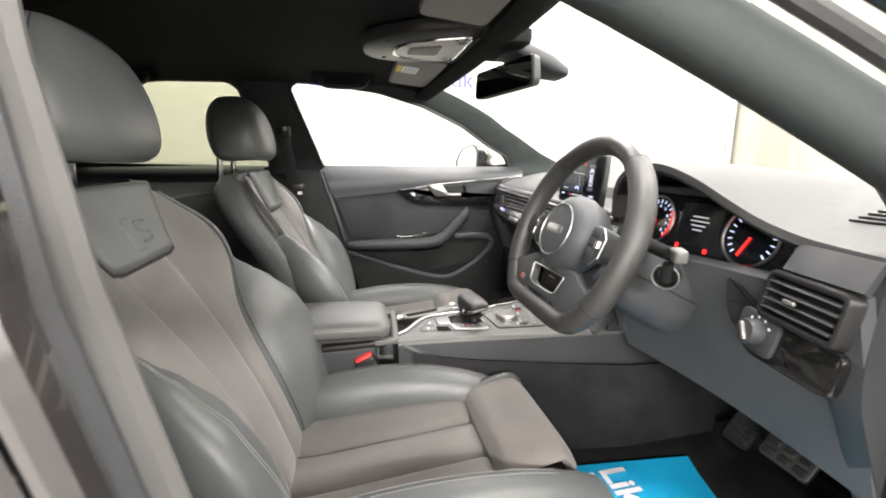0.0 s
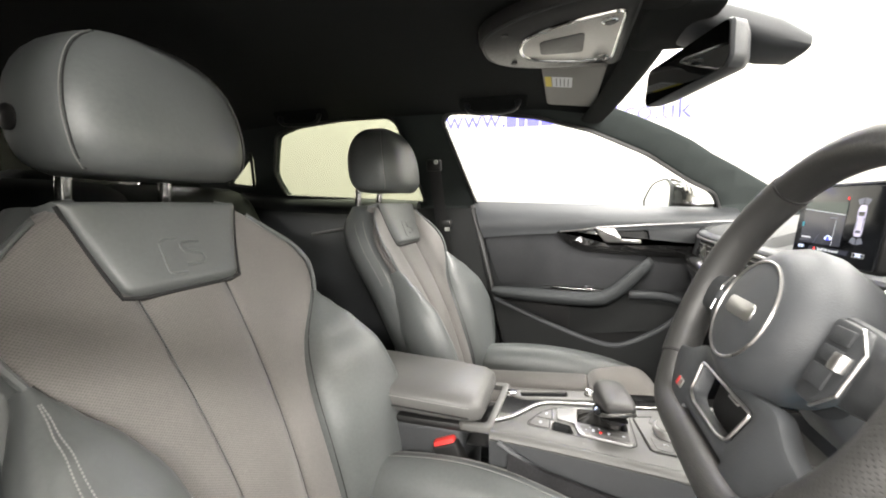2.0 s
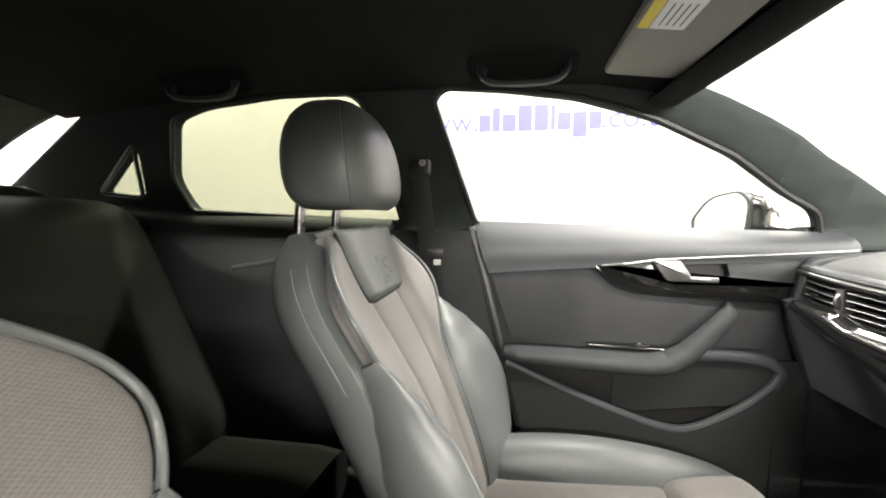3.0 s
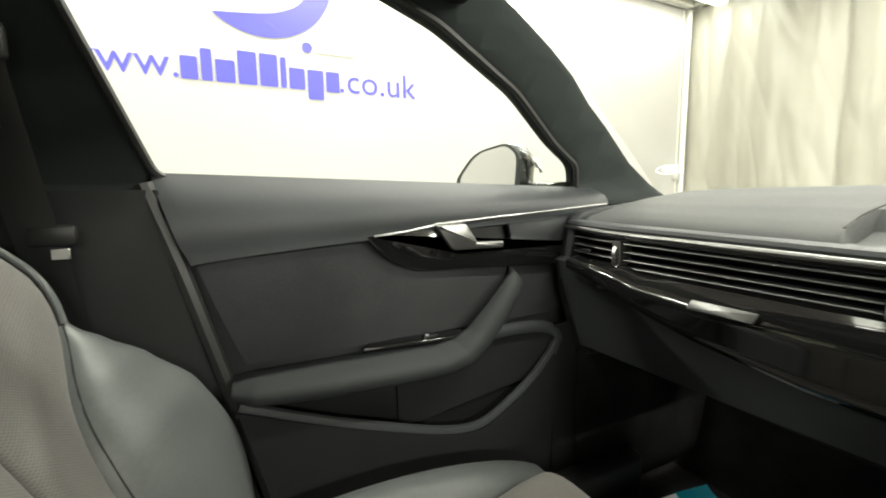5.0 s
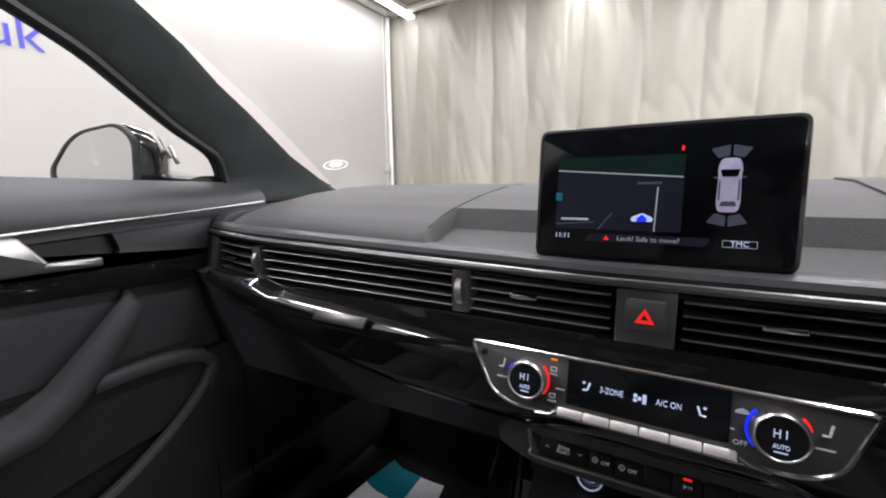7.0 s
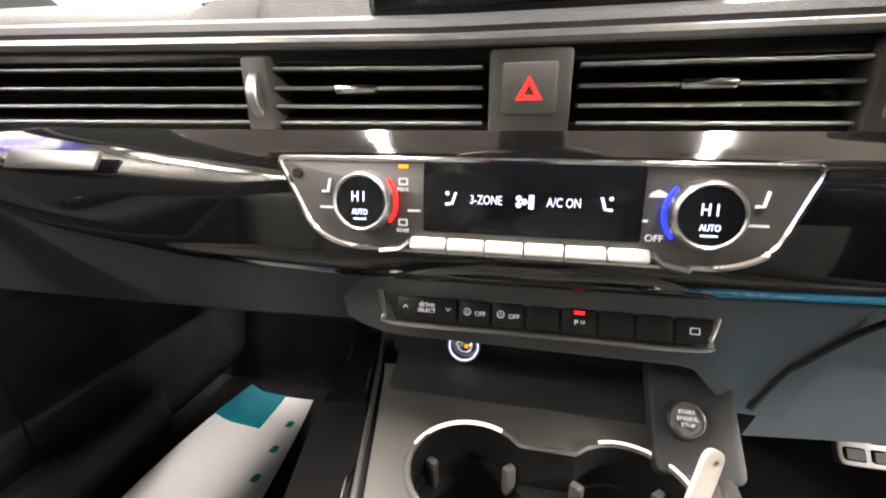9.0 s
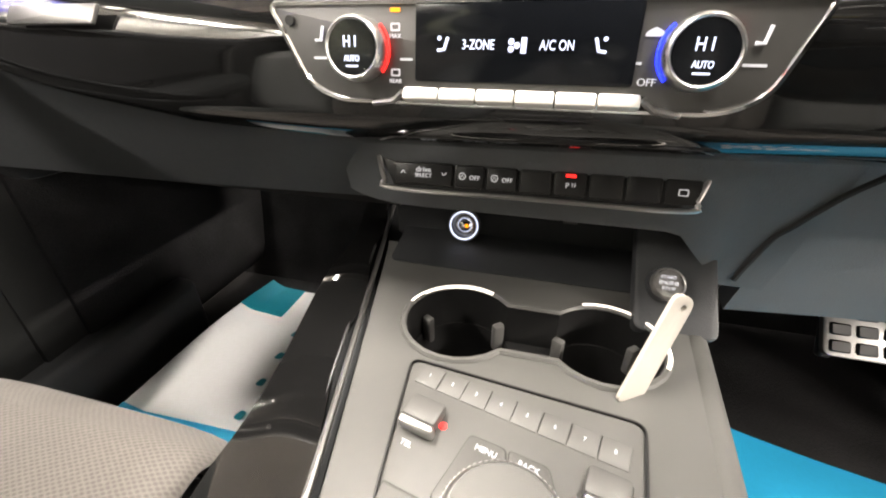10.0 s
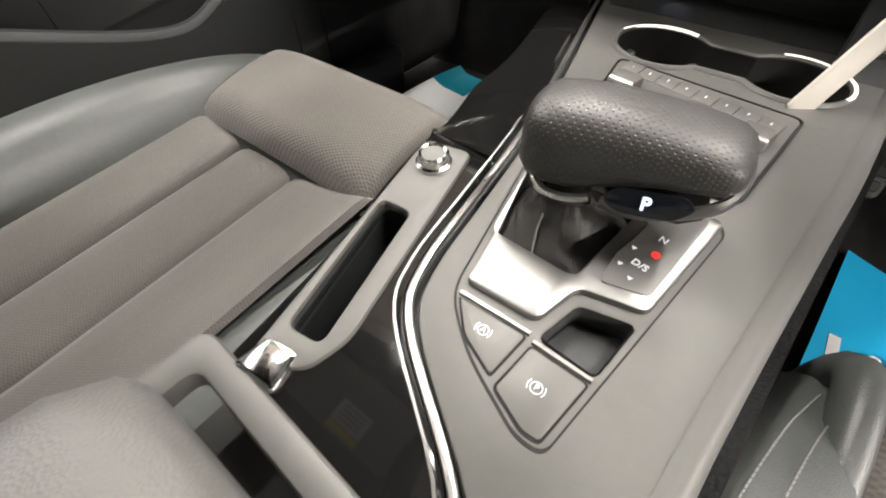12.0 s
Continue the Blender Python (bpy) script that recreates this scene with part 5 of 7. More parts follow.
def climate_panel():
    c = thing("climate_panel", "climate control panel with two dials and a lit display", "control panel")
    f = face_at((0.0, -0.038, 0.798), (1, 0, 0), (0, 0.16, 1))
    outline = rounded([(-0.1555, 0.027), (-0.131, -0.018), (-0.110, -0.027), (0.110, -0.027), (0.131, -0.018), (0.1485, 0.027)], [0.006, 0.02, 0.02, 0.02, 0.02, 0.006], 5)
    part("panel", plate(outline, 0.006, 0.002, f), BUTTON, c, "dark grey panel")
    part("bright_frame", tube([f @ Vector((p.x * 1.005, p.y * 1.02, 0.006)) for p in outline], 0.0018, 0.0018, n=6, closed=True, up=(0, -1, 0)), CHROME, c, "bright frame")
    disp = part("display", plate(rect(0.124, 0.042, 0.002, 3, 0.0035, 0.006), 0.0015, 0.0005, at2(f, 0, 0, 0.006)), SCREEN, c, "black glass display")
    text("display_text", "3-ZONE", 0.0074, LIT_WHITE, disp, at2(f, -0.0205, 0.005, 0.0078), squeeze=0.72)
    text("display_text", "A/C ON", 0.0074, LIT_WHITE, disp, at2(f, 0.0235, 0.005, 0.0078), squeeze=0.72)
    for x, s in ((-0.0415, 1), (0.0465, -1)):
        part("seat_symbol", tube([at2(f, x, 0.006, 0.0079) @ Vector(p) for p in ((-0.003 * s, -0.004, 0), (0.001 * s, -0.0035, 0), (0.003 * s, 0.003, 0))], 0.0009, n=5), LIT_WHITE, disp)
        part("seat_symbol", plate(circle(0.0012, 10), 0.0003, 0, at2(f, x - 0.002 * s, 0.0085, 0.0078)), LIT_WHITE, disp)
    for i in range(3):
        part("fan_symbol", plate(circle(0.0017, 10, 0.0022 * math.cos(2.1 * i), 0.0022 * math.sin(2.1 * i)), 0.0003, 0, at2(f, -0.0005, 0.005, 0.0078)), LIT_WHITE, disp)
    part("fan_bar", plate(rect(0.003, 0.008, 0.0002), 0.0003, 0, at2(f, 0.0055, 0.005, 0.0078)), LIT_WHITE, disp)
    for s in (-1, 1):
        k = part("dial", lathe([(0.0186, 0), (0.0186, 0.008), (0.0178, 0.012), (0.0164, 0.0135), (0.0154, 0.0128), (0.0150, 0.012)], 40, at2(f, s * 0.0945, 0.002, 0.006)), SATIN, c, "ridged silver dial")
        part("dial_face", plate(circle(0.0151, 32), 0.001, 0, at2(f, s * 0.0945, 0.002, 0.0178)), SCREEN, k, "black dial display")
        text("dial_text", "H I", 0.0088, LIT_WHITE, k, at2(f, s * 0.0945 - 0.001, 0.0050, 0.0191), squeeze=0.8)
        text("dial_text", "AUTO", 0.0048, LIT_WHITE, k, at2(f, s * 0.0945, -0.0040, 0.0191), squeeze=0.74)
        part("dial_line", plate(rect(0.008, 0.001, 0.0002), 0.0003, 0, at2(f, s * 0.0945, -0.0080, 0.0189)), LIT_WHITE, k)
        for mat, a0, a1 in ((LIT_RED, -40, 45), (LIT_BLUE, 135, 225)):
            if s < 0 and mat is LIT_BLUE or s > 0 and mat is LIT_RED:
                a0, a1 = (18, 46) if mat is LIT_RED else (a0 + 12, a1 - 55)
            part("glow_arc", tube([at2(f, s * 0.0945, 0.002, 0.0085) @ Vector((0.0194 * math.cos(radians(a)), 0.0194 * math.sin(radians(a)), -0.0008)) for a in np.linspace(a0, a1, 10)], 0.0010, n=6), mat, k, "glowing temperature arc")
        for dx, dy, w in ((0.026, -0.003, 0.011), (-0.031, -0.003, 0.008)):
            part("key_line", plate(rect(w, 0.0014, 0.0003), 0.0004, 0, at2(f, s * 0.0955 + (dx if s > 0 else -dx), dy, 0.006)), LIT_DIM, c)
        part("heat_symbol", tube([at2(f, s * 0.122, 0.011, 0.0068) @ Vector(p) for p in ((-0.003, -0.004, 0), (0.001, -0.004, 0), (0.0025, 0.004, 0))], 0.001, n=5), LIT_DIM, c)
    part("sun_sensor", lathe([(0.0035, 0), (0.003, 0.002)], 14, at2(f, -0.142, 0.018, 0.006)), BLACK, c)
    part("amber_lamp", plate(rect(0.006, 0.0022, 0.0005), 0.0005, 0, at2(f, -0.0715, 0.0235, 0.006)), LIT_AMBER, c)
    text("key_text", "MAX", 0.0035, LIT_DIM, c, at2(f, -0.0715, 0.0095, 0.0064))
    text("key_text", "REAR", 0.0035, LIT_DIM, c, at2(f, -0.0715, -0.0155, 0.0064))
    for y in (0.0145, -0.0105):
        part("key_symbol", plate(rect(0.006, 0.0045, 0.001), 0.0004, 0, at2(f, -0.0715, y, 0.006), holes=[rect(0.004, 0.0025, 0.0005)]), LIT_DIM, c)
    part("key_symbol", plate(rounded([(-0.005, -0.0015), (0.005, -0.0015), (0.004, 0.001), (0, 0.003), (-0.004, 0.001)], 0.001), 0.0004, 0, at2(f, 0.0725, 0.0115, 0.006)), LIT_DIM, c)
    text("key_text", "OFF", 0.0055, LIT_DIM, c, at2(f, 0.0725, -0.0125, 0.0064))
    for i in range(6):
        part("silver_key", box(0.0222, 0.008, 0.0085, 0.0015, 2, at2(f, -0.0545 + 0.0229 * i, -0.0235, 0.007) @ Euler((-0.45, 0, 0)).to_matrix().to_4x4()), ALU, c, "silver rocker key")
    for s in (-1, 1):
        part("key_end", tube([at2(f, 0.003 + s * 0.069, -0.0235, 0.008) @ Vector(p) for p in ((0, 0.002, 0), (s * 0.006, -0.003, -0.001), (s * 0.02, -0.005, -0.003))], 0.004, 0.002, n=8), SATIN, c)


def switch_row():
    r = thing("switch_row", "row of black switches in a bright lower frame", "switch panel")
    f = face_at((0.0135, -0.004, 0.711), (1, 0, 0.012), (0, 0.35, 1))
    part("backing", plate(rounded([(-0.117, 0.012), (-0.104, -0.013), (0.104, -0.013), (0.117, 0.012)], 0.004), 0.006, 0.001, f), BLACK, r)
    part("bright_frame", tube([f @ Vector(p) for p in smooth_path([(-0.1185, 0.011, 0.006), (-0.113, -0.006, 0.007), (-0.105, -0.0135, 0.007), (0, -0.0135, 0.007), (0.105, -0.0135, 0.007), (0.113, -0.006, 0.007), (0.1185, 0.011, 0.006)], 5)], 0.0021, n=8), SATIN, r, "bright U-shaped frame")
    for i in range(8):
        w = 0.046 if i == 0 else 0.0225
        x = -0.08 if i == 0 else -0.0435 + 0.0245 * (i - 1)
        k = part("switch", box(w, 0.017, 0.004, 0.0015, 2, at2(f, x, -0.001, 0.0065)), BLACK, r, "black switch")
        if i == 0:
            text("legend", "drive", 0.006, LIT_DIM, k, at2(f, x, 0.0025, 0.0089))
            text("legend", "SELECT", 0.0042, LIT_DIM, k, at2(f, x, -0.002, 0.0089))
            for s in (-1, 1):
                part("arrow", tube([at2(f, x + s * 0.0165, 0, 0.0088) @ Vector(p) for p in ((-0.0018, 0.001 * s, 0), (0, -0.001 * s, 0), (0.0018, 0.001 * s, 0))], 0.0004, n=4), LIT_DIM, k)
        elif i in (1, 2):
            text("legend", "OFF", 0.0046, LIT_DIM, k, at2(f, x + 0.004, -0.0015, 0.0089))
            part("symbol", tube([at2(f, x - 0.0055, -0.0005, 0.0087) @ Vector(p) for p in ((-0.0012, -0.0013, 0), (0.0, 0.0014, 0), (0.0012, -0.0013, 0))], 0.0003, n=4), LIT_DIM, k)
            part("symbol", plate(circle(0.0027, 16), 0.0003, 0, at2(f, x - 0.0055, -0.0005, 0.0086), holes=[circle(0.0022, 14)]), LIT_DIM, k)
        elif i == 4:
            part("lamp", plate(rect(0.007, 0.0022, 0.0003), 0.0004, 0, at2(f, x, 0.0052, 0.0086)), LIT_RED, k, "lit red lamp")
            text("legend", "P", 0.0052, LIT_DIM, k, at2(f, x - 0.002, -0.002, 0.0089))
            for q in (0.0006, 0.0024):
                part("sound_arc", tube([at2(f, x + q, -0.0012, 0.0087) @ Vector((0.001 * math.cos(a), 0.0016 * math.sin(a), 0)) for a in np.linspace(-1, 1, 5)], 0.0003, n=4), LIT_DIM, k)
        elif i == 7:
            part("symbol", plate(rect(0.0062, 0.0046, 0.001), 0.0003, 0, at2(f, x, -0.001, 0.0086), holes=[rect(0.0050, 0.0034, 0.0005)]), LIT_DIM, k)


def display_screen():
    s = thing("display_screen", "tablet-like black screen showing a dark map", "screen")
    f = face_at((0.0, 0.016, 0.974), (1, 0, 0), (0, 0.10, 1))
    part("case", plate(rect(0.214, 0.128, 0.010, 6), 0.014, 0.004, at2(f, 0, 0, -0.010)), BLACK, s, "black screen case")
    g = part("panel_glass", plate(rect(0.206, 0.120, 0.008, 6), 0.001, 0.0003, at2(f, 0, 0, 0.004)), SCREEN, s, "dark glass")
    z = 0.0052
    part("map_ground", plate(rect(0.109, 0.068, 0.0005, 2, -0.0315, 0.0), 0.0002, 0, at2(f, 0, 0, z)), MAP_DARK, g)
    part("map_field", plate([(-0.086, 0.0345), (0.023, 0.0345), (0.023, 0.015), (-0.086, 0.023)], 0.0002, 0, at2(f, 0, 0, z + 0.0002)), MAP_GREEN, g)
    for a, b, w in (((-0.086, 0.0225), (0.022, 0.0145), 0.0006), ((-0.034, -0.018), (-0.046, -0.034), 0.0005), ((0.003, 0.006), (0.002, -0.034), 0.0006), ((-0.086, -0.030), (-0.05, -0.027), 0.0005)):
        part("map_road", tube([f @ Vector((*a, z + 0.0004)), f @ Vector((*b, z + 0.0004))], w, 0.0002, n=4, up=(0, -1, 0)), LIT_DIM if w < 0.00061 and a[1] > 0 else MAP_ROAD, g)
    part("map_label", plate(rect(0.02, 0.0022, 0.0005, 2, -0.004, 0.0095), 0.0002, 0, at2(f, 0, 0, z + 0.0003)), MAP_ROAD, g)
    part("map_label", plate(rect(0.026, 0.0022, 0.0005, 2, -0.068, -0.0245), 0.0002, 0, at2(f, 0, 0, z + 0.0003)), LIT_DIM, g)
    part("car_arrow", plate(rounded([(-0.009, -0.003), (0.009, -0.003), (0.009, 0.001), (0, 0.005), (-0.009, 0.001)], 0.002), 0.0003, 0, at2(f, -0.0085, -0.0225, z + 0.0002)), LIT_WHITE, g)
    part("car_arrow", plate([(-0.004, -0.003), (0.004, -0.003), (0.004, 0.0), (0, 0.0035), (-0.004, 0.0)], 0.0003, 0, at2(f, -0.0085, -0.0225, z + 0.0004)), LIT_BLUE, g)
    part("lane_mark", plate(rect(0.006, 0.008, 0.001), 0.0003, 0, at2(f, -0.084, -0.003, z + 0.0002)), TEAL, g)
    part("red_mark", plate(rect(0.0022, 0.0044, 0.001), 0.0003, 0, at2(f, 0.0205, 0.0395, z + 0.0002)), LIT_RED, g)
    text("clock", "11:11", 0.0068, LIT_WHITE, g, at2(f, -0.079, -0.041, z))
    part("message_bar", plate(rounded([(-0.058, -0.004), (0.042, -0.004), (0.046, 0.0035), (-0.054, 0.0035)], 0.001), 0.0002, 0, at2(f, 0, -0.0415, z)), MAP_DARK, g)
    text("message", "Look! Safe to move?", 0.0062, LIT_DIM, g, at2(f, -0.003, -0.0418, z + 0.0005))
    part("message_triangle", plate([(-0.0025, -0.002), (0.0025, -0.002), (0, 0.0025)], 0.0003, 0, at2(f, -0.038, -0.0415, z + 0.0003)), LIT_RED, g)
    text("corner_text", "TMC", 0.0062, LIT_WHITE, g, at2(f, 0.066, -0.042, z))
    part("corner_frame", plate(rect(0.024, 0.006, 0.001), 0.0003, 0, at2(f, 0.066, -0.042, z), holes=[rect(0.0232, 0.0052, 0.0008)]), LIT_DIM, g)
    car = part("parking_car", plate(rounded([(-0.0068, -0.0235), (0.0068, -0.0235), (0.0085, -0.017), (0.0080, 0.004), (0.0085, 0.014), (0.0062, 0.0215), (-0.0062, 0.0215), (-0.0085, 0.014), (-0.0080, 0.004), (-0.0085, -0.017)], 0.0032), 0.0004, 0, at2(f, 0.0555, 0.008, z)), LIT_LILAC, g, "pale lilac car seen from above")
    part("parking_window", plate(rounded([(-0.0055, -0.0025), (0.0055, -0.0025), (0.0068, 0.0035), (-0.0068, 0.0035)], 0.001), 0.0003, 0, at2(f, 0.0555, 0.0165, z + 0.0003)), SCREEN, car)
    part("parking_window", plate(rounded([(-0.0060, -0.002), (0.0060, -0.002), (0.0048, 0.002), (-0.0048, 0.002)], 0.0008), 0.0003, 0, at2(f, 0.0555, -0.0085, z + 0.0003)), MAP_ROAD, car)
    for q in (-1, 1):
        part("parking_window", plate(rect(0.0012, 0.017, 0.0005), 0.0003, 0, at2(f, 0.0555 + q * 0.0068, 0.003, z + 0.0003)), MAP_ROAD, car)
        part("parking_mirror", plate(rect(0.003, 0.0016, 0.0005), 0.0003, 0, at2(f, 0.0555 + q * 0.0098, 0.0135, z)), MAP_ROAD, car)
        for y, tall in ((0.0345, 1), (-0.0215, -1)):
            part("parking_zone", plate(rounded([(q * 0.001, -0.003 * tall), (q * 0.009, -0.005 * tall), (q * 0.0145, 0.003 * tall), (q * 0.001, 0.006 * tall)], 0.0012), 0.0003, 0, at2(f, 0.0555, y, z)), MAP_ROAD, g)
    part("stand", box(0.07, 0.03, 0.03, 0.004, 2, Matrix.Translation((0, 0.04, 0.915))), BLACK, s)


# ---- driver's side of the dashboard ----
WC = Vector((0.338, -0.204, 0.893))


def instruments():
    d = thing("instrument_binnacle", "hooded instrument cluster with two lit dials", "instrument cluster")
    crest = line_of(*[(p[0], p[1]) for p in smooth_path([(0.205, 0.905, 0), (0.215, 0.944, 0), (0.24, 0.982, 0), (0.28, 1.008, 0), (0.335, 1.021, 0), (0.39, 1.019, 0), (0.45, 1.000, 0), (0.515, 0.967, 0), (0.56, 0.946, 0), (0.61, 0.932, 0), (0.66, 0.926, 0), (0.715, 0.922, 0)], 6)])

    def hood(u, v):
        x = 0.205 + 0.51 * u
        zt = crest(x)
        y = -0.055 + 0.03 * min(1, max(0, (1.02 - zt) / 0.1)) + 0.38 * v
        zb = dash_z(0.3, 0.33) - 0.004
        return (x, y, max(zt + (zb - zt) * v * v * (0.3 + 0.7 * v), dash_z(x, y) + 0.003 if y > 0.03 else 0))
    part("hood", sheet(hood, 44, 22, 0.012), DASH_TOP, d, "soft grey instrument hood")
    part("hood_lining", sheet(lambda u, v: (lambda p: (p[0], p[1] + 0.004, p[2] - 0.014))(hood(u, v * 0.35)), 24, 6, 0.004), BLACK, d)
    f = face_at((0.40, 0.03, 0.905), (1, 0, 0), (0, 0.25, 1))
    face = [(-0.18, -0.055), (0.165, -0.055), (0.182, -0.03), (0.172, 0.002), (0.12, 0.036), (0.06, 0.055), (-0.18, 0.055)]
    g = part("cluster_glass", plate(rounded(face, 0.012), 0.01, 0.002, f), SCREEN, d, "black instrument face")
    for x in (-0.105, 0.105):
        part("dial_ring", tube([at2(f, x, 0, 0.014) @ Vector((0.047 * math.cos(a), 0.047 * math.sin(a), 0)) for a in np.linspace(0, 2 * math.pi, 33)[:-1]], 0.0025, n=6, closed=True, up=(0, -1, 0)), SATIN, g)
        for i in range(17):
            a = radians(225 - 270 * i / 16)
            part("dial_mark", box(0.007, 0.0016, 0.001, 0, m=at2(f, x + 0.037 * math.cos(a), 0.037 * math.sin(a), 0.011) @ Euler((0, 0, a)).to_matrix().to_4x4()), LIT_WHITE, g)
        for i in range(9 if x < 0 else 0):
            a = radians(225 - 270 * i / 8)
            text("dial_number", str(i), 0.0085, LIT_WHITE, g, at2(f, x + 0.027 * math.cos(a), 0.027 * math.sin(a), 0.0115))
        part("needle", box(0.034, 0.004, 0.002, 0.0005, m=at2(f, x - 0.007, -0.0165, 0.013) @ Euler((0, 0, radians(247))).to_matrix().to_4x4()), LIT_RED, g, "red needle")
    part("red_zone", tube([at2(f, -0.105, 0, 0.012) @ Vector((0.042 * math.cos(a), 0.042 * math.sin(a), 0)) for a in np.linspace(-0.8, 0.5, 9)], 0.003, n=6), LIT_RED, g)
    part("info_panel", plate(rect(0.09, 0.075, 0.003), 0.0004, 0, at2(f, 0, 0.004, 0.0105)), SCREEN, g)
    for i, w in enumerate((0.05, 0.06, 0.045, 0.03)):
        part("info_bar", plate(rect(w * 0.7, 0.0022, 0.0006), 0.0003, 0, at2(f, 0, 0.018 - 0.008 * i, 0.0112)), LIT_DIM, g)
    for x in (-0.035, 0.03):
        part("warning_lamp", plate(rect(0.008, 0.008, 0.002), 0.0004, 0, at2(f, x, -0.04, 0.0112)), LIT_RED, g)
    part("cluster_rim", tube([f @ Vector((p.x * 1.06, p.y * 1.12, 0.016)) for p in rounded(face, 0.02)], 0.008, 0.006, n=8, closed=True, up=(0, -1, 0)), SOFT, d)
    part("bright_line", tube([f @ Vector(p) for p in ((-0.17, -0.058, 0.02), (0, -0.066, 0.022), (0.15, -0.060, 0.022), (0.178, -0.05, 0.022), (0.198, -0.028, 0.02), (0.212, 0.004, 0.016))], 0.003, n=6), CHROME, d)


def driver_dash():
    d = thing("driver_panel", "driver's side lower dashboard with vent and light switch", "dashboard")

    def knee(u, v):
        x = 0.195 + 0.505 * u
        return (x, -0.03 + 0.02 * math.sin(math.pi * u) + 0.10 * v, 0.85 - 0.26 * v + 0.03 * (1 - v) * u)
    part("knee_panel", sheet(knee, 14, 10, 0.02), LOWER_DASH_LIT, d, "lower knee panel, lightened for bounce light")
    part("panel_joint", tube(smooth_path([(0.232, -0.024, 0.752), (0.213, -0.0095, 0.725), (0.203, -0.0005, 0.705), (0.196, 0.005, 0.690), (0.190, 0.0105, 0.677), (0.187, 0.0185, 0.655), (0.186, 0.0255, 0.638), (0.186, 0.0295, 0.628)], 4), 0.0022, n=6), SEAM, d)
    part("under_panel", box(0.55, 0.42, 0.02, 0.01, m=Matrix.Translation((0.44, 0.29, 0.60))), BLACK, d)
    f = face_at((0.655, -0.05, 0.852), (1, -0.25, 0), (0, 0.2, 1)) @ Matrix.Diagonal((0.88, 0.88, 1, 1))
    v = part("vent_frame", plate(rect(0.135, 0.075, 0.015), 0.02, 0.004, f, holes=[rect(0.118, 0.055, 0.008)]), BLACK, d, "black side vent frame")
    part("vent_back", plate(rect(0.12, 0.06, 0.01), 0.002, 0, f), BLACK, v)
    for i in range(4):
        part("vent_slat", box(0.116, 0.004, 0.016, 0.001, 1, at2(f, 0, -0.02 + 0.0133 * i, 0.012)), HARD, v)
        part("slat_edge", box(0.116, 0.0015, 0.0015, 0, m=at2(f, 0, -0.02 + 0.0133 * i, 0.0205)), SATIN, v)
    part("vent_tab", box(0.02, 0.006, 0.006, 0.002, 2, at2(f, -0.01, 0.0, 0.022)), SATIN, v)
    part("gloss_trim", plate(rounded([(-0.17, 0.0), (-0.08, -0.030), (0.078, -0.036), (0.078, -0.098), (-0.070, -0.104), (-0.14, -0.06)], 0.02), 0.010, 0.003, f), GLOSS, d, "piano black panel round the light switch")
    lp = part("light_switch", plate(rounded([(-0.096, -0.032), (-0.016, -0.040), (-0.020, -0.094), (-0.072, -0.094), (-0.096, -0.072)], 0.012), 0.006, 0.002, at2(f, 0, 0, 0.010)), HARD, d, "dark light switch panel")
    part("rotary_knob", lathe([(0.02, 0), (0.02, 0.012), (0.017, 0.016)], 28, at2(f, -0.055, -0.064, 0.016)), HARD, lp)
    part("knob_grip", box(0.006, 0.030, 0.008, 0.003, 2, at2(f, -0.055, -0.064, 0.033) @ Euler((0, 0, 0.6)).to_matrix().to_4x4()), SATIN, lp)
    for i in range(6):
        a = 0.6 + i * 0.55
        part("switch_mark", plate(circle(0.0022, 8), 0.0004, 0, at2(f, -0.055 + 0.026 * math.cos(a), -0.064 + 0.024 * math.sin(a), 0.016)), LIT_DIM, lp)
    part("side_cap", plate(rounded([(-0.02, 0.90), (0.4, 0.935), (0.42, 0.45), (0.1, 0.5), (-0.02, 0.75)], 0.04), 0.04, 0.01, face_at((0.70, 0, 0), (0, -1, 0)) @ Matrix.Diagonal((-1, 1, 1, 1))), SOFT, d, "grey dashboard end cap")
    part("upper_fascia", sheet(lambda u, v: (0.612 + 0.102 * u, -0.020 - 0.022 * v - 0.02 * u, 0.918 - 0.032 * v), 8, 6, 0.008), HARD, d, "soft grey strip above the vent")
    # demister grille on top
    for i in range(6):
        y = 0.075 + 0.013 * i
        part("grille_bar", box(0.058, 0.005, 0.004, 0.001, 1, Matrix.Translation((0.622 + 0.002 * i, y, dash_z(0.62, y) + 0.0045))), BLACK, d)


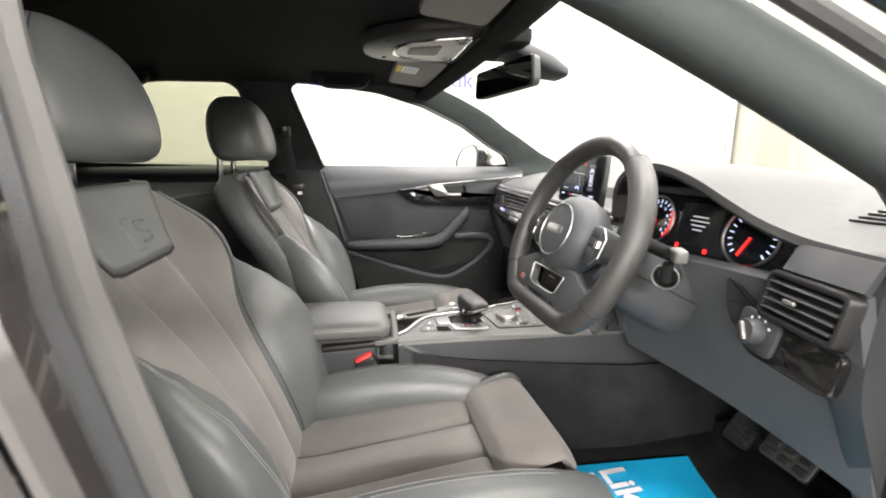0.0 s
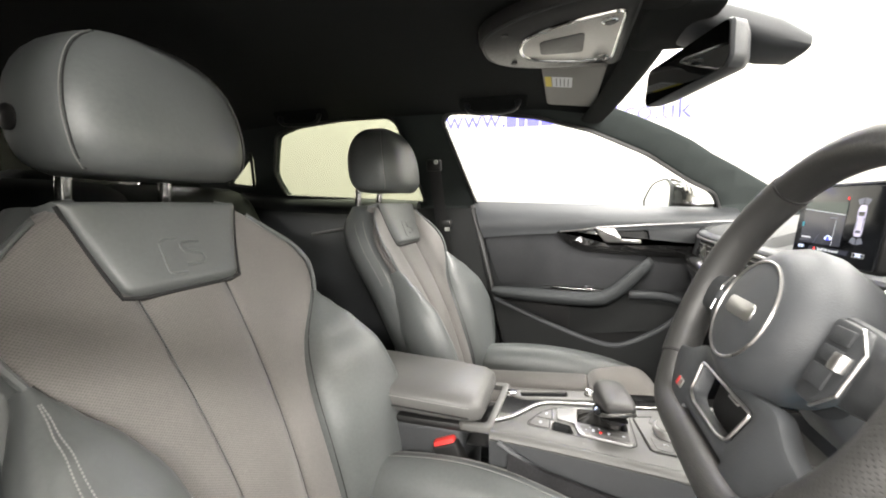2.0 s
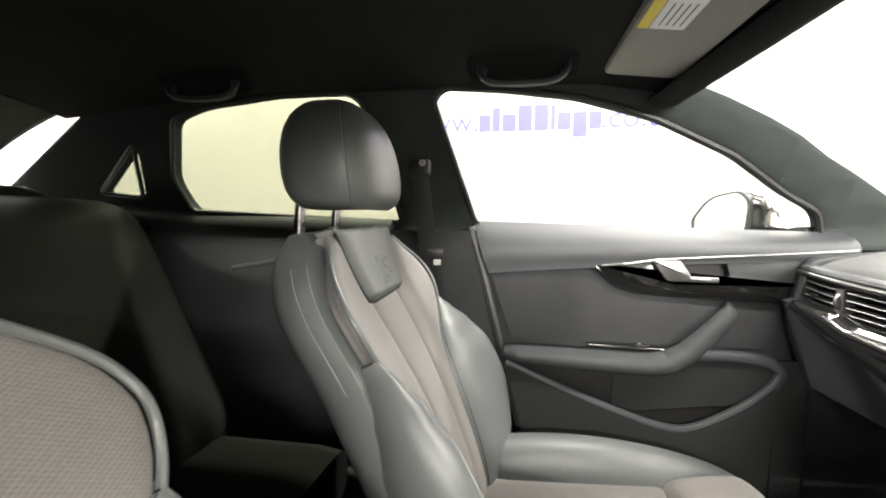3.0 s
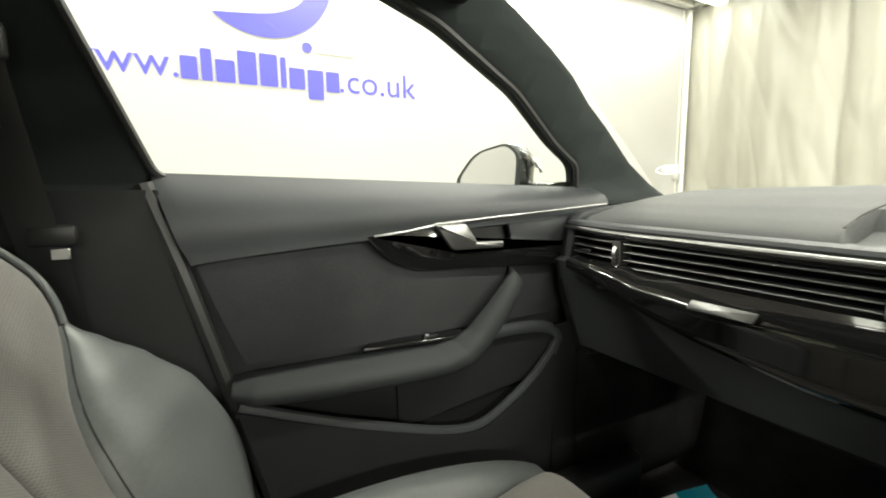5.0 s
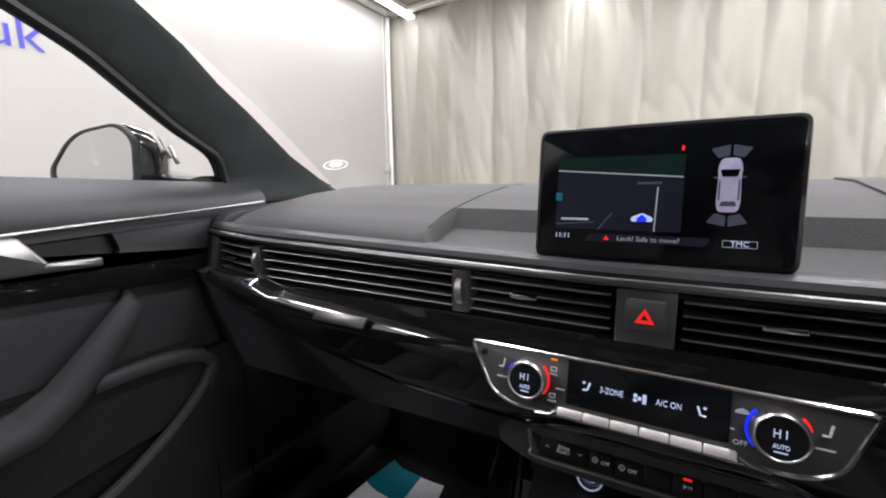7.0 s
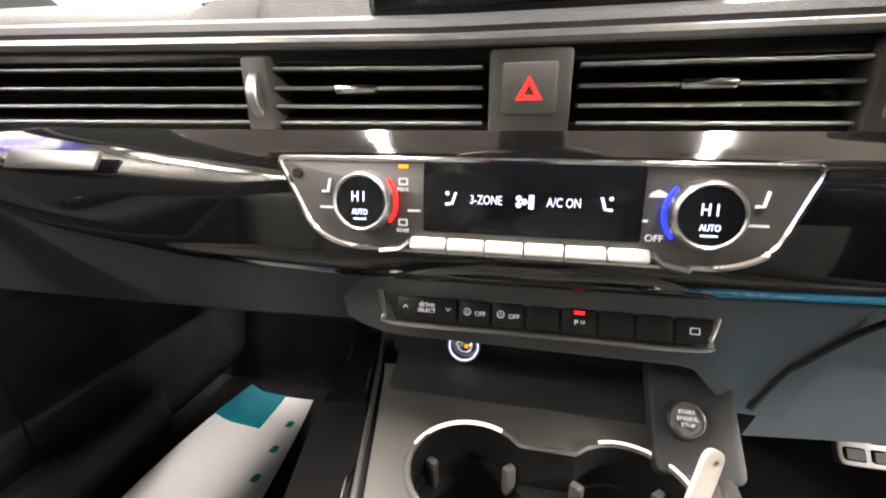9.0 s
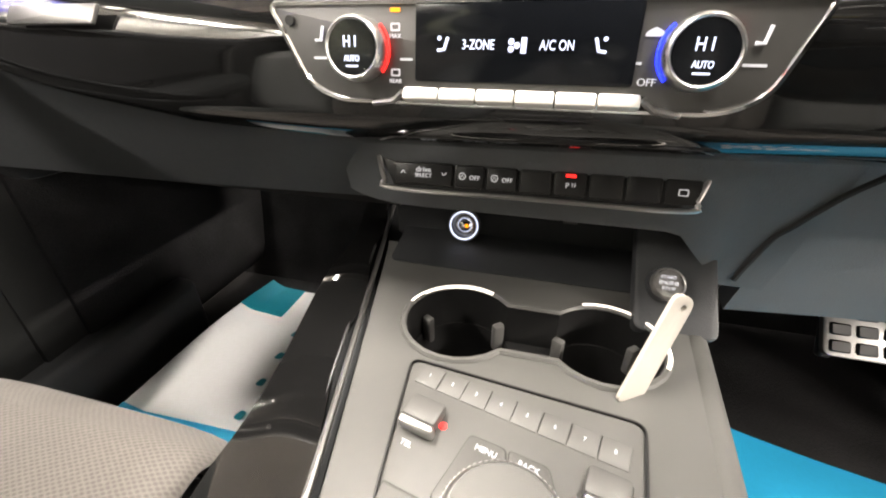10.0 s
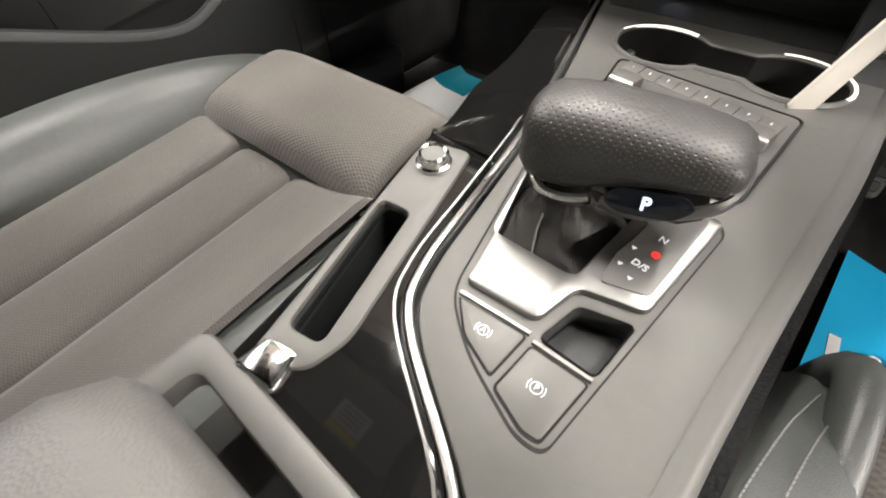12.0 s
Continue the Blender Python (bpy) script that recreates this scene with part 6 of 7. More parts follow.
def steering_wheel():
    w = thing("steering_wheel", "flat-bottomed leather steering wheel with perforated grips", "steering wheel")
    s, c = math.sin(radians(23)), math.cos(radians(23))
    f = face_at(WC, (1, 0, 0), (0, s, c))
    R = 0.176

    def rim_pt(a):
        x, y = R * math.cos(a), R * math.sin(a)
        low = -0.142
        if y < low + 0.02:
            y = low + 0.02 - 0.02 * math.tanh((low + 0.02 - y) / 0.02)
        return f @ Vector((x, y, 0))
    segs = (("rim_top", 52, 128, RIM_LEATHER), ("rim_grip", 128, 212, PERFORATED), ("rim_bottom", 212, 328, RIM_LEATHER), ("rim_grip", 328, 412, PERFORATED))
    for nm, a0, a1, mat in segs:
        n = 26
        fat = 0.0178 if nm != "rim_grip" else 0.0192
        part(nm, tube([rim_pt(radians(a0 + (a1 - a0) * i / n)) for i in range(n + 1)], fat, fat * 1.1, n=16, up=f.to_3x3() @ Vector((0, 0, 1))), mat, w, "leather rim section")
    for a in (52, 128, 212, 328):
        part("rim_joint", tube([rim_pt(radians(a - 0.4)), rim_pt(radians(a + 0.4))], 0.0193, 0.0211, n=16, up=f.to_3x3() @ Vector((0, 0, 1))), SEAM, w)
    hub = part("airbag_cover", lathe([(0.045, -0.06), (0.064, -0.04), (0.073, -0.012), (0.0725, 0.004), (0.066, 0.017), (0.056, 0.0255), (0.0495, 0.0285), (0.046, 0.0292), (0.03, 0.031), (0.0, 0.032)], 48, at2(f, 0.002, 0.004, 0)), SOFT, w, "round soft airbag cover")
    part("badge_ring", tube([f @ Vector((0.002 + 0.0485 * math.cos(a), 0.004 + 0.0485 * math.sin(a), 0.0292)) for a in np.linspace(0, 2 * math.pi, 61)[:-1]], 0.0015, n=6, closed=True, up=(0, -1, 0)), SATIN, hub, "thin bright ring")
    part("badge", plate(rect(0.054, 0.017, 0.008), 0.0016, 0.0006, at2(f, 0.002, 0.004, 0.0312)), SATIN, hub, "bright oblong badge")
    for sd in (-1, 1):
        part("spoke", loft([[f @ Vector((sd * x, y + u, z + q)) for u, q in ring_of((0, 0), hh, 0.010, 3, 16)] for x, y, z, hh in ((0.05, 0.0, -0.012, 0.036), (0.1, 0.002, -0.008, 0.03), (0.14, 0.002, -0.004, 0.024), (0.176, 0.0, -0.002, 0.022))]), HARD, w, "dark spoke")
        shape = [(sd * 0.078, 0.031), (sd * 0.108, 0.029), (sd * 0.122, 0.014), (sd * 0.120, -0.018), (sd * 0.104, -0.034), (sd * 0.080, -0.033)]
        pod = part("button_pod", plate(rounded(shape, 0.006), 0.008, 0.003, at2(f, 0, 0, -0.001)), HARD, w, "dark spoke buttons with a slim bright edge")
        part("pod_edge", tube([f @ Vector((p[0], p[1], 0.0065)) for p in (shape[1:5] if sd > 0 else shape[1:4])], 0.0011, n=6, up=(0, -1, 0)), SATIN, pod)
        for y, h in ((0.019, 0.012), (0.004, 0.012), (-0.013, 0.016)):
            part("button", box(0.022, h, 0.003, 0.0014, 2, at2(f, sd * 0.096, y, 0.0075)), HARD, pod)
        part("scroll_wheel", lathe([(0.006, -0.006), (0.0065, 0), (0.006, 0.006)], 18, at2(f, sd * 0.110, 0.002, 0.008) @ Euler((math.pi / 2, 0, 0)).to_matrix().to_4x4()), SATIN if sd > 0 else HARD, pod)
        part("shift_paddle", plate(rounded([(sd * 0.09, 0.05), (sd * 0.15, 0.045), (sd * 0.15, -0.03), (sd * 0.1, -0.02)], 0.012), 0.004, 0.001, at2(f, 0, 0, -0.03)), HARD, w)
    window = rounded([(-0.060, -0.070), (0.060, -0.070), (0.050, -0.103), (0.034, -0.1075), (-0.034, -0.1075), (-0.050, -0.103)], 0.005)
    gap = rounded([(-0.056, -0.1215), (0.056, -0.1215), (0.050, -0.1285), (-0.050, -0.1285)], 0.003)
    low = part("lower_spoke", plate(rounded([(-0.158, -0.080), (-0.112, -0.070), (-0.078, -0.052), (-0.045, -0.056), (0.045, -0.056), (0.078, -0.052), (0.112, -0.070), (0.158, -0.080), (0.122, -0.134), (0.09, -0.143), (-0.09, -0.143), (-0.122, -0.134)], 0.01), 0.016, 0.005, at2(f, 0, 0, -0.008), holes=[window, gap]), SOFT, w, "dark lower spoke with a framed opening")
    part("opening_frame", tube([f @ Vector((p.x, p.y, 0.0085)) for p in window], 0.0016, n=6, closed=True, up=(0, -1, 0)), SATIN, low, "satin frame")
    part("opening_back", plate([p * 1.05 for p in window], 0.003, 0, at2(f, 0, 0, -0.02)), BLACK, low)
    part("opening_bar", box(0.022, 0.003, 0.003, 0.001, 1, at2(f, -0.012, -0.083, -0.012)), SATIN, low)
    part("rim_badge", box(0.016, 0.011, 0.002, 0.001, 1, at2(f, -0.083, -0.108, 0.009)), SATIN, w)
    part("rim_badge_mark", box(0.006, 0.010, 0.0022, 0.0, 1, at2(f, -0.088, -0.108, 0.0092)), RED, w)
    # column behind it
    col = thing("steering_column", "dark grey steering column shroud with stalks", "steering column")
    part("shroud", loft([[f @ Vector((u, y0 + q, z)) for u, q in ring_of((0, 0), a, b, 3.2, 26)] for y0, z, a, b in ((-0.005, -0.055, 0.055, 0.05), (-0.012, -0.08, 0.07, 0.062), (-0.02, -0.15, 0.085, 0.075), (-0.03, -0.24, 0.095, 0.08))]), SOFT, col)
    part("stalk", tube([f @ Vector(p) for p in ((-0.05, 0.01, -0.075), (-0.11, 0.034, -0.07), (-0.155, 0.048, -0.06))], 0.008, 0.006, n=10), HARD, col, "black control stalk")
    part("stalk_tip", tube([f @ Vector(p) for p in ((-0.15, 0.047, -0.061), (-0.180, 0.056, -0.055))], 0.010, 0.008, n=12), GREY, col)
    part("stalk", tube([(0.42, -0.09, 0.882), (0.48, -0.115, 0.888), (0.535, -0.142, 0.896)], 0.009, 0.011, n=12), LINER, col, "black control stalk")
    part("stalk_tip", box(0.030, 0.018, 0.020, 0.005, 3, Matrix.Translation((0.546, -0.148, 0.899)) @ Euler((0, 0, -0.45)).to_matrix().to_4x4()), GREY, col, "grey ribbed end of the stalk")
    for i in range(4):
        part("stalk_rib", box(0.002, 0.0185, 0.013, 0.0006, 1, Matrix.Translation((0.526 + 0.005 * i, -0.139 - 0.0024 * i, 0.899)) @ Euler((0, 0, -0.45)).to_matrix().to_4x4()), BLACK, col)
    kf = face_at((0.508, -0.132, 0.857), (0.8, 0.6, 0), (0.1, 0, 1))
    lk = part("column_socket", lathe([(0.0195, -0.012), (0.0195, 0.002), (0.0185, 0.0045), (0.0165, 0.004), (0.015, 0.001), (0.0145, -0.010), (0.001, -0.011)], 30, kf), BLACK, col, "round dark recess in the column")
    part("socket_ring", tube([kf @ Vector((0.0185 * math.cos(a), 0.0185 * math.sin(a), 0.004)) for a in np.linspace(0, 2 * math.pi, 33)[:-1]], 0.0016, n=6, closed=True, up=(0, -1, 0)), BUTTON, lk)
    part("lever", tube([kf @ Vector(p) for p in ((0.0, -0.008, -0.004), (0.002, 0.008, 0.006), (0.004, 0.024, 0.008))], 0.008, 0.007, n=12), LINER, lk, "short black lever")
    part("shroud_joint", tube([f @ Vector(p) for p in ((0.07, -0.02, -0.07), (0.088, -0.022, -0.15), (0.097, -0.03, -0.235))], 0.0014, n=5), SEAM, col)



# ---- centre console ----
LINE = [(-0.165, 0.17), (-0.137, 0.06), (-0.105, -0.07), (-0.066, -0.232), (-0.050, -0.33), (-0.040, -0.395), (-0.022, -0.43), (0.038, -0.474), (0.062, -0.505)]
RIGHT = [(0.158, 0.06), (0.150, 0.0), (0.135, -0.154), (0.122, -0.25), (0.103, -0.40), (0.095, -0.505)]
LEFT = [(-0.235, 0.33), (-0.205, 0.19), (-0.172, 0.03), (-0.135, -0.2), (-0.116, -0.3), (-0.090, -0.42), (-0.078, -0.505)]
CT = 0.603
SLOT = [(-0.093, -0.374), (-0.071, -0.372), (-0.047, -0.465), (-0.068, -0.468)]
GATE = [(-0.036, -0.274), (-0.021, -0.355), (0.030, -0.357), (0.041, -0.274)]
COINS = [(0.040, -0.370), (0.067, -0.364), (0.062, -0.400), (0.033, -0.398)]
CUPS = [(-0.027, -0.052, 0.0445), (0.083, -0.052, 0.0425)]



def cup_outline(grow=0.0, n=20):
    """Two round wells joined by a waist, as one outline."""
    (xa, ya, ra), (xb, yb, rb) = CUPS
    h = 0.027 + grow
    a, b = math.asin(h / (ra + grow)), math.asin(h / (rb + grow))
    one = [Vector((xa + (ra + grow) * math.cos(q), ya + (ra + grow) * math.sin(q))) for q in np.linspace(a, 2 * math.pi - a, n)]
    two = [Vector((xb + (rb + grow) * math.cos(q), yb + (rb + grow) * math.sin(q))) for q in np.linspace(math.pi + b, 3 * math.pi - b, n)]
    return one + two


def console():
    c = thing("centre_console", "grey centre console with piano black side trim and cup holders", "console")
    body = [Vector((x, y)) for x, y in LEFT] + [Vector((x + 0.012, y)) for x, y in reversed(RIGHT)] + [Vector((0.19, 0.33))]
    part("body", plate(body, CT - 0.225, 0.004, Matrix.Translation((0, 0, 0.22)), holes=[rounded(SLOT, 0.006), rounded(GATE, 0.006), rounded(COINS, 0.004)] + [cup_outline(0.001)]), HARD, c, "dark console side walls")
    line = smooth_path([(x, y, 0) for x, y in LINE], 5)
    right = smooth_path([(x, y, 0) for x, y in RIGHT], 4)
    cups = CUPS
    top = [(p.x + 0.006, p.y) for p in line if p.y < 0.061] + [(p.x, p.y) for p in reversed(right)]
    gate = rounded([(-0.043, -0.268), (-0.020, -0.360), (-0.014, -0.393), (0.028, -0.392), (0.035, -0.363), (0.069, -0.356), (0.083, -0.268)], [0.008, 0.02, 0.004, 0.006, 0.006, 0.006, 0.008], 5)
    part("top_plate", plate(top, 0.008, 0.003, Matrix.Translation((0, 0, CT - 0.004)), holes=[cup_outline(), rounded(GATE, 0.006), rounded(COINS, 0.004)]), GREY, c, "matt grey console top")
    part("side_lip", tube(smooth_path([(0.110, -0.49, 0.596), (0.119, -0.44, 0.574), (0.125, -0.39, 0.557), (0.142, -0.293, 0.541), (0.161, -0.135, 0.521), (0.175, 0.0, 0.508)], 5), 0.006, 0.005, n=8), SOFT, c, "moulded lip along the tunnel side")
    part("tunnel_side", sheet(lambda u, v: (0.114 + 0.078 * min(1, 1.5 * u) + 0.012 * math.sin(math.pi * v), -0.47 + 0.80 * u, (0.585 - 0.08 * u ** 0.6) * (1 - v) + 0.24 * v), 12, 6, 0.008), CARPET, c, "dark lower tunnel trim")
    part("right_roll", tube([(p.x + 0.003, p.y, CT - 0.004) for p in right], 0.010, 0.009, n=10), GREY, c)
    glossy = [(-0.1185, -0.288)] + [(x, y) for x, y in LEFT if y < -0.29] + [(p.x - 0.003, p.y) for p in reversed(line) if p.y < -0.286]
    part("gloss_trim", plate(glossy, 0.010, 0.004, Matrix.Translation((0, 0, CT - 0.006)), holes=[rounded(SLOT, 0.006)]), GLOSS, c, "piano black trim strip", 12)
    edge_l, edge_r = curve_of(*[(y, x) for x, y in reversed(LEFT)]), curve_of(*[(y, x) for x, y in reversed(LINE)] + [(0.33, -0.20)])
    part("gloss_crown", sheet(lambda u, v: (lambda y: (edge_l(y) + 0.003 + (edge_r(y) - edge_l(y) - 0.008) * u, y, CT + 0.0045 - 0.0016 * (1 - u) * min(1, v / 0.06) + 0.0010 * math.sin(math.pi * u) * min(1, v / 0.08)))(-0.295 + 0.61 * v), 12, 40, 0.004), GLOSS, c, "domed piano black trim")
    part("bright_line", tube([(p.x, p.y, CT + 0.004) for p in line], 0.0024, 0.003, n=8), SATIN, c, "bright metal line")
    part("bright_line", tube([(p.x - 0.008, p.y - 0.002, CT + 0.003) for p in line], 0.0014, 0.0018, n=6), BRUSHED, c)
    well = cup_outline(-0.0006)
    part("cup_wall", loft([[Vector((p.x, p.y, z)) for p in well] for z in (CT + 0.003, CT - 0.034)], cap=False), BLACK, c, "black wall of the joined cup wells")
    part("cup_rim", tube([Vector((p.x, p.y, CT + 0.0045)) for p in cup_outline(0.001)], 0.0028, 0.0024, n=6, closed=True), GREY, c)
    part("cup_shelf", plate(well, 0.002, 0, Matrix.Translation((0, 0, CT - 0.036)), holes=[circle(r - 0.003, 30, x, y) for x, y, r in CUPS]), BLACK, c)
    for x, y, r in cups:
        cup = part("cup_holder", lathe([(r - 0.002, -0.033), (r - 0.003, -0.036), (r - 0.004, -0.09), (0.002, -0.092)], 36, Matrix.Translation((x, y, CT)), cap=False), BLACK, c, "round black cup holder")
        part("rim_arc", tube([(x + (r + 0.001) * math.cos(a), y + (r - 0.001) * math.sin(a), CT + 0.0055) for a in np.linspace(radians(62), radians(165), 18)] if x < 0 else
                             [(x + (r + 0.001) * math.cos(a), y + (r + 0.001) * math.sin(a), CT + 0.006) for a in np.linspace(radians(110), radians(-25), 22)], 0.0016, 0.0016, n=8), LIT_RIM, cup, "softly lit rim")
        for a in (40, 150, 265):
            part("spring_tab", box(0.010, 0.007, 0.026, 0.002, 2, Matrix.Translation((x + (r - 0.007) * math.cos(radians(a)), y + (r - 0.007) * math.sin(radians(a)), CT - 0.028)) @ Euler((0, 0, radians(a))).to_matrix().to_4x4()), BUTTON, cup)
    # raised rim between cups and tray, and the tray with its back wall
    part("tray", plate(rounded([(-0.115, 0.02), (0.15, 0.02), (0.155, 0.11), (-0.125, 0.11)], 0.01), 0.004, 0, Matrix.Translation((0, 0, CT + 0.001))), HARD, c, "dark open tray")
    part("tray_back", box(0.30, 0.02, 0.11, 0.004, m=Matrix.Translation((0.015, 0.105, 0.65))), HARD, c)
    part("tray_side", box(0.012, 0.1, 0.03, 0.005, m=Matrix.Translation((0.163, 0.065, 0.618))), HARD, c)
    part("usb_port", box(0.014, 0.003, 0.006, 0.001, m=Matrix.Translation((0.055, 0.094, 0.635))), BUTTON, c)
    part("usb_mark", plate(rect(0.012, 0.003, 0.001), 0.0004, 0, face_at((0.052, 0.0945, 0.645))), LIT_DIM, c)
    sf = face_at((-0.052, 0.083, 0.624), (1, 0, 0), (0, 0.3, 1))
    sk = part("power_socket", lathe([(0.0165, 0), (0.0175, 0.006), (0.0155, 0.009), (0.0145, 0.008), (0.0135, 0.0)], 30, sf), SATIN, c, "chrome 12 V socket")
    part("socket_light", tube([sf @ Vector((0.0146 * math.cos(a), 0.0146 * math.sin(a), 0.0085)) for a in np.linspace(0, 6.28, 25)[:-1]], 0.001, n=5, closed=True, up=(0, -1, 0)), LIT_WHITE, sk)
    part("socket_core", lathe([(0.0105, 0.002), (0.008, 0.006), (0.003, 0.008)], 20, sf), CHROME, sk)
    part("socket_spot", plate(circle(0.002, 10, 0.003, 0.0), 0.0004, 0, at2(sf, 0, 0, 0.0082)), LIT_AMBER, sk)
    bf = face_at((0.128, 0.0, 0.632), (1, 0, 0), (0, 0.75, 0.65))
    part("start_panel", plate(rect(0.062, 0.110, 0.010), 0.012, 0.004, at2(bf, 0.008, 0.016, -0.013)), HARD, c)
    part("start_base", lathe([(0.0155, -0.004), (0.0150, 0.0), (0.014, 0.003)], 30, bf), HARD, c)
    sb = part("start_button", lathe([(0.0128, 0), (0.0128, 0.005), (0.0115, 0.007), (0.0110, 0.0055)], 32, at2(bf, 0, 0, 0.002)), SATIN, c, "round start button with a silver ring")
    part("start_face", plate(circle(0.0110, 28), 0.001, 0, at2(bf, 0, 0, 0.0065)), BUTTON, sb)
    for i, wd in enumerate(("START", "ENGINE", "STOP")):
        text("start_text", wd, 0.0040, LIT_DIM, sb, at2(bf, 0, 0.0044 - 0.0046 * i, 0.0079))
    # control island
    isl = rounded([(-0.050, -0.103), (0.102, -0.120), (0.086, -0.245), (-0.020, -0.258), (-0.038, -0.20)], 0.008)
    ip = part("control_plate", plate(isl, 0.003, 0.001, Matrix.Translation((0, 0, CT + 0.0035)), holes=[[p.lerp(Vector((0.025, -0.18)), 0.012) for p in isl]]), BLACK, c, "thin dark joint round the controls")
    part("control_deck", plate([p.lerp(Vector((0.025, -0.18)), 0.03) for p in isl], 0.003, 0.001, Matrix.Translation((0, 0, CT + 0.0035))), GREY, ip)
    a, b = Vector((-0.040, -0.116)), Vector((0.090, -0.147))
    up = Vector((0.235, 0.97)).normalized()
    for i in range(8):
        q = a.lerp(b, (i + 0.5) / 8)
        k = part("preset_key", box(0.0163, 0.0155, 0.005, 0.0008, 2, Matrix.Translation((q.x, q.y, CT + 0.0056)) @ Euler((0.12, 0, -0.235)).to_matrix().to_4x4()), GREY, ip, "grey preset key")
        text("key_number", str(i + 1), 0.0036, LIT_DIM, k, Matrix.Translation((q.x, q.y, CT + 0.0085)) @ Euler((0.12, 0, -0.235)).to_matrix().to_4x4())
    kn = part("rotary_control", lathe([(0.031, 0.0), (0.031, 0.004), (0.0295, 0.007), (0.0295, 0.016), (0.028, 0.0185), (0.026, 0.0195)], 48, Matrix.Translation((0.027, -0.201, CT + 0.0015))), SATIN, ip, "large silver rotary control")
    part("rotary_top", lathe([(0.0262, 0.0), (0.0258, 0.002), (0.02, 0.0022), (0.001, 0.002)], 40, Matrix.Translation((0.027, -0.201, CT + 0.0200))), GREY, kn)
    for i in range(60):
        q = 2 * math.pi * i / 60
        part("knurl", box(0.0012, 0.0016, 0.0085, 0, m=Matrix.Translation((0.027 + 0.0296 * math.cos(q), -0.201 + 0.0296 * math.sin(q), CT + 0.0130)) @ Euler((0, 0, q)).to_matrix().to_4x4()), SATIN, kn)
    part("rotary_well", lathe([(0.0335, 0.0), (0.0335, 0.002), (0.0318, 0.003)], 40, Matrix.Translation((0.027, -0.201, CT + 0.005))), BUTTON, ip)
    for x, y, rz in ((-0.028, -0.155, -0.235), (0.074, -0.176, -0.235)):
        t = part("toggle_key", box(0.022, 0.006, 0.011, 0.002, 3, Matrix.Translation((x, y - 0.004, CT + 0.011)) @ Euler((0.25, 0, rz)).to_matrix().to_4x4()), SATIN, ip, "silver toggle key")
        part("toggle_back", box(0.0225, 0.017, 0.010, 0.003, 2, Matrix.Translation((x + 0.0015, y + 0.0065, CT + 0.0105)) @ Euler((0, 0, rz)).to_matrix().to_4x4()), BUTTON, t)
    text("toggle_text", "RADIO", 0.0052, LIT_DIM, ip, Matrix.Translation((0.080, -0.164, CT + 0.0068)) @ Euler((0, 0, -0.235)).to_matrix().to_4x4())
    text("toggle_text", "MEDIA", 0.0052, LIT_DIM, ip, Matrix.Translation((0.071, -0.187, CT + 0.0068)) @ Euler((0, 0, -0.235)).to_matrix().to_4x4())
    for wd, x, y in (("NAV/MAP", -0.0255, -0.1425), ("TEL", -0.0315, -0.168), ("MENU", 0.0130, -0.1625), ("BACK", 0.0365, -0.1660)):
        text("key_text", wd, 0.0046, LIT_DIM, ip, Matrix.Translation((x, y, CT + (0.0068 if x < 0 else 0.0082))) @ Euler((0, 0, -0.235)).to_matrix().to_4x4())
    part("red_lamp", plate(circle(0.0025, 10), 0.0005, 0, Matrix.Translation((-0.014, -0.152, CT + 0.0066))), LIT_RED, ip)
    for pts in ([(-0.036, -0.191), (-0.006, -0.198), (-0.004, -0.214), (0.003, -0.224), (-0.006, -0.231), (-0.027, -0.224), (-0.036, -0.213)], [(0.057, -0.206), (0.084, -0.212), (0.086, -0.218), (0.080, -0.235), (0.045, -0.238), (0.053, -0.222)],
                [(0.003, -0.154), (0.0235, -0.158), (0.0245, -0.172), (0.008, -0.179), (-0.003, -0.197), (-0.010, -0.193)], [(0.0255, -0.158), (0.047, -0.163), (0.059, -0.203), (0.052, -0.196), (0.040, -0.177), (0.0265, -0.172)]):
        mid = Vector((sum(p[0] for p in pts) / len(pts), sum(p[1] for p in pts) / len(pts)))
        out = rounded(pts, 0.003)
        k = part("menu_key", plate(out, 0.0016, 0.0005, Matrix.Translation((0, 0, CT + 0.0062))), GREY, ip, "grey menu key")
        part("key_gap", plate([p + (p - mid).normalized() * 0.0008 for p in out], 0.0008, 0, Matrix.Translation((0, 0, CT + 0.0061))), SEAM, k)
    for x, y, s in ((-0.017, -0.208, 1), (0.066, -0.219, -1)):
        part("bracket_symbol", tube([(x - 0.0018 * s, y + 0.0034, CT + 0.0082), (x + 0.0006 * s, y + 0.0032, CT + 0.0082), (x + 0.0006 * s, y - 0.0030, CT + 0.0082), (x - 0.0014 * s, y - 0.0034, CT + 0.0082)], 0.0004, n=4), LIT_DIM, ip)
    # gear lever surround, gaiter and lever
    isle = rounded([(-0.046, -0.262), (-0.017, -0.403), (0.009, -0.426), (0.047, -0.4445), (0.060, -0.444), (0.086, -0.274), (0.076, -0.262)], [0.01, 0.014, 0.03, 0.01, 0.008, 0.008, 0.008], 6)
    part("gear_joint", plate(isle, 0.0008, 0, Matrix.Translation((0, 0, CT + 0.0035)), holes=[[p.lerp(Vector((0.028, -0.35)), 0.02) for p in isle]]), SEAM, c, "thin dark joint round the selector")
    ring = part("gear_surround", plate(gate, 0.006, 0.002, Matrix.Translation((0, 0, CT + 0.002)), holes=[rounded(GATE, 0.006)]), BRUSHED, c, "satin metal gear surround")
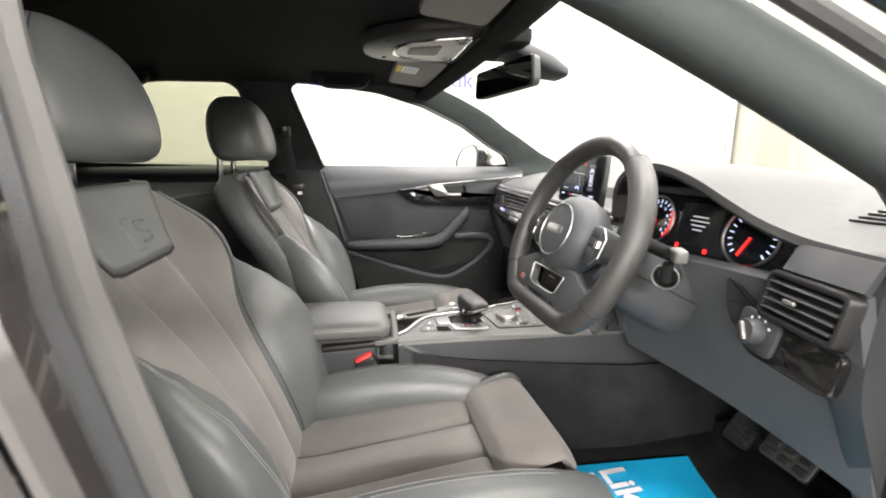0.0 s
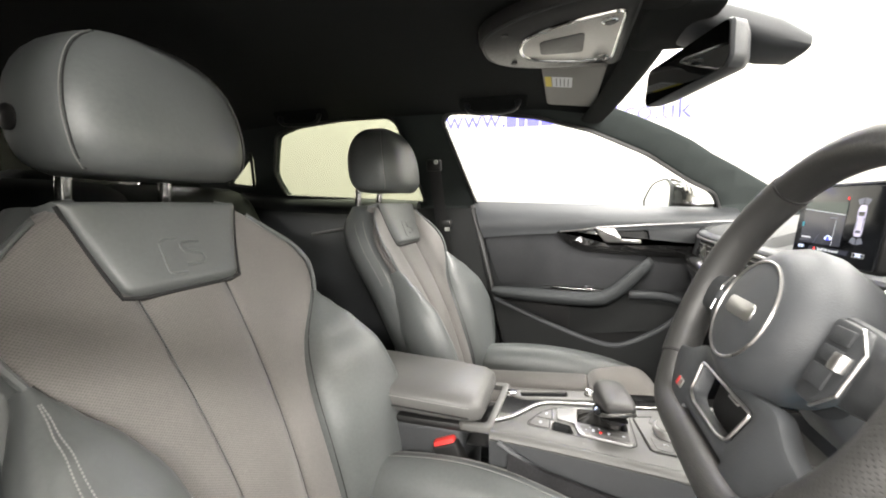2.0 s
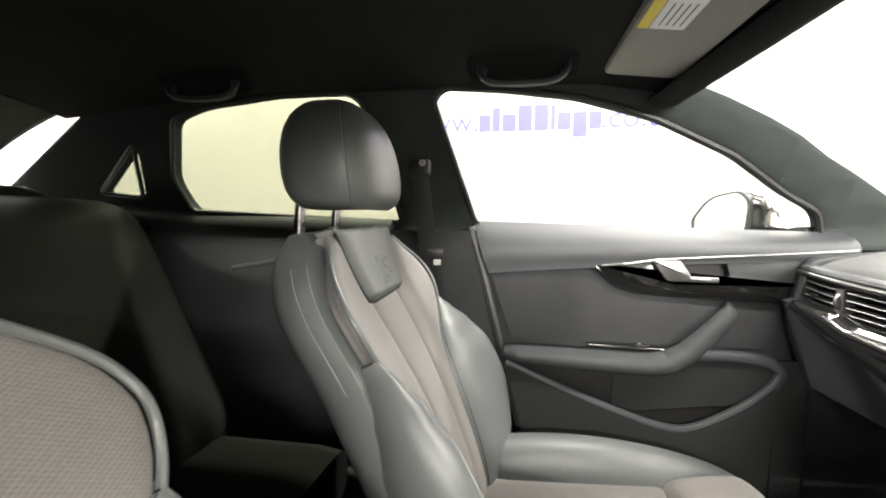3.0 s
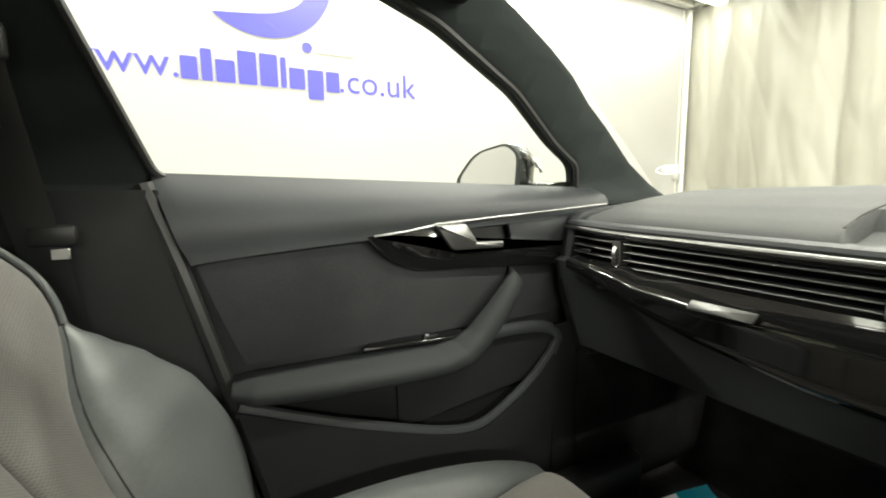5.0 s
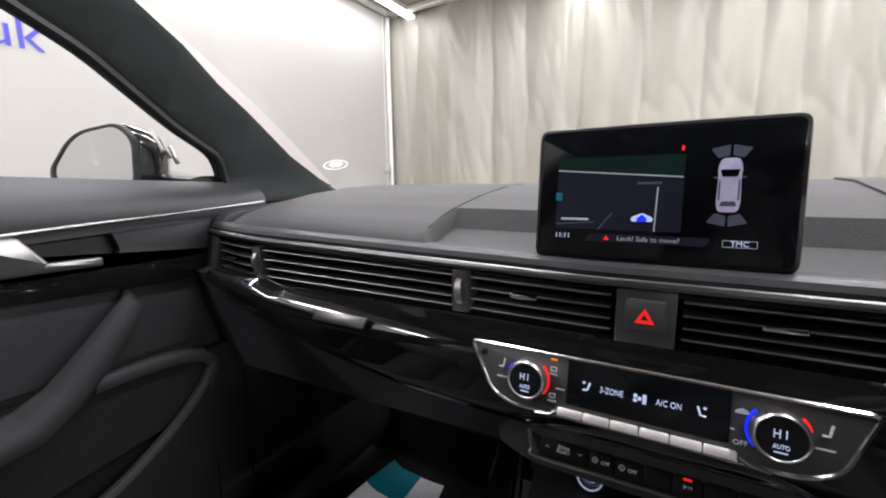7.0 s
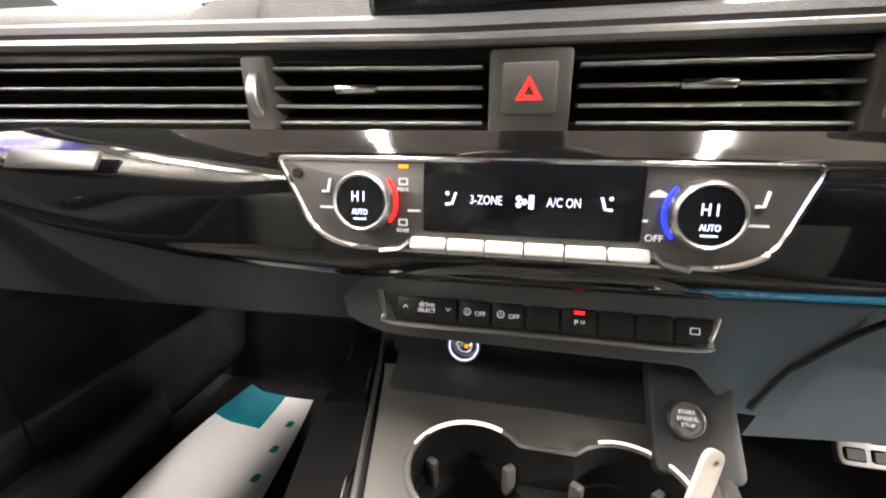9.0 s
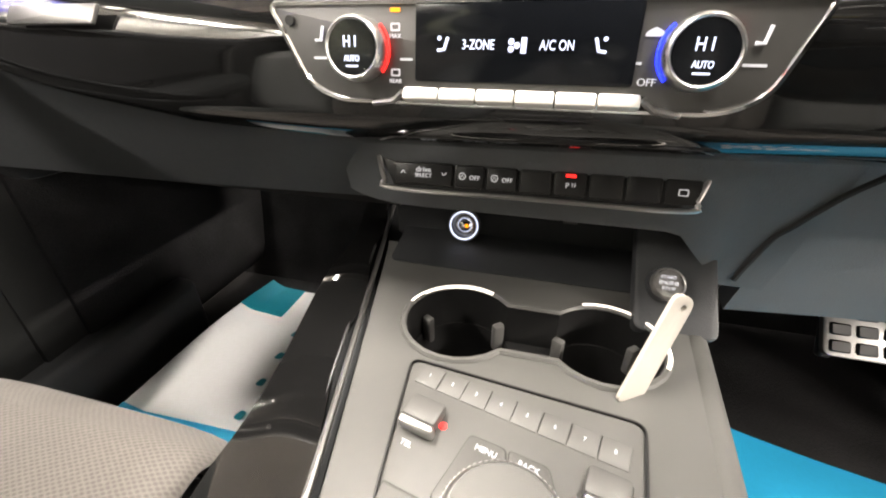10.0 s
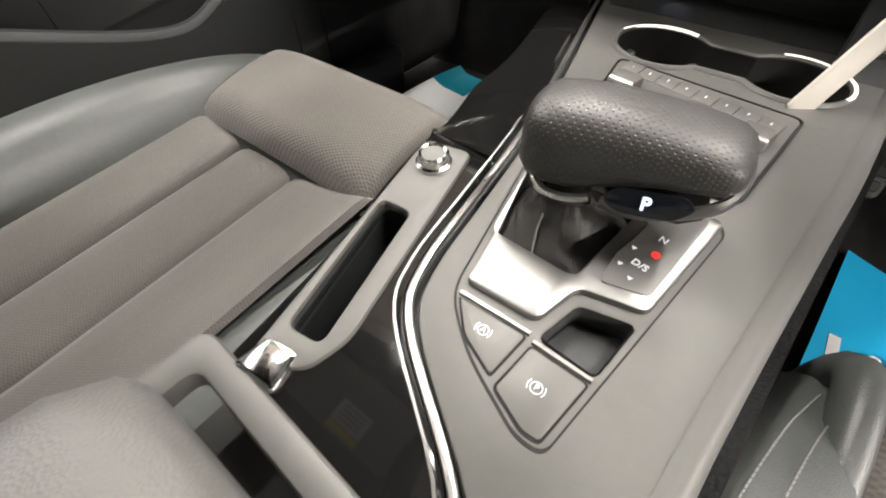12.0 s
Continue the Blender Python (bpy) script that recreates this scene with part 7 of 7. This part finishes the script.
    part("gate_panel", plate(rounded([(0.050, -0.274), (0.045, -0.314), (0.041, -0.330), (0.042, -0.353), (0.066, -0.347), (0.075, -0.274)], 0.003), 0.0012, 0.0004, Matrix.Translation((0, 0, CT + 0.0075))), BUTTON, ring, "grey gate panel")
    rot = Euler((0, 0, -0.2)).to_matrix().to_4x4()
    for wd, x, y, mat in (("R", 0.061, -0.283, LIT_DIM), ("N", 0.0585, -0.306, LIT_DIM), ("D/S", 0.0545, -0.331, LIT_DIM)):
        text("gate_text", wd, 0.0062, mat, ring, Matrix.Translation((x, y, CT + 0.0091)) @ rot)
    for x, y in ((0.0475, -0.321), (0.0455, -0.336), (0.0535, -0.3425)):
        part("gate_mark", plate([(-0.0015, 0.0010), (0.0015, 0.0010), (0.0, -0.0013)], 0.0004, 0, Matrix.Translation((x, y, CT + 0.0088))), LIT_DIM, ring)
    part("gate_lamp", plate(circle(0.0022, 12), 0.0005, 0, Matrix.Translation((0.0588, -0.319, CT + 0.0088))), LIT_RED, ring, "red selector lamp")
    folds = []
    for cx, cy, z, a, b in ((0.002, -0.318, -0.012, 0.040, 0.042), (0.002, -0.318, -0.004, 0.036, 0.038), (0.001, -0.317, 0.000, 0.031, 0.032), (-0.001, -0.315, 0.002, 0.025, 0.026), (-0.002, -0.313, 0.006, 0.022, 0.022), (-0.003, -0.311, 0.010, 0.017, 0.018), (-0.004, -0.309, 0.016, 0.0155, 0.016), (-0.005, -0.307, 0.020, 0.012, 0.0125)):
        folds.append([Vector((cx + u * w, cy + v * w, CT + z + 0.0022 * math.sin(n * 0.7 + z * 300))) for n, (u, v) in enumerate(ring_of((0, 0), a, b, 2.4, 36)) for w in [1 + 0.09 * math.sin(n * 0.87 + z * 260)]])
    boot = part("gaiter", loft(folds), GAITER, c, "folded black leather gaiter")
    part("gaiter_seam", tube([(-0.004, -0.331, CT + 0.013), (-0.003, -0.338, CT + 0.006), (0.000, -0.346, CT + 0.002), (0.003, -0.353, CT - 0.002)], 0.0007, n=5), BUTTON, boot, "pale stitched seam")
    for pts, sym in (([(-0.0115, -0.4025), (0.0275, -0.4015), (0.0245, -0.4285), (0.004, -0.419)], (0.0095, -0.4115)), ([(0.0320, -0.4045), (0.0615, -0.4055), (0.0560, -0.4400), (0.048, -0.4405), (0.0290, -0.4320)], (0.044, -0.421))):
        mid = Vector((sum(p[0] for p in pts) / len(pts), sum(p[1] for p in pts) / len(pts)))
        out = rounded(pts, 0.0025)
        k = part("brake_key", plate([p.lerp(mid, 0.035) for p in out], 0.0016, 0.0005, Matrix.Translation((0, 0, CT + 0.0038))), BUTTON, c, "dark grey parking brake key")
        part("key_gap", plate([p + (p - mid).normalized() * 0.0009 for p in out], 0.0008, 0, Matrix.Translation((0, 0, CT + 0.0036))), SEAM, k)
        part("brake_symbol", plate(circle(0.0030, 16, *sym), 0.0003, 0, Matrix.Translation((0, 0, CT + 0.0055)), holes=[circle(0.0026, 14, *sym)]), LIT_DIM, k)
        for q in (-1, 1):
            part("brake_arc", tube([(sym[0] + q * 0.0042 * math.cos(a), sym[1] + 0.0042 * math.sin(a), CT + 0.0056) for a in np.linspace(-0.6, 0.6, 6)], 0.0003, n=4), LIT_DIM, k)
        text("brake_letter", "A" if sym[0] < 0.02 else "P", 0.0040, LIT_DIM, k, Matrix.Translation((*sym, CT + 0.0057)))
    for ends in (((-0.0125, -0.3995), (0.0285, -0.3990)), ((0.0315, -0.4018), (0.0620, -0.4028))):
        part("key_edge", tube([(x, y, CT + 0.0040) for x, y in ends], 0.0017, 0.0016, n=6), BRUSHED, c, "bright edge of a brake key")
    pk = rounded(COINS, 0.004)
    part("coin_tray", loft([[Vector((p.x, p.y, z)) for p in pk] for z in (CT + 0.0042, CT - 0.012)], cap=False), HARD, c, "dark recessed tray wall")
    part("coin_floor", plate(pk, 0.002, 0, Matrix.Translation((0, 0, CT - 0.014))), SOFT, c)
    # slot module beside the passenger seat
    sl = part("slot_module", plate(rounded([(-0.112, -0.308), (-0.075, -0.301), (-0.038, -0.455), (-0.043, -0.479), (-0.070, -0.490)], 0.008), 0.006, 0.002, Matrix.Translation((0, 0, CT + 0.001)), holes=[rounded(SLOT, 0.006)]), GREY, c, "grey slot beside the seat")
    pk = rounded(SLOT, 0.006)
    part("slot_pocket", loft([[Vector((p.x, p.y, z)) for p in pk] for z in (CT + 0.004, CT - 0.045)], cap=False), SOFT, sl, "dark slot lining")
    part("slot_floor", plate(pk, 0.002, 0, Matrix.Translation((0, 0, CT - 0.046))), SOFT, sl)
    vk = part("volume_knob", lathe([(0.0125, 0), (0.0125, 0.003), (0.0108, 0.004), (0.0108, 0.009), (0.0098, 0.0105), (0.0078, 0.009)], 30, Matrix.Translation((-0.089, -0.327, CT + 0.006))), CHROME, c, "chrome volume knob")
    part("knob_top", plate(circle(0.008, 20), 0.001, 0, Matrix.Translation((-0.089, -0.327, CT + 0.0145))), BUTTON, vk)
    part("chrome_cap", plate(rounded([(-0.070, -0.477), (-0.050, -0.474), (-0.045, -0.494), (-0.072, -0.497)], 0.004), 0.0065, 0.003, Matrix.Translation((0, 0, CT + 0.002))), CHROME, c, "chrome end cap")
    # storage frame in front of the armrest
    part("storage_frame", plate(rounded([(-0.10, -0.492), (0.095, -0.502), (0.095, -0.565), (-0.10, -0.560)], 0.012), 0.012, 0.004, Matrix.Translation((0, 0, CT - 0.004)), holes=[rounded([(-0.082, -0.508), (0.078, -0.516), (0.078, -0.548), (-0.082, -0.545)], 0.008)]), GREY, c, "grey storage frame")
    part("storage_floor", box(0.17, 0.04, 0.002, 0, m=Matrix.Translation((0, -0.53, CT - 0.035))), BLACK, c)
    return c


def gear_lever():
    g = thing("gear_lever", "perforated leather gear selector with a lit park badge", "gear lever")
    m = Matrix.Translation((0.021, -0.296, 0.6540)) @ Euler((radians(-4), radians(-1), radians(6))).to_matrix().to_4x4()
    rings = []
    for x, w, lo, hi in ((-0.0550, 0.008, -0.010, 0.004), (-0.0545, 0.015, -0.016, 0.010), (-0.0525, 0.0215, -0.0215, 0.0150), (-0.047, 0.0265, -0.0255, 0.0185), (-0.036, 0.0288, -0.0275, 0.0208), (-0.022, 0.0292, -0.0255, 0.0218), (-0.006, 0.0290, -0.0195, 0.0220), (0.008, 0.0285, -0.0125, 0.0218), (0.022, 0.0278, -0.0085, 0.0210), (0.036, 0.0266, -0.0060, 0.0195), (0.046, 0.0250, -0.0040, 0.0175), (0.0515, 0.0225, -0.0020, 0.0145), (0.0538, 0.0180, 0.0, 0.0110), (0.0545, 0.010, 0.002, 0.007)):
        rings.append([m @ Vector((x, u, q + 0.0022 * (1 - (u / 0.03) ** 2) * (1 if q > 0 else 0))) for u, q in ring_of((0.0, (lo + hi) / 2), w, (hi - lo) / 2, 3.3, 40)])
    part("grip", loft(rings), GRIP_LEATHER, g, "perforated black leather grip", 60)
    part("side_trim", tube([m @ Vector(p) for p in smooth_path([(-0.002, -0.0270, -0.0205), (0.014, -0.0292, -0.0195), (0.034, -0.0282, -0.0125), (0.050, -0.0215, -0.0045), (0.0555, -0.004, 0.0010), (0.0545, 0.012, 0.003), (0.049, 0.024, 0.004)], 5)], 0.0026, 0.0036, n=8), BRUSHED, g, "satin trim line")
    part("under_trim", loft([[m @ Vector((x, u - 0.004, q)) for u, q in ring_of((0, -0.0185), w, 0.004, 2.6, 20)] for x, w in ((-0.004, 0.012), (0.004, 0.022), (0.02, 0.0245), (0.036, 0.022), (0.046, 0.012))]), BLACK, g, "black underside of the grip")
    bf = face_at((0.019, -0.0300, -0.0112), (1, 0.06, 0.12), (0, 0.5, 1))
    b = part("badge", plate(rounded([(-0.021, -0.001), (-0.015, 0.006), (0.016, 0.0068), (0.022, 0.002), (0.014, -0.006), (-0.013, -0.0066)], 0.005), 0.003, 0.001, m @ bf), SCREEN, g, "black oval park badge")
    text("badge_text", "P", 0.0088, LIT_WHITE, b, m @ at2(bf, 0, 0, 0.0036), bold=0.0003)
    part("neck", tube([m @ Vector((-0.026, -0.006, -0.020)), m @ Vector((-0.024, -0.010, -0.032)), m @ Vector((-0.022, -0.012, -0.048))], 0.0115, 0.011, n=16, taper=lambda q: 1.15 - 0.35 * q), GAITER, g)
    part("collar", tube([m @ Vector(p) for p in smooth_path([(-0.044, -0.013, -0.0262), (-0.036, -0.0215, -0.0295), (-0.022, -0.0245, -0.0285), (-0.008, -0.0235, -0.0235)], 4)], 0.0030, 0.0036, n=8), CHROME, g)


def armrest():
    a = thing("armrest", "grey leather centre armrest lid with a stitched seam", "armrest")
    def lidring(y, w, h, zc):
        return [Vector((u, y, z)) for u, z in ring_of((0.0, zc), w, h, 3.4, 30)]
    part("lid", loft([lidring(-0.522, 0.075, 0.012, 0.628), lidring(-0.527, 0.084, 0.021, 0.628), lidring(-0.545, 0.092, 0.028, 0.629), lidring(-0.62, 0.096, 0.031, 0.633), lidring(-0.78, 0.096, 0.031, 0.640), lidring(-0.82, 0.09, 0.025, 0.64)]), LEATHER_LID, a, "padded grey leather lid")
    part("seam", tube([(s * 0.097, y, z) for s in (1,) for y, z in ((-0.545, 0.622), (-0.62, 0.625), (-0.8, 0.632))], 0.0015, n=5), SEAM, a)
    stitch_row([(0.0952, -0.545, 0.640), (0.0975, -0.62, 0.644), (0.0975, -0.7, 0.647), (0.0972, -0.79, 0.650)], a)
    part("lid_base", box(0.186, 0.27, 0.016, 0.006, 2, Matrix.Translation((0, -0.665, 0.600))), BLACK, a)
    part("box", box(0.185, 0.27, 0.36, 0.012, 3, Matrix.Translation((0, -0.69, 0.42))), HARD, a, "dark storage box")


# ---- roof fittings ----
def overhead():
    o = thing("overhead_console", "roof console with chrome-framed reading lights", "roof console")
    f = face_at((-0.005, -0.378, 1.307), (1, 0, 0), (0, 1, 0.05)) @ Euler((math.pi, 0, 0)).to_matrix().to_4x4()
    out = rounded([(-0.172, -0.088), (0.172, -0.088), (0.140, 0.07), (0.07, 0.17), (-0.07, 0.17), (-0.140, 0.07)], [0.03, 0.03, 0.06, 0.07, 0.07, 0.06], 8)
    part("housing", plate(out, 0.024, 0.010, at2(f, 0, 0, -0.006)), BLACK, o, "dark housing with a curved rear edge")
    part("bright_arc", tube([f @ Vector((p.x * 0.95, p.y * 0.95, 0.0165)) for p in out], 0.0016, n=6, closed=True), HARD, o, "thin outline")
    inner = rounded([(-0.118, -0.066), (0.098, -0.066), (0.080, 0.03), (0.036, 0.098), (-0.050, 0.098), (-0.096, 0.03)], [0.02, 0.02, 0.05, 0.04, 0.04, 0.05], 8)
    part("bright_frame", tube([f @ Vector((p.x, p.y, 0.019)) for p in inner], 0.0035, n=8, closed=True), CHROME, o, "bright frame")
    part("lens", plate(inner, 0.003, 0.001, at2(f, 0, 0, 0.0165)), ALU, o, "pale reading light lens")
    part("lens_slot", plate(rounded([(-0.055, -0.03), (0.035, -0.03), (0.022, 0.045), (-0.040, 0.045)], 0.012), 0.0015, 0.0005, at2(f, 0, 0.02, 0.0195)), BUTTON, o, "darker inner lens")
    for x in (-0.092, 0.072):
        ring = part("reading_button", lathe([(0.013, 0), (0.013, 0.004), (0.01, 0.006)], 22, at2(f, x, -0.045, 0.0195)), CHROME, o)
        part("button_face", lathe([(0.0085, 0), (0.008, 0.001)], 18, at2(f, x, -0.045, 0.0255)), BUTTON, ring)
    for x in (-0.07, 0.07):
        part("microphone", lathe([(0.006, 0), (0.005, 0.002)], 12, at2(f, x, 0.118, 0.018)), BLACK, o)
    part("glasses_lid", plate(rounded([(-0.10, -0.055), (0.10, -0.055), (0.09, 0.055), (-0.09, 0.055)], 0.03), 0.03, 0.012, face_at((0.02, -0.235, 1.308), (1, 0, 0), (0, 1, 0)) @ Euler((math.pi, 0, 0)).to_matrix().to_4x4()), LINER, o)


def visor(cx, label):
    v = thing("sun_visor", label, "sun visor", "sun visors")
    f = face_at((cx, -0.380, 1.311), (1, 0, 0), (0, 1, -0.12)) @ Euler((math.pi, 0, 0)).to_matrix().to_4x4()
    part("flap", plate(rect(0.37, 0.135, 0.02), 0.02, 0.007, f), VISOR, v, "grey vinyl flap")
    part("warning_label", plate(rect(0.083, 0.046, 0.003, 3, 0.056, 0.022), 0.0008, 0, at2(f, 0, 0, 0.0195)), WHITE, v, "white and yellow warning label")
    part("label_band", plate(rect(0.083, 0.015, 0.002, 3, 0.056, 0.054), 0.0008, 0, at2(f, 0, 0, 0.0195)), YELLOW, v)
    for i in range(4):
        part("label_line", plate(rect(0.06, 0.002, 0.0005, 2, 0.056, 0.008 + 0.009 * i), 0.0003, 0, at2(f, 0, 0, 0.0203)), GREY, v)
    part("clip", box(0.03, 0.012, 0.012, 0.003, 2, at2(f, 0.17, 0.06, 0.012)), HARD, v)


STICKER = (-0.697, 0.340, 1.034)


def sticker():
    s = thing("windscreen_sticker", "small pale oval sticker low on the windscreen", "sticker")
    f = face_at(STICKER, (0.93, 0.36, 0), (-0.1, 0.75, 0.62))
    part("ring", plate(circle(0.030, 30, squash=0.6), 0.0005, 0, f, holes=[circle(0.0282, 30, squash=0.585)]), PAPER, s)
    for i, w in enumerate((0.028, 0.034, 0.024)):
        part("text_bar", plate(rect(w, 0.0035, 0.001), 0.0005, 0, at2(f, 0, 0.008 - 0.007 * i, 0)), PAPER, s)


def rear_mirror():
    r = thing("rear_view_mirror", "frameless black rear view mirror under a sensor cover", "mirror")
    f = face_at((-0.012, -0.205, 1.228), (0.95, 0.28, 0.02), (0.0, 0.05, 1))
    out = rounded([(-0.122, -0.027), (-0.112, -0.035), (0.112, -0.035), (0.122, -0.024), (0.117, 0.033), (-0.117, 0.033)], 0.012, 4)
    part("case", loft([[f @ Vector((p.x * s, p.y * s, z)) for p in out] for z, s in ((-0.045, 0.55), (-0.035, 0.8), (-0.015, 0.97), (0.004, 1.0), (0.007, 0.97))]), HARD, r)
    part("mirror_glass", plate([p * 0.95 for p in out], 0.002, 0, at2(f, 0, 0, 0.0065)), DARK_MIRROR, r, "silvered glass with a dark reflection put into its colour")
    part("arm", tube([(0.0, -0.17, 1.245), (0.0, -0.13, 1.27)], 0.014, n=10), HARD, r)
    part("sensor_cover", loft([[Vector((u, y, z + q)) for u, q in ring_of((0, 0), a, b, 3.5, 20)] for y, z, a, b in ((-0.24, 1.30, 0.06, 0.014), (-0.18, 1.285, 0.058, 0.022), (-0.10, 1.255, 0.052, 0.024), (-0.06, 1.238, 0.045, 0.012))]), HARD, r, "dark sensor cover on the windscreen")


# ---- floor things ----
def mats():
    m = thing("paper_mat", "blue printed paper floor mat on the driver's carpet", "mat")
    def wave(u, v):
        return (0.235 + 0.05 * v + 0.34 * u, -0.30 + (0.48 - 0.09 * u) * v, 0.3035 + 0.0028 * math.sin(6 * u + 3 * v) + 0.004 * max(0, 0.12 - u) / 0.12)
    part("sheet", sheet(wave, 14, 14, 0.001), BLUE, m, "bright blue paper")
    for wd, y in (("Like", -0.034), ("Fin", -0.112)):
        text("print", wd, 0.088, WHITE, m, Matrix.Translation((0.277, y, 0.3085)), 0.0005, "LEFT", bold=0.0022)
    p = thing("paper_sheet", "white and teal printed paper lying on the passenger carpet", "paper")
    def pw(u, v):
        return (-0.625 + 0.035 * v + (0.265 - 0.115 * v) * u, -0.05 + 0.44 * v, 0.238 + 0.016 * math.sin(2.5 * v + u) ** 2 + 0.10 * max(0, 0.14 - u))
    part("sheet", sheet(pw, 8, 14, 0.001), PAPER, p)
    part("teal_end", sheet(lambda u, v: (lambda q: (q[0], q[1], q[2] + 0.002))(pw(0.0 + 0.55 * u, 0.76 + 0.24 * v)), 6, 4, 0.0008), TEAL, p)
    part("teal_end", sheet(lambda u, v: (lambda q: (q[0], q[1], q[2] + 0.002))(pw(u, 0.14 * v)), 6, 3, 0.0008), BLUE, p)
    for i in range(5):
        q = Vector(pw(0.86, 0.2 + 0.155 * i)) + Vector((0, 0, 0.003))
        part("printed_dot", plate(rounded([(-0.008, -0.008), (0.008, -0.008), (0.008, 0.008), (-0.004, 0.009)], 0.006), 0.0005, 0, Matrix.Translation(q)), TEAL, p)


def pedals():
    for x, y, w, h, nm, lab in ((0.462, 0.25, 0.100, 0.075, "brake_pedal", "steel brake pedal with rubber studs"), (0.62, 0.33, 0.06, 0.14, "accelerator_pedal", "steel accelerator pedal with rubber studs"), (0.27, 0.38, 0.07, 0.16, "footrest", "dark ribbed plastic footrest beside the pedals")):
        p = thing(nm, lab, "pedal")
        f = face_at((x, y, 0.443 if nm == "brake_pedal" else 0.37), (1, 0, 0), (0, 0.62, 0.78))
        part("plate", plate(rect(w, h, 0.012), 0.008, 0.003, f), BRUSHED if nm != "footrest" else HARD, p)
        nx, ny = max(2, round(w / 0.035)), max(3, round(h / 0.028))
        for i in range(nx):
            for j in range(ny):
                part("rubber_stud", box(w / nx * 0.72, h / ny * 0.64, 0.005, 0.002, 1, at2(f, (i - (nx - 1) / 2) * w / nx * 0.92, (j - (ny - 1) / 2) * h / ny * 0.92, 0.009)), RUBBER, p)
        part("arm", box(0.018, 0.018, 0.22, 0.004, 1, Matrix.Translation((x, y + 0.09, 0.46)) @ Euler((-0.5, 0, 0)).to_matrix().to_4x4()), HARD, p)


def key_tag():
    k = thing("key_tag", "pale plastic tag leaning in a cup holder", "tag")
    a, b = Vector((0.094, -0.098, 0.606)), Vector((0.118, -0.066, 0.668))
    d = (b - a).normalized()
    w = Vector((0.82, 0.57, 0))
    f = face_at(a, w - d * w.dot(d), d)
    L = (b - a).length
    part("tag", plate(rounded([(-0.010, -0.004), (0.010, -0.004), (0.0095, L), (-0.0095, L)], [0.004, 0.004, 0.008, 0.008]), 0.003, 0.001, f, holes=[circle(0.0022, 12, 0.002, L - 0.008)]), KEYTAG, k)


# ---- put together ----
booth()
shell()
grab_handle(-0.60, "black roof grab handle above the front window")
grab_handle(-1.25, "black roof grab handle above the rear window")
passenger_seat = front_seat("black leather and grey-brown cloth passenger sports seat", 1, 0.012, 0.012)
passenger_seat.location = (-0.385, 0, 0)
driver_seat = front_seat("black leather and grey-brown cloth driver's sports seat", 0, 0.02, 0.032, True)
driver_seat.location = (0.323, -0.065, 0)
belt_buckle((0.094, -0.572, 0.533), 22)
belt()
rear_bench()
passenger_door()
driver_door()
door_mirror()
dashboard()
climate_panel()
switch_row()
display_screen()
instruments()
driver_dash()
steering_wheel()
console()
gear_lever()
armrest()
overhead()
visor(-0.33, "grey vinyl sun visor with a warning label, folded up")
visor(0.37, "grey vinyl sun visor folded up above the driver")
rear_mirror()
sticker()
mats()
pedals()
key_tag()
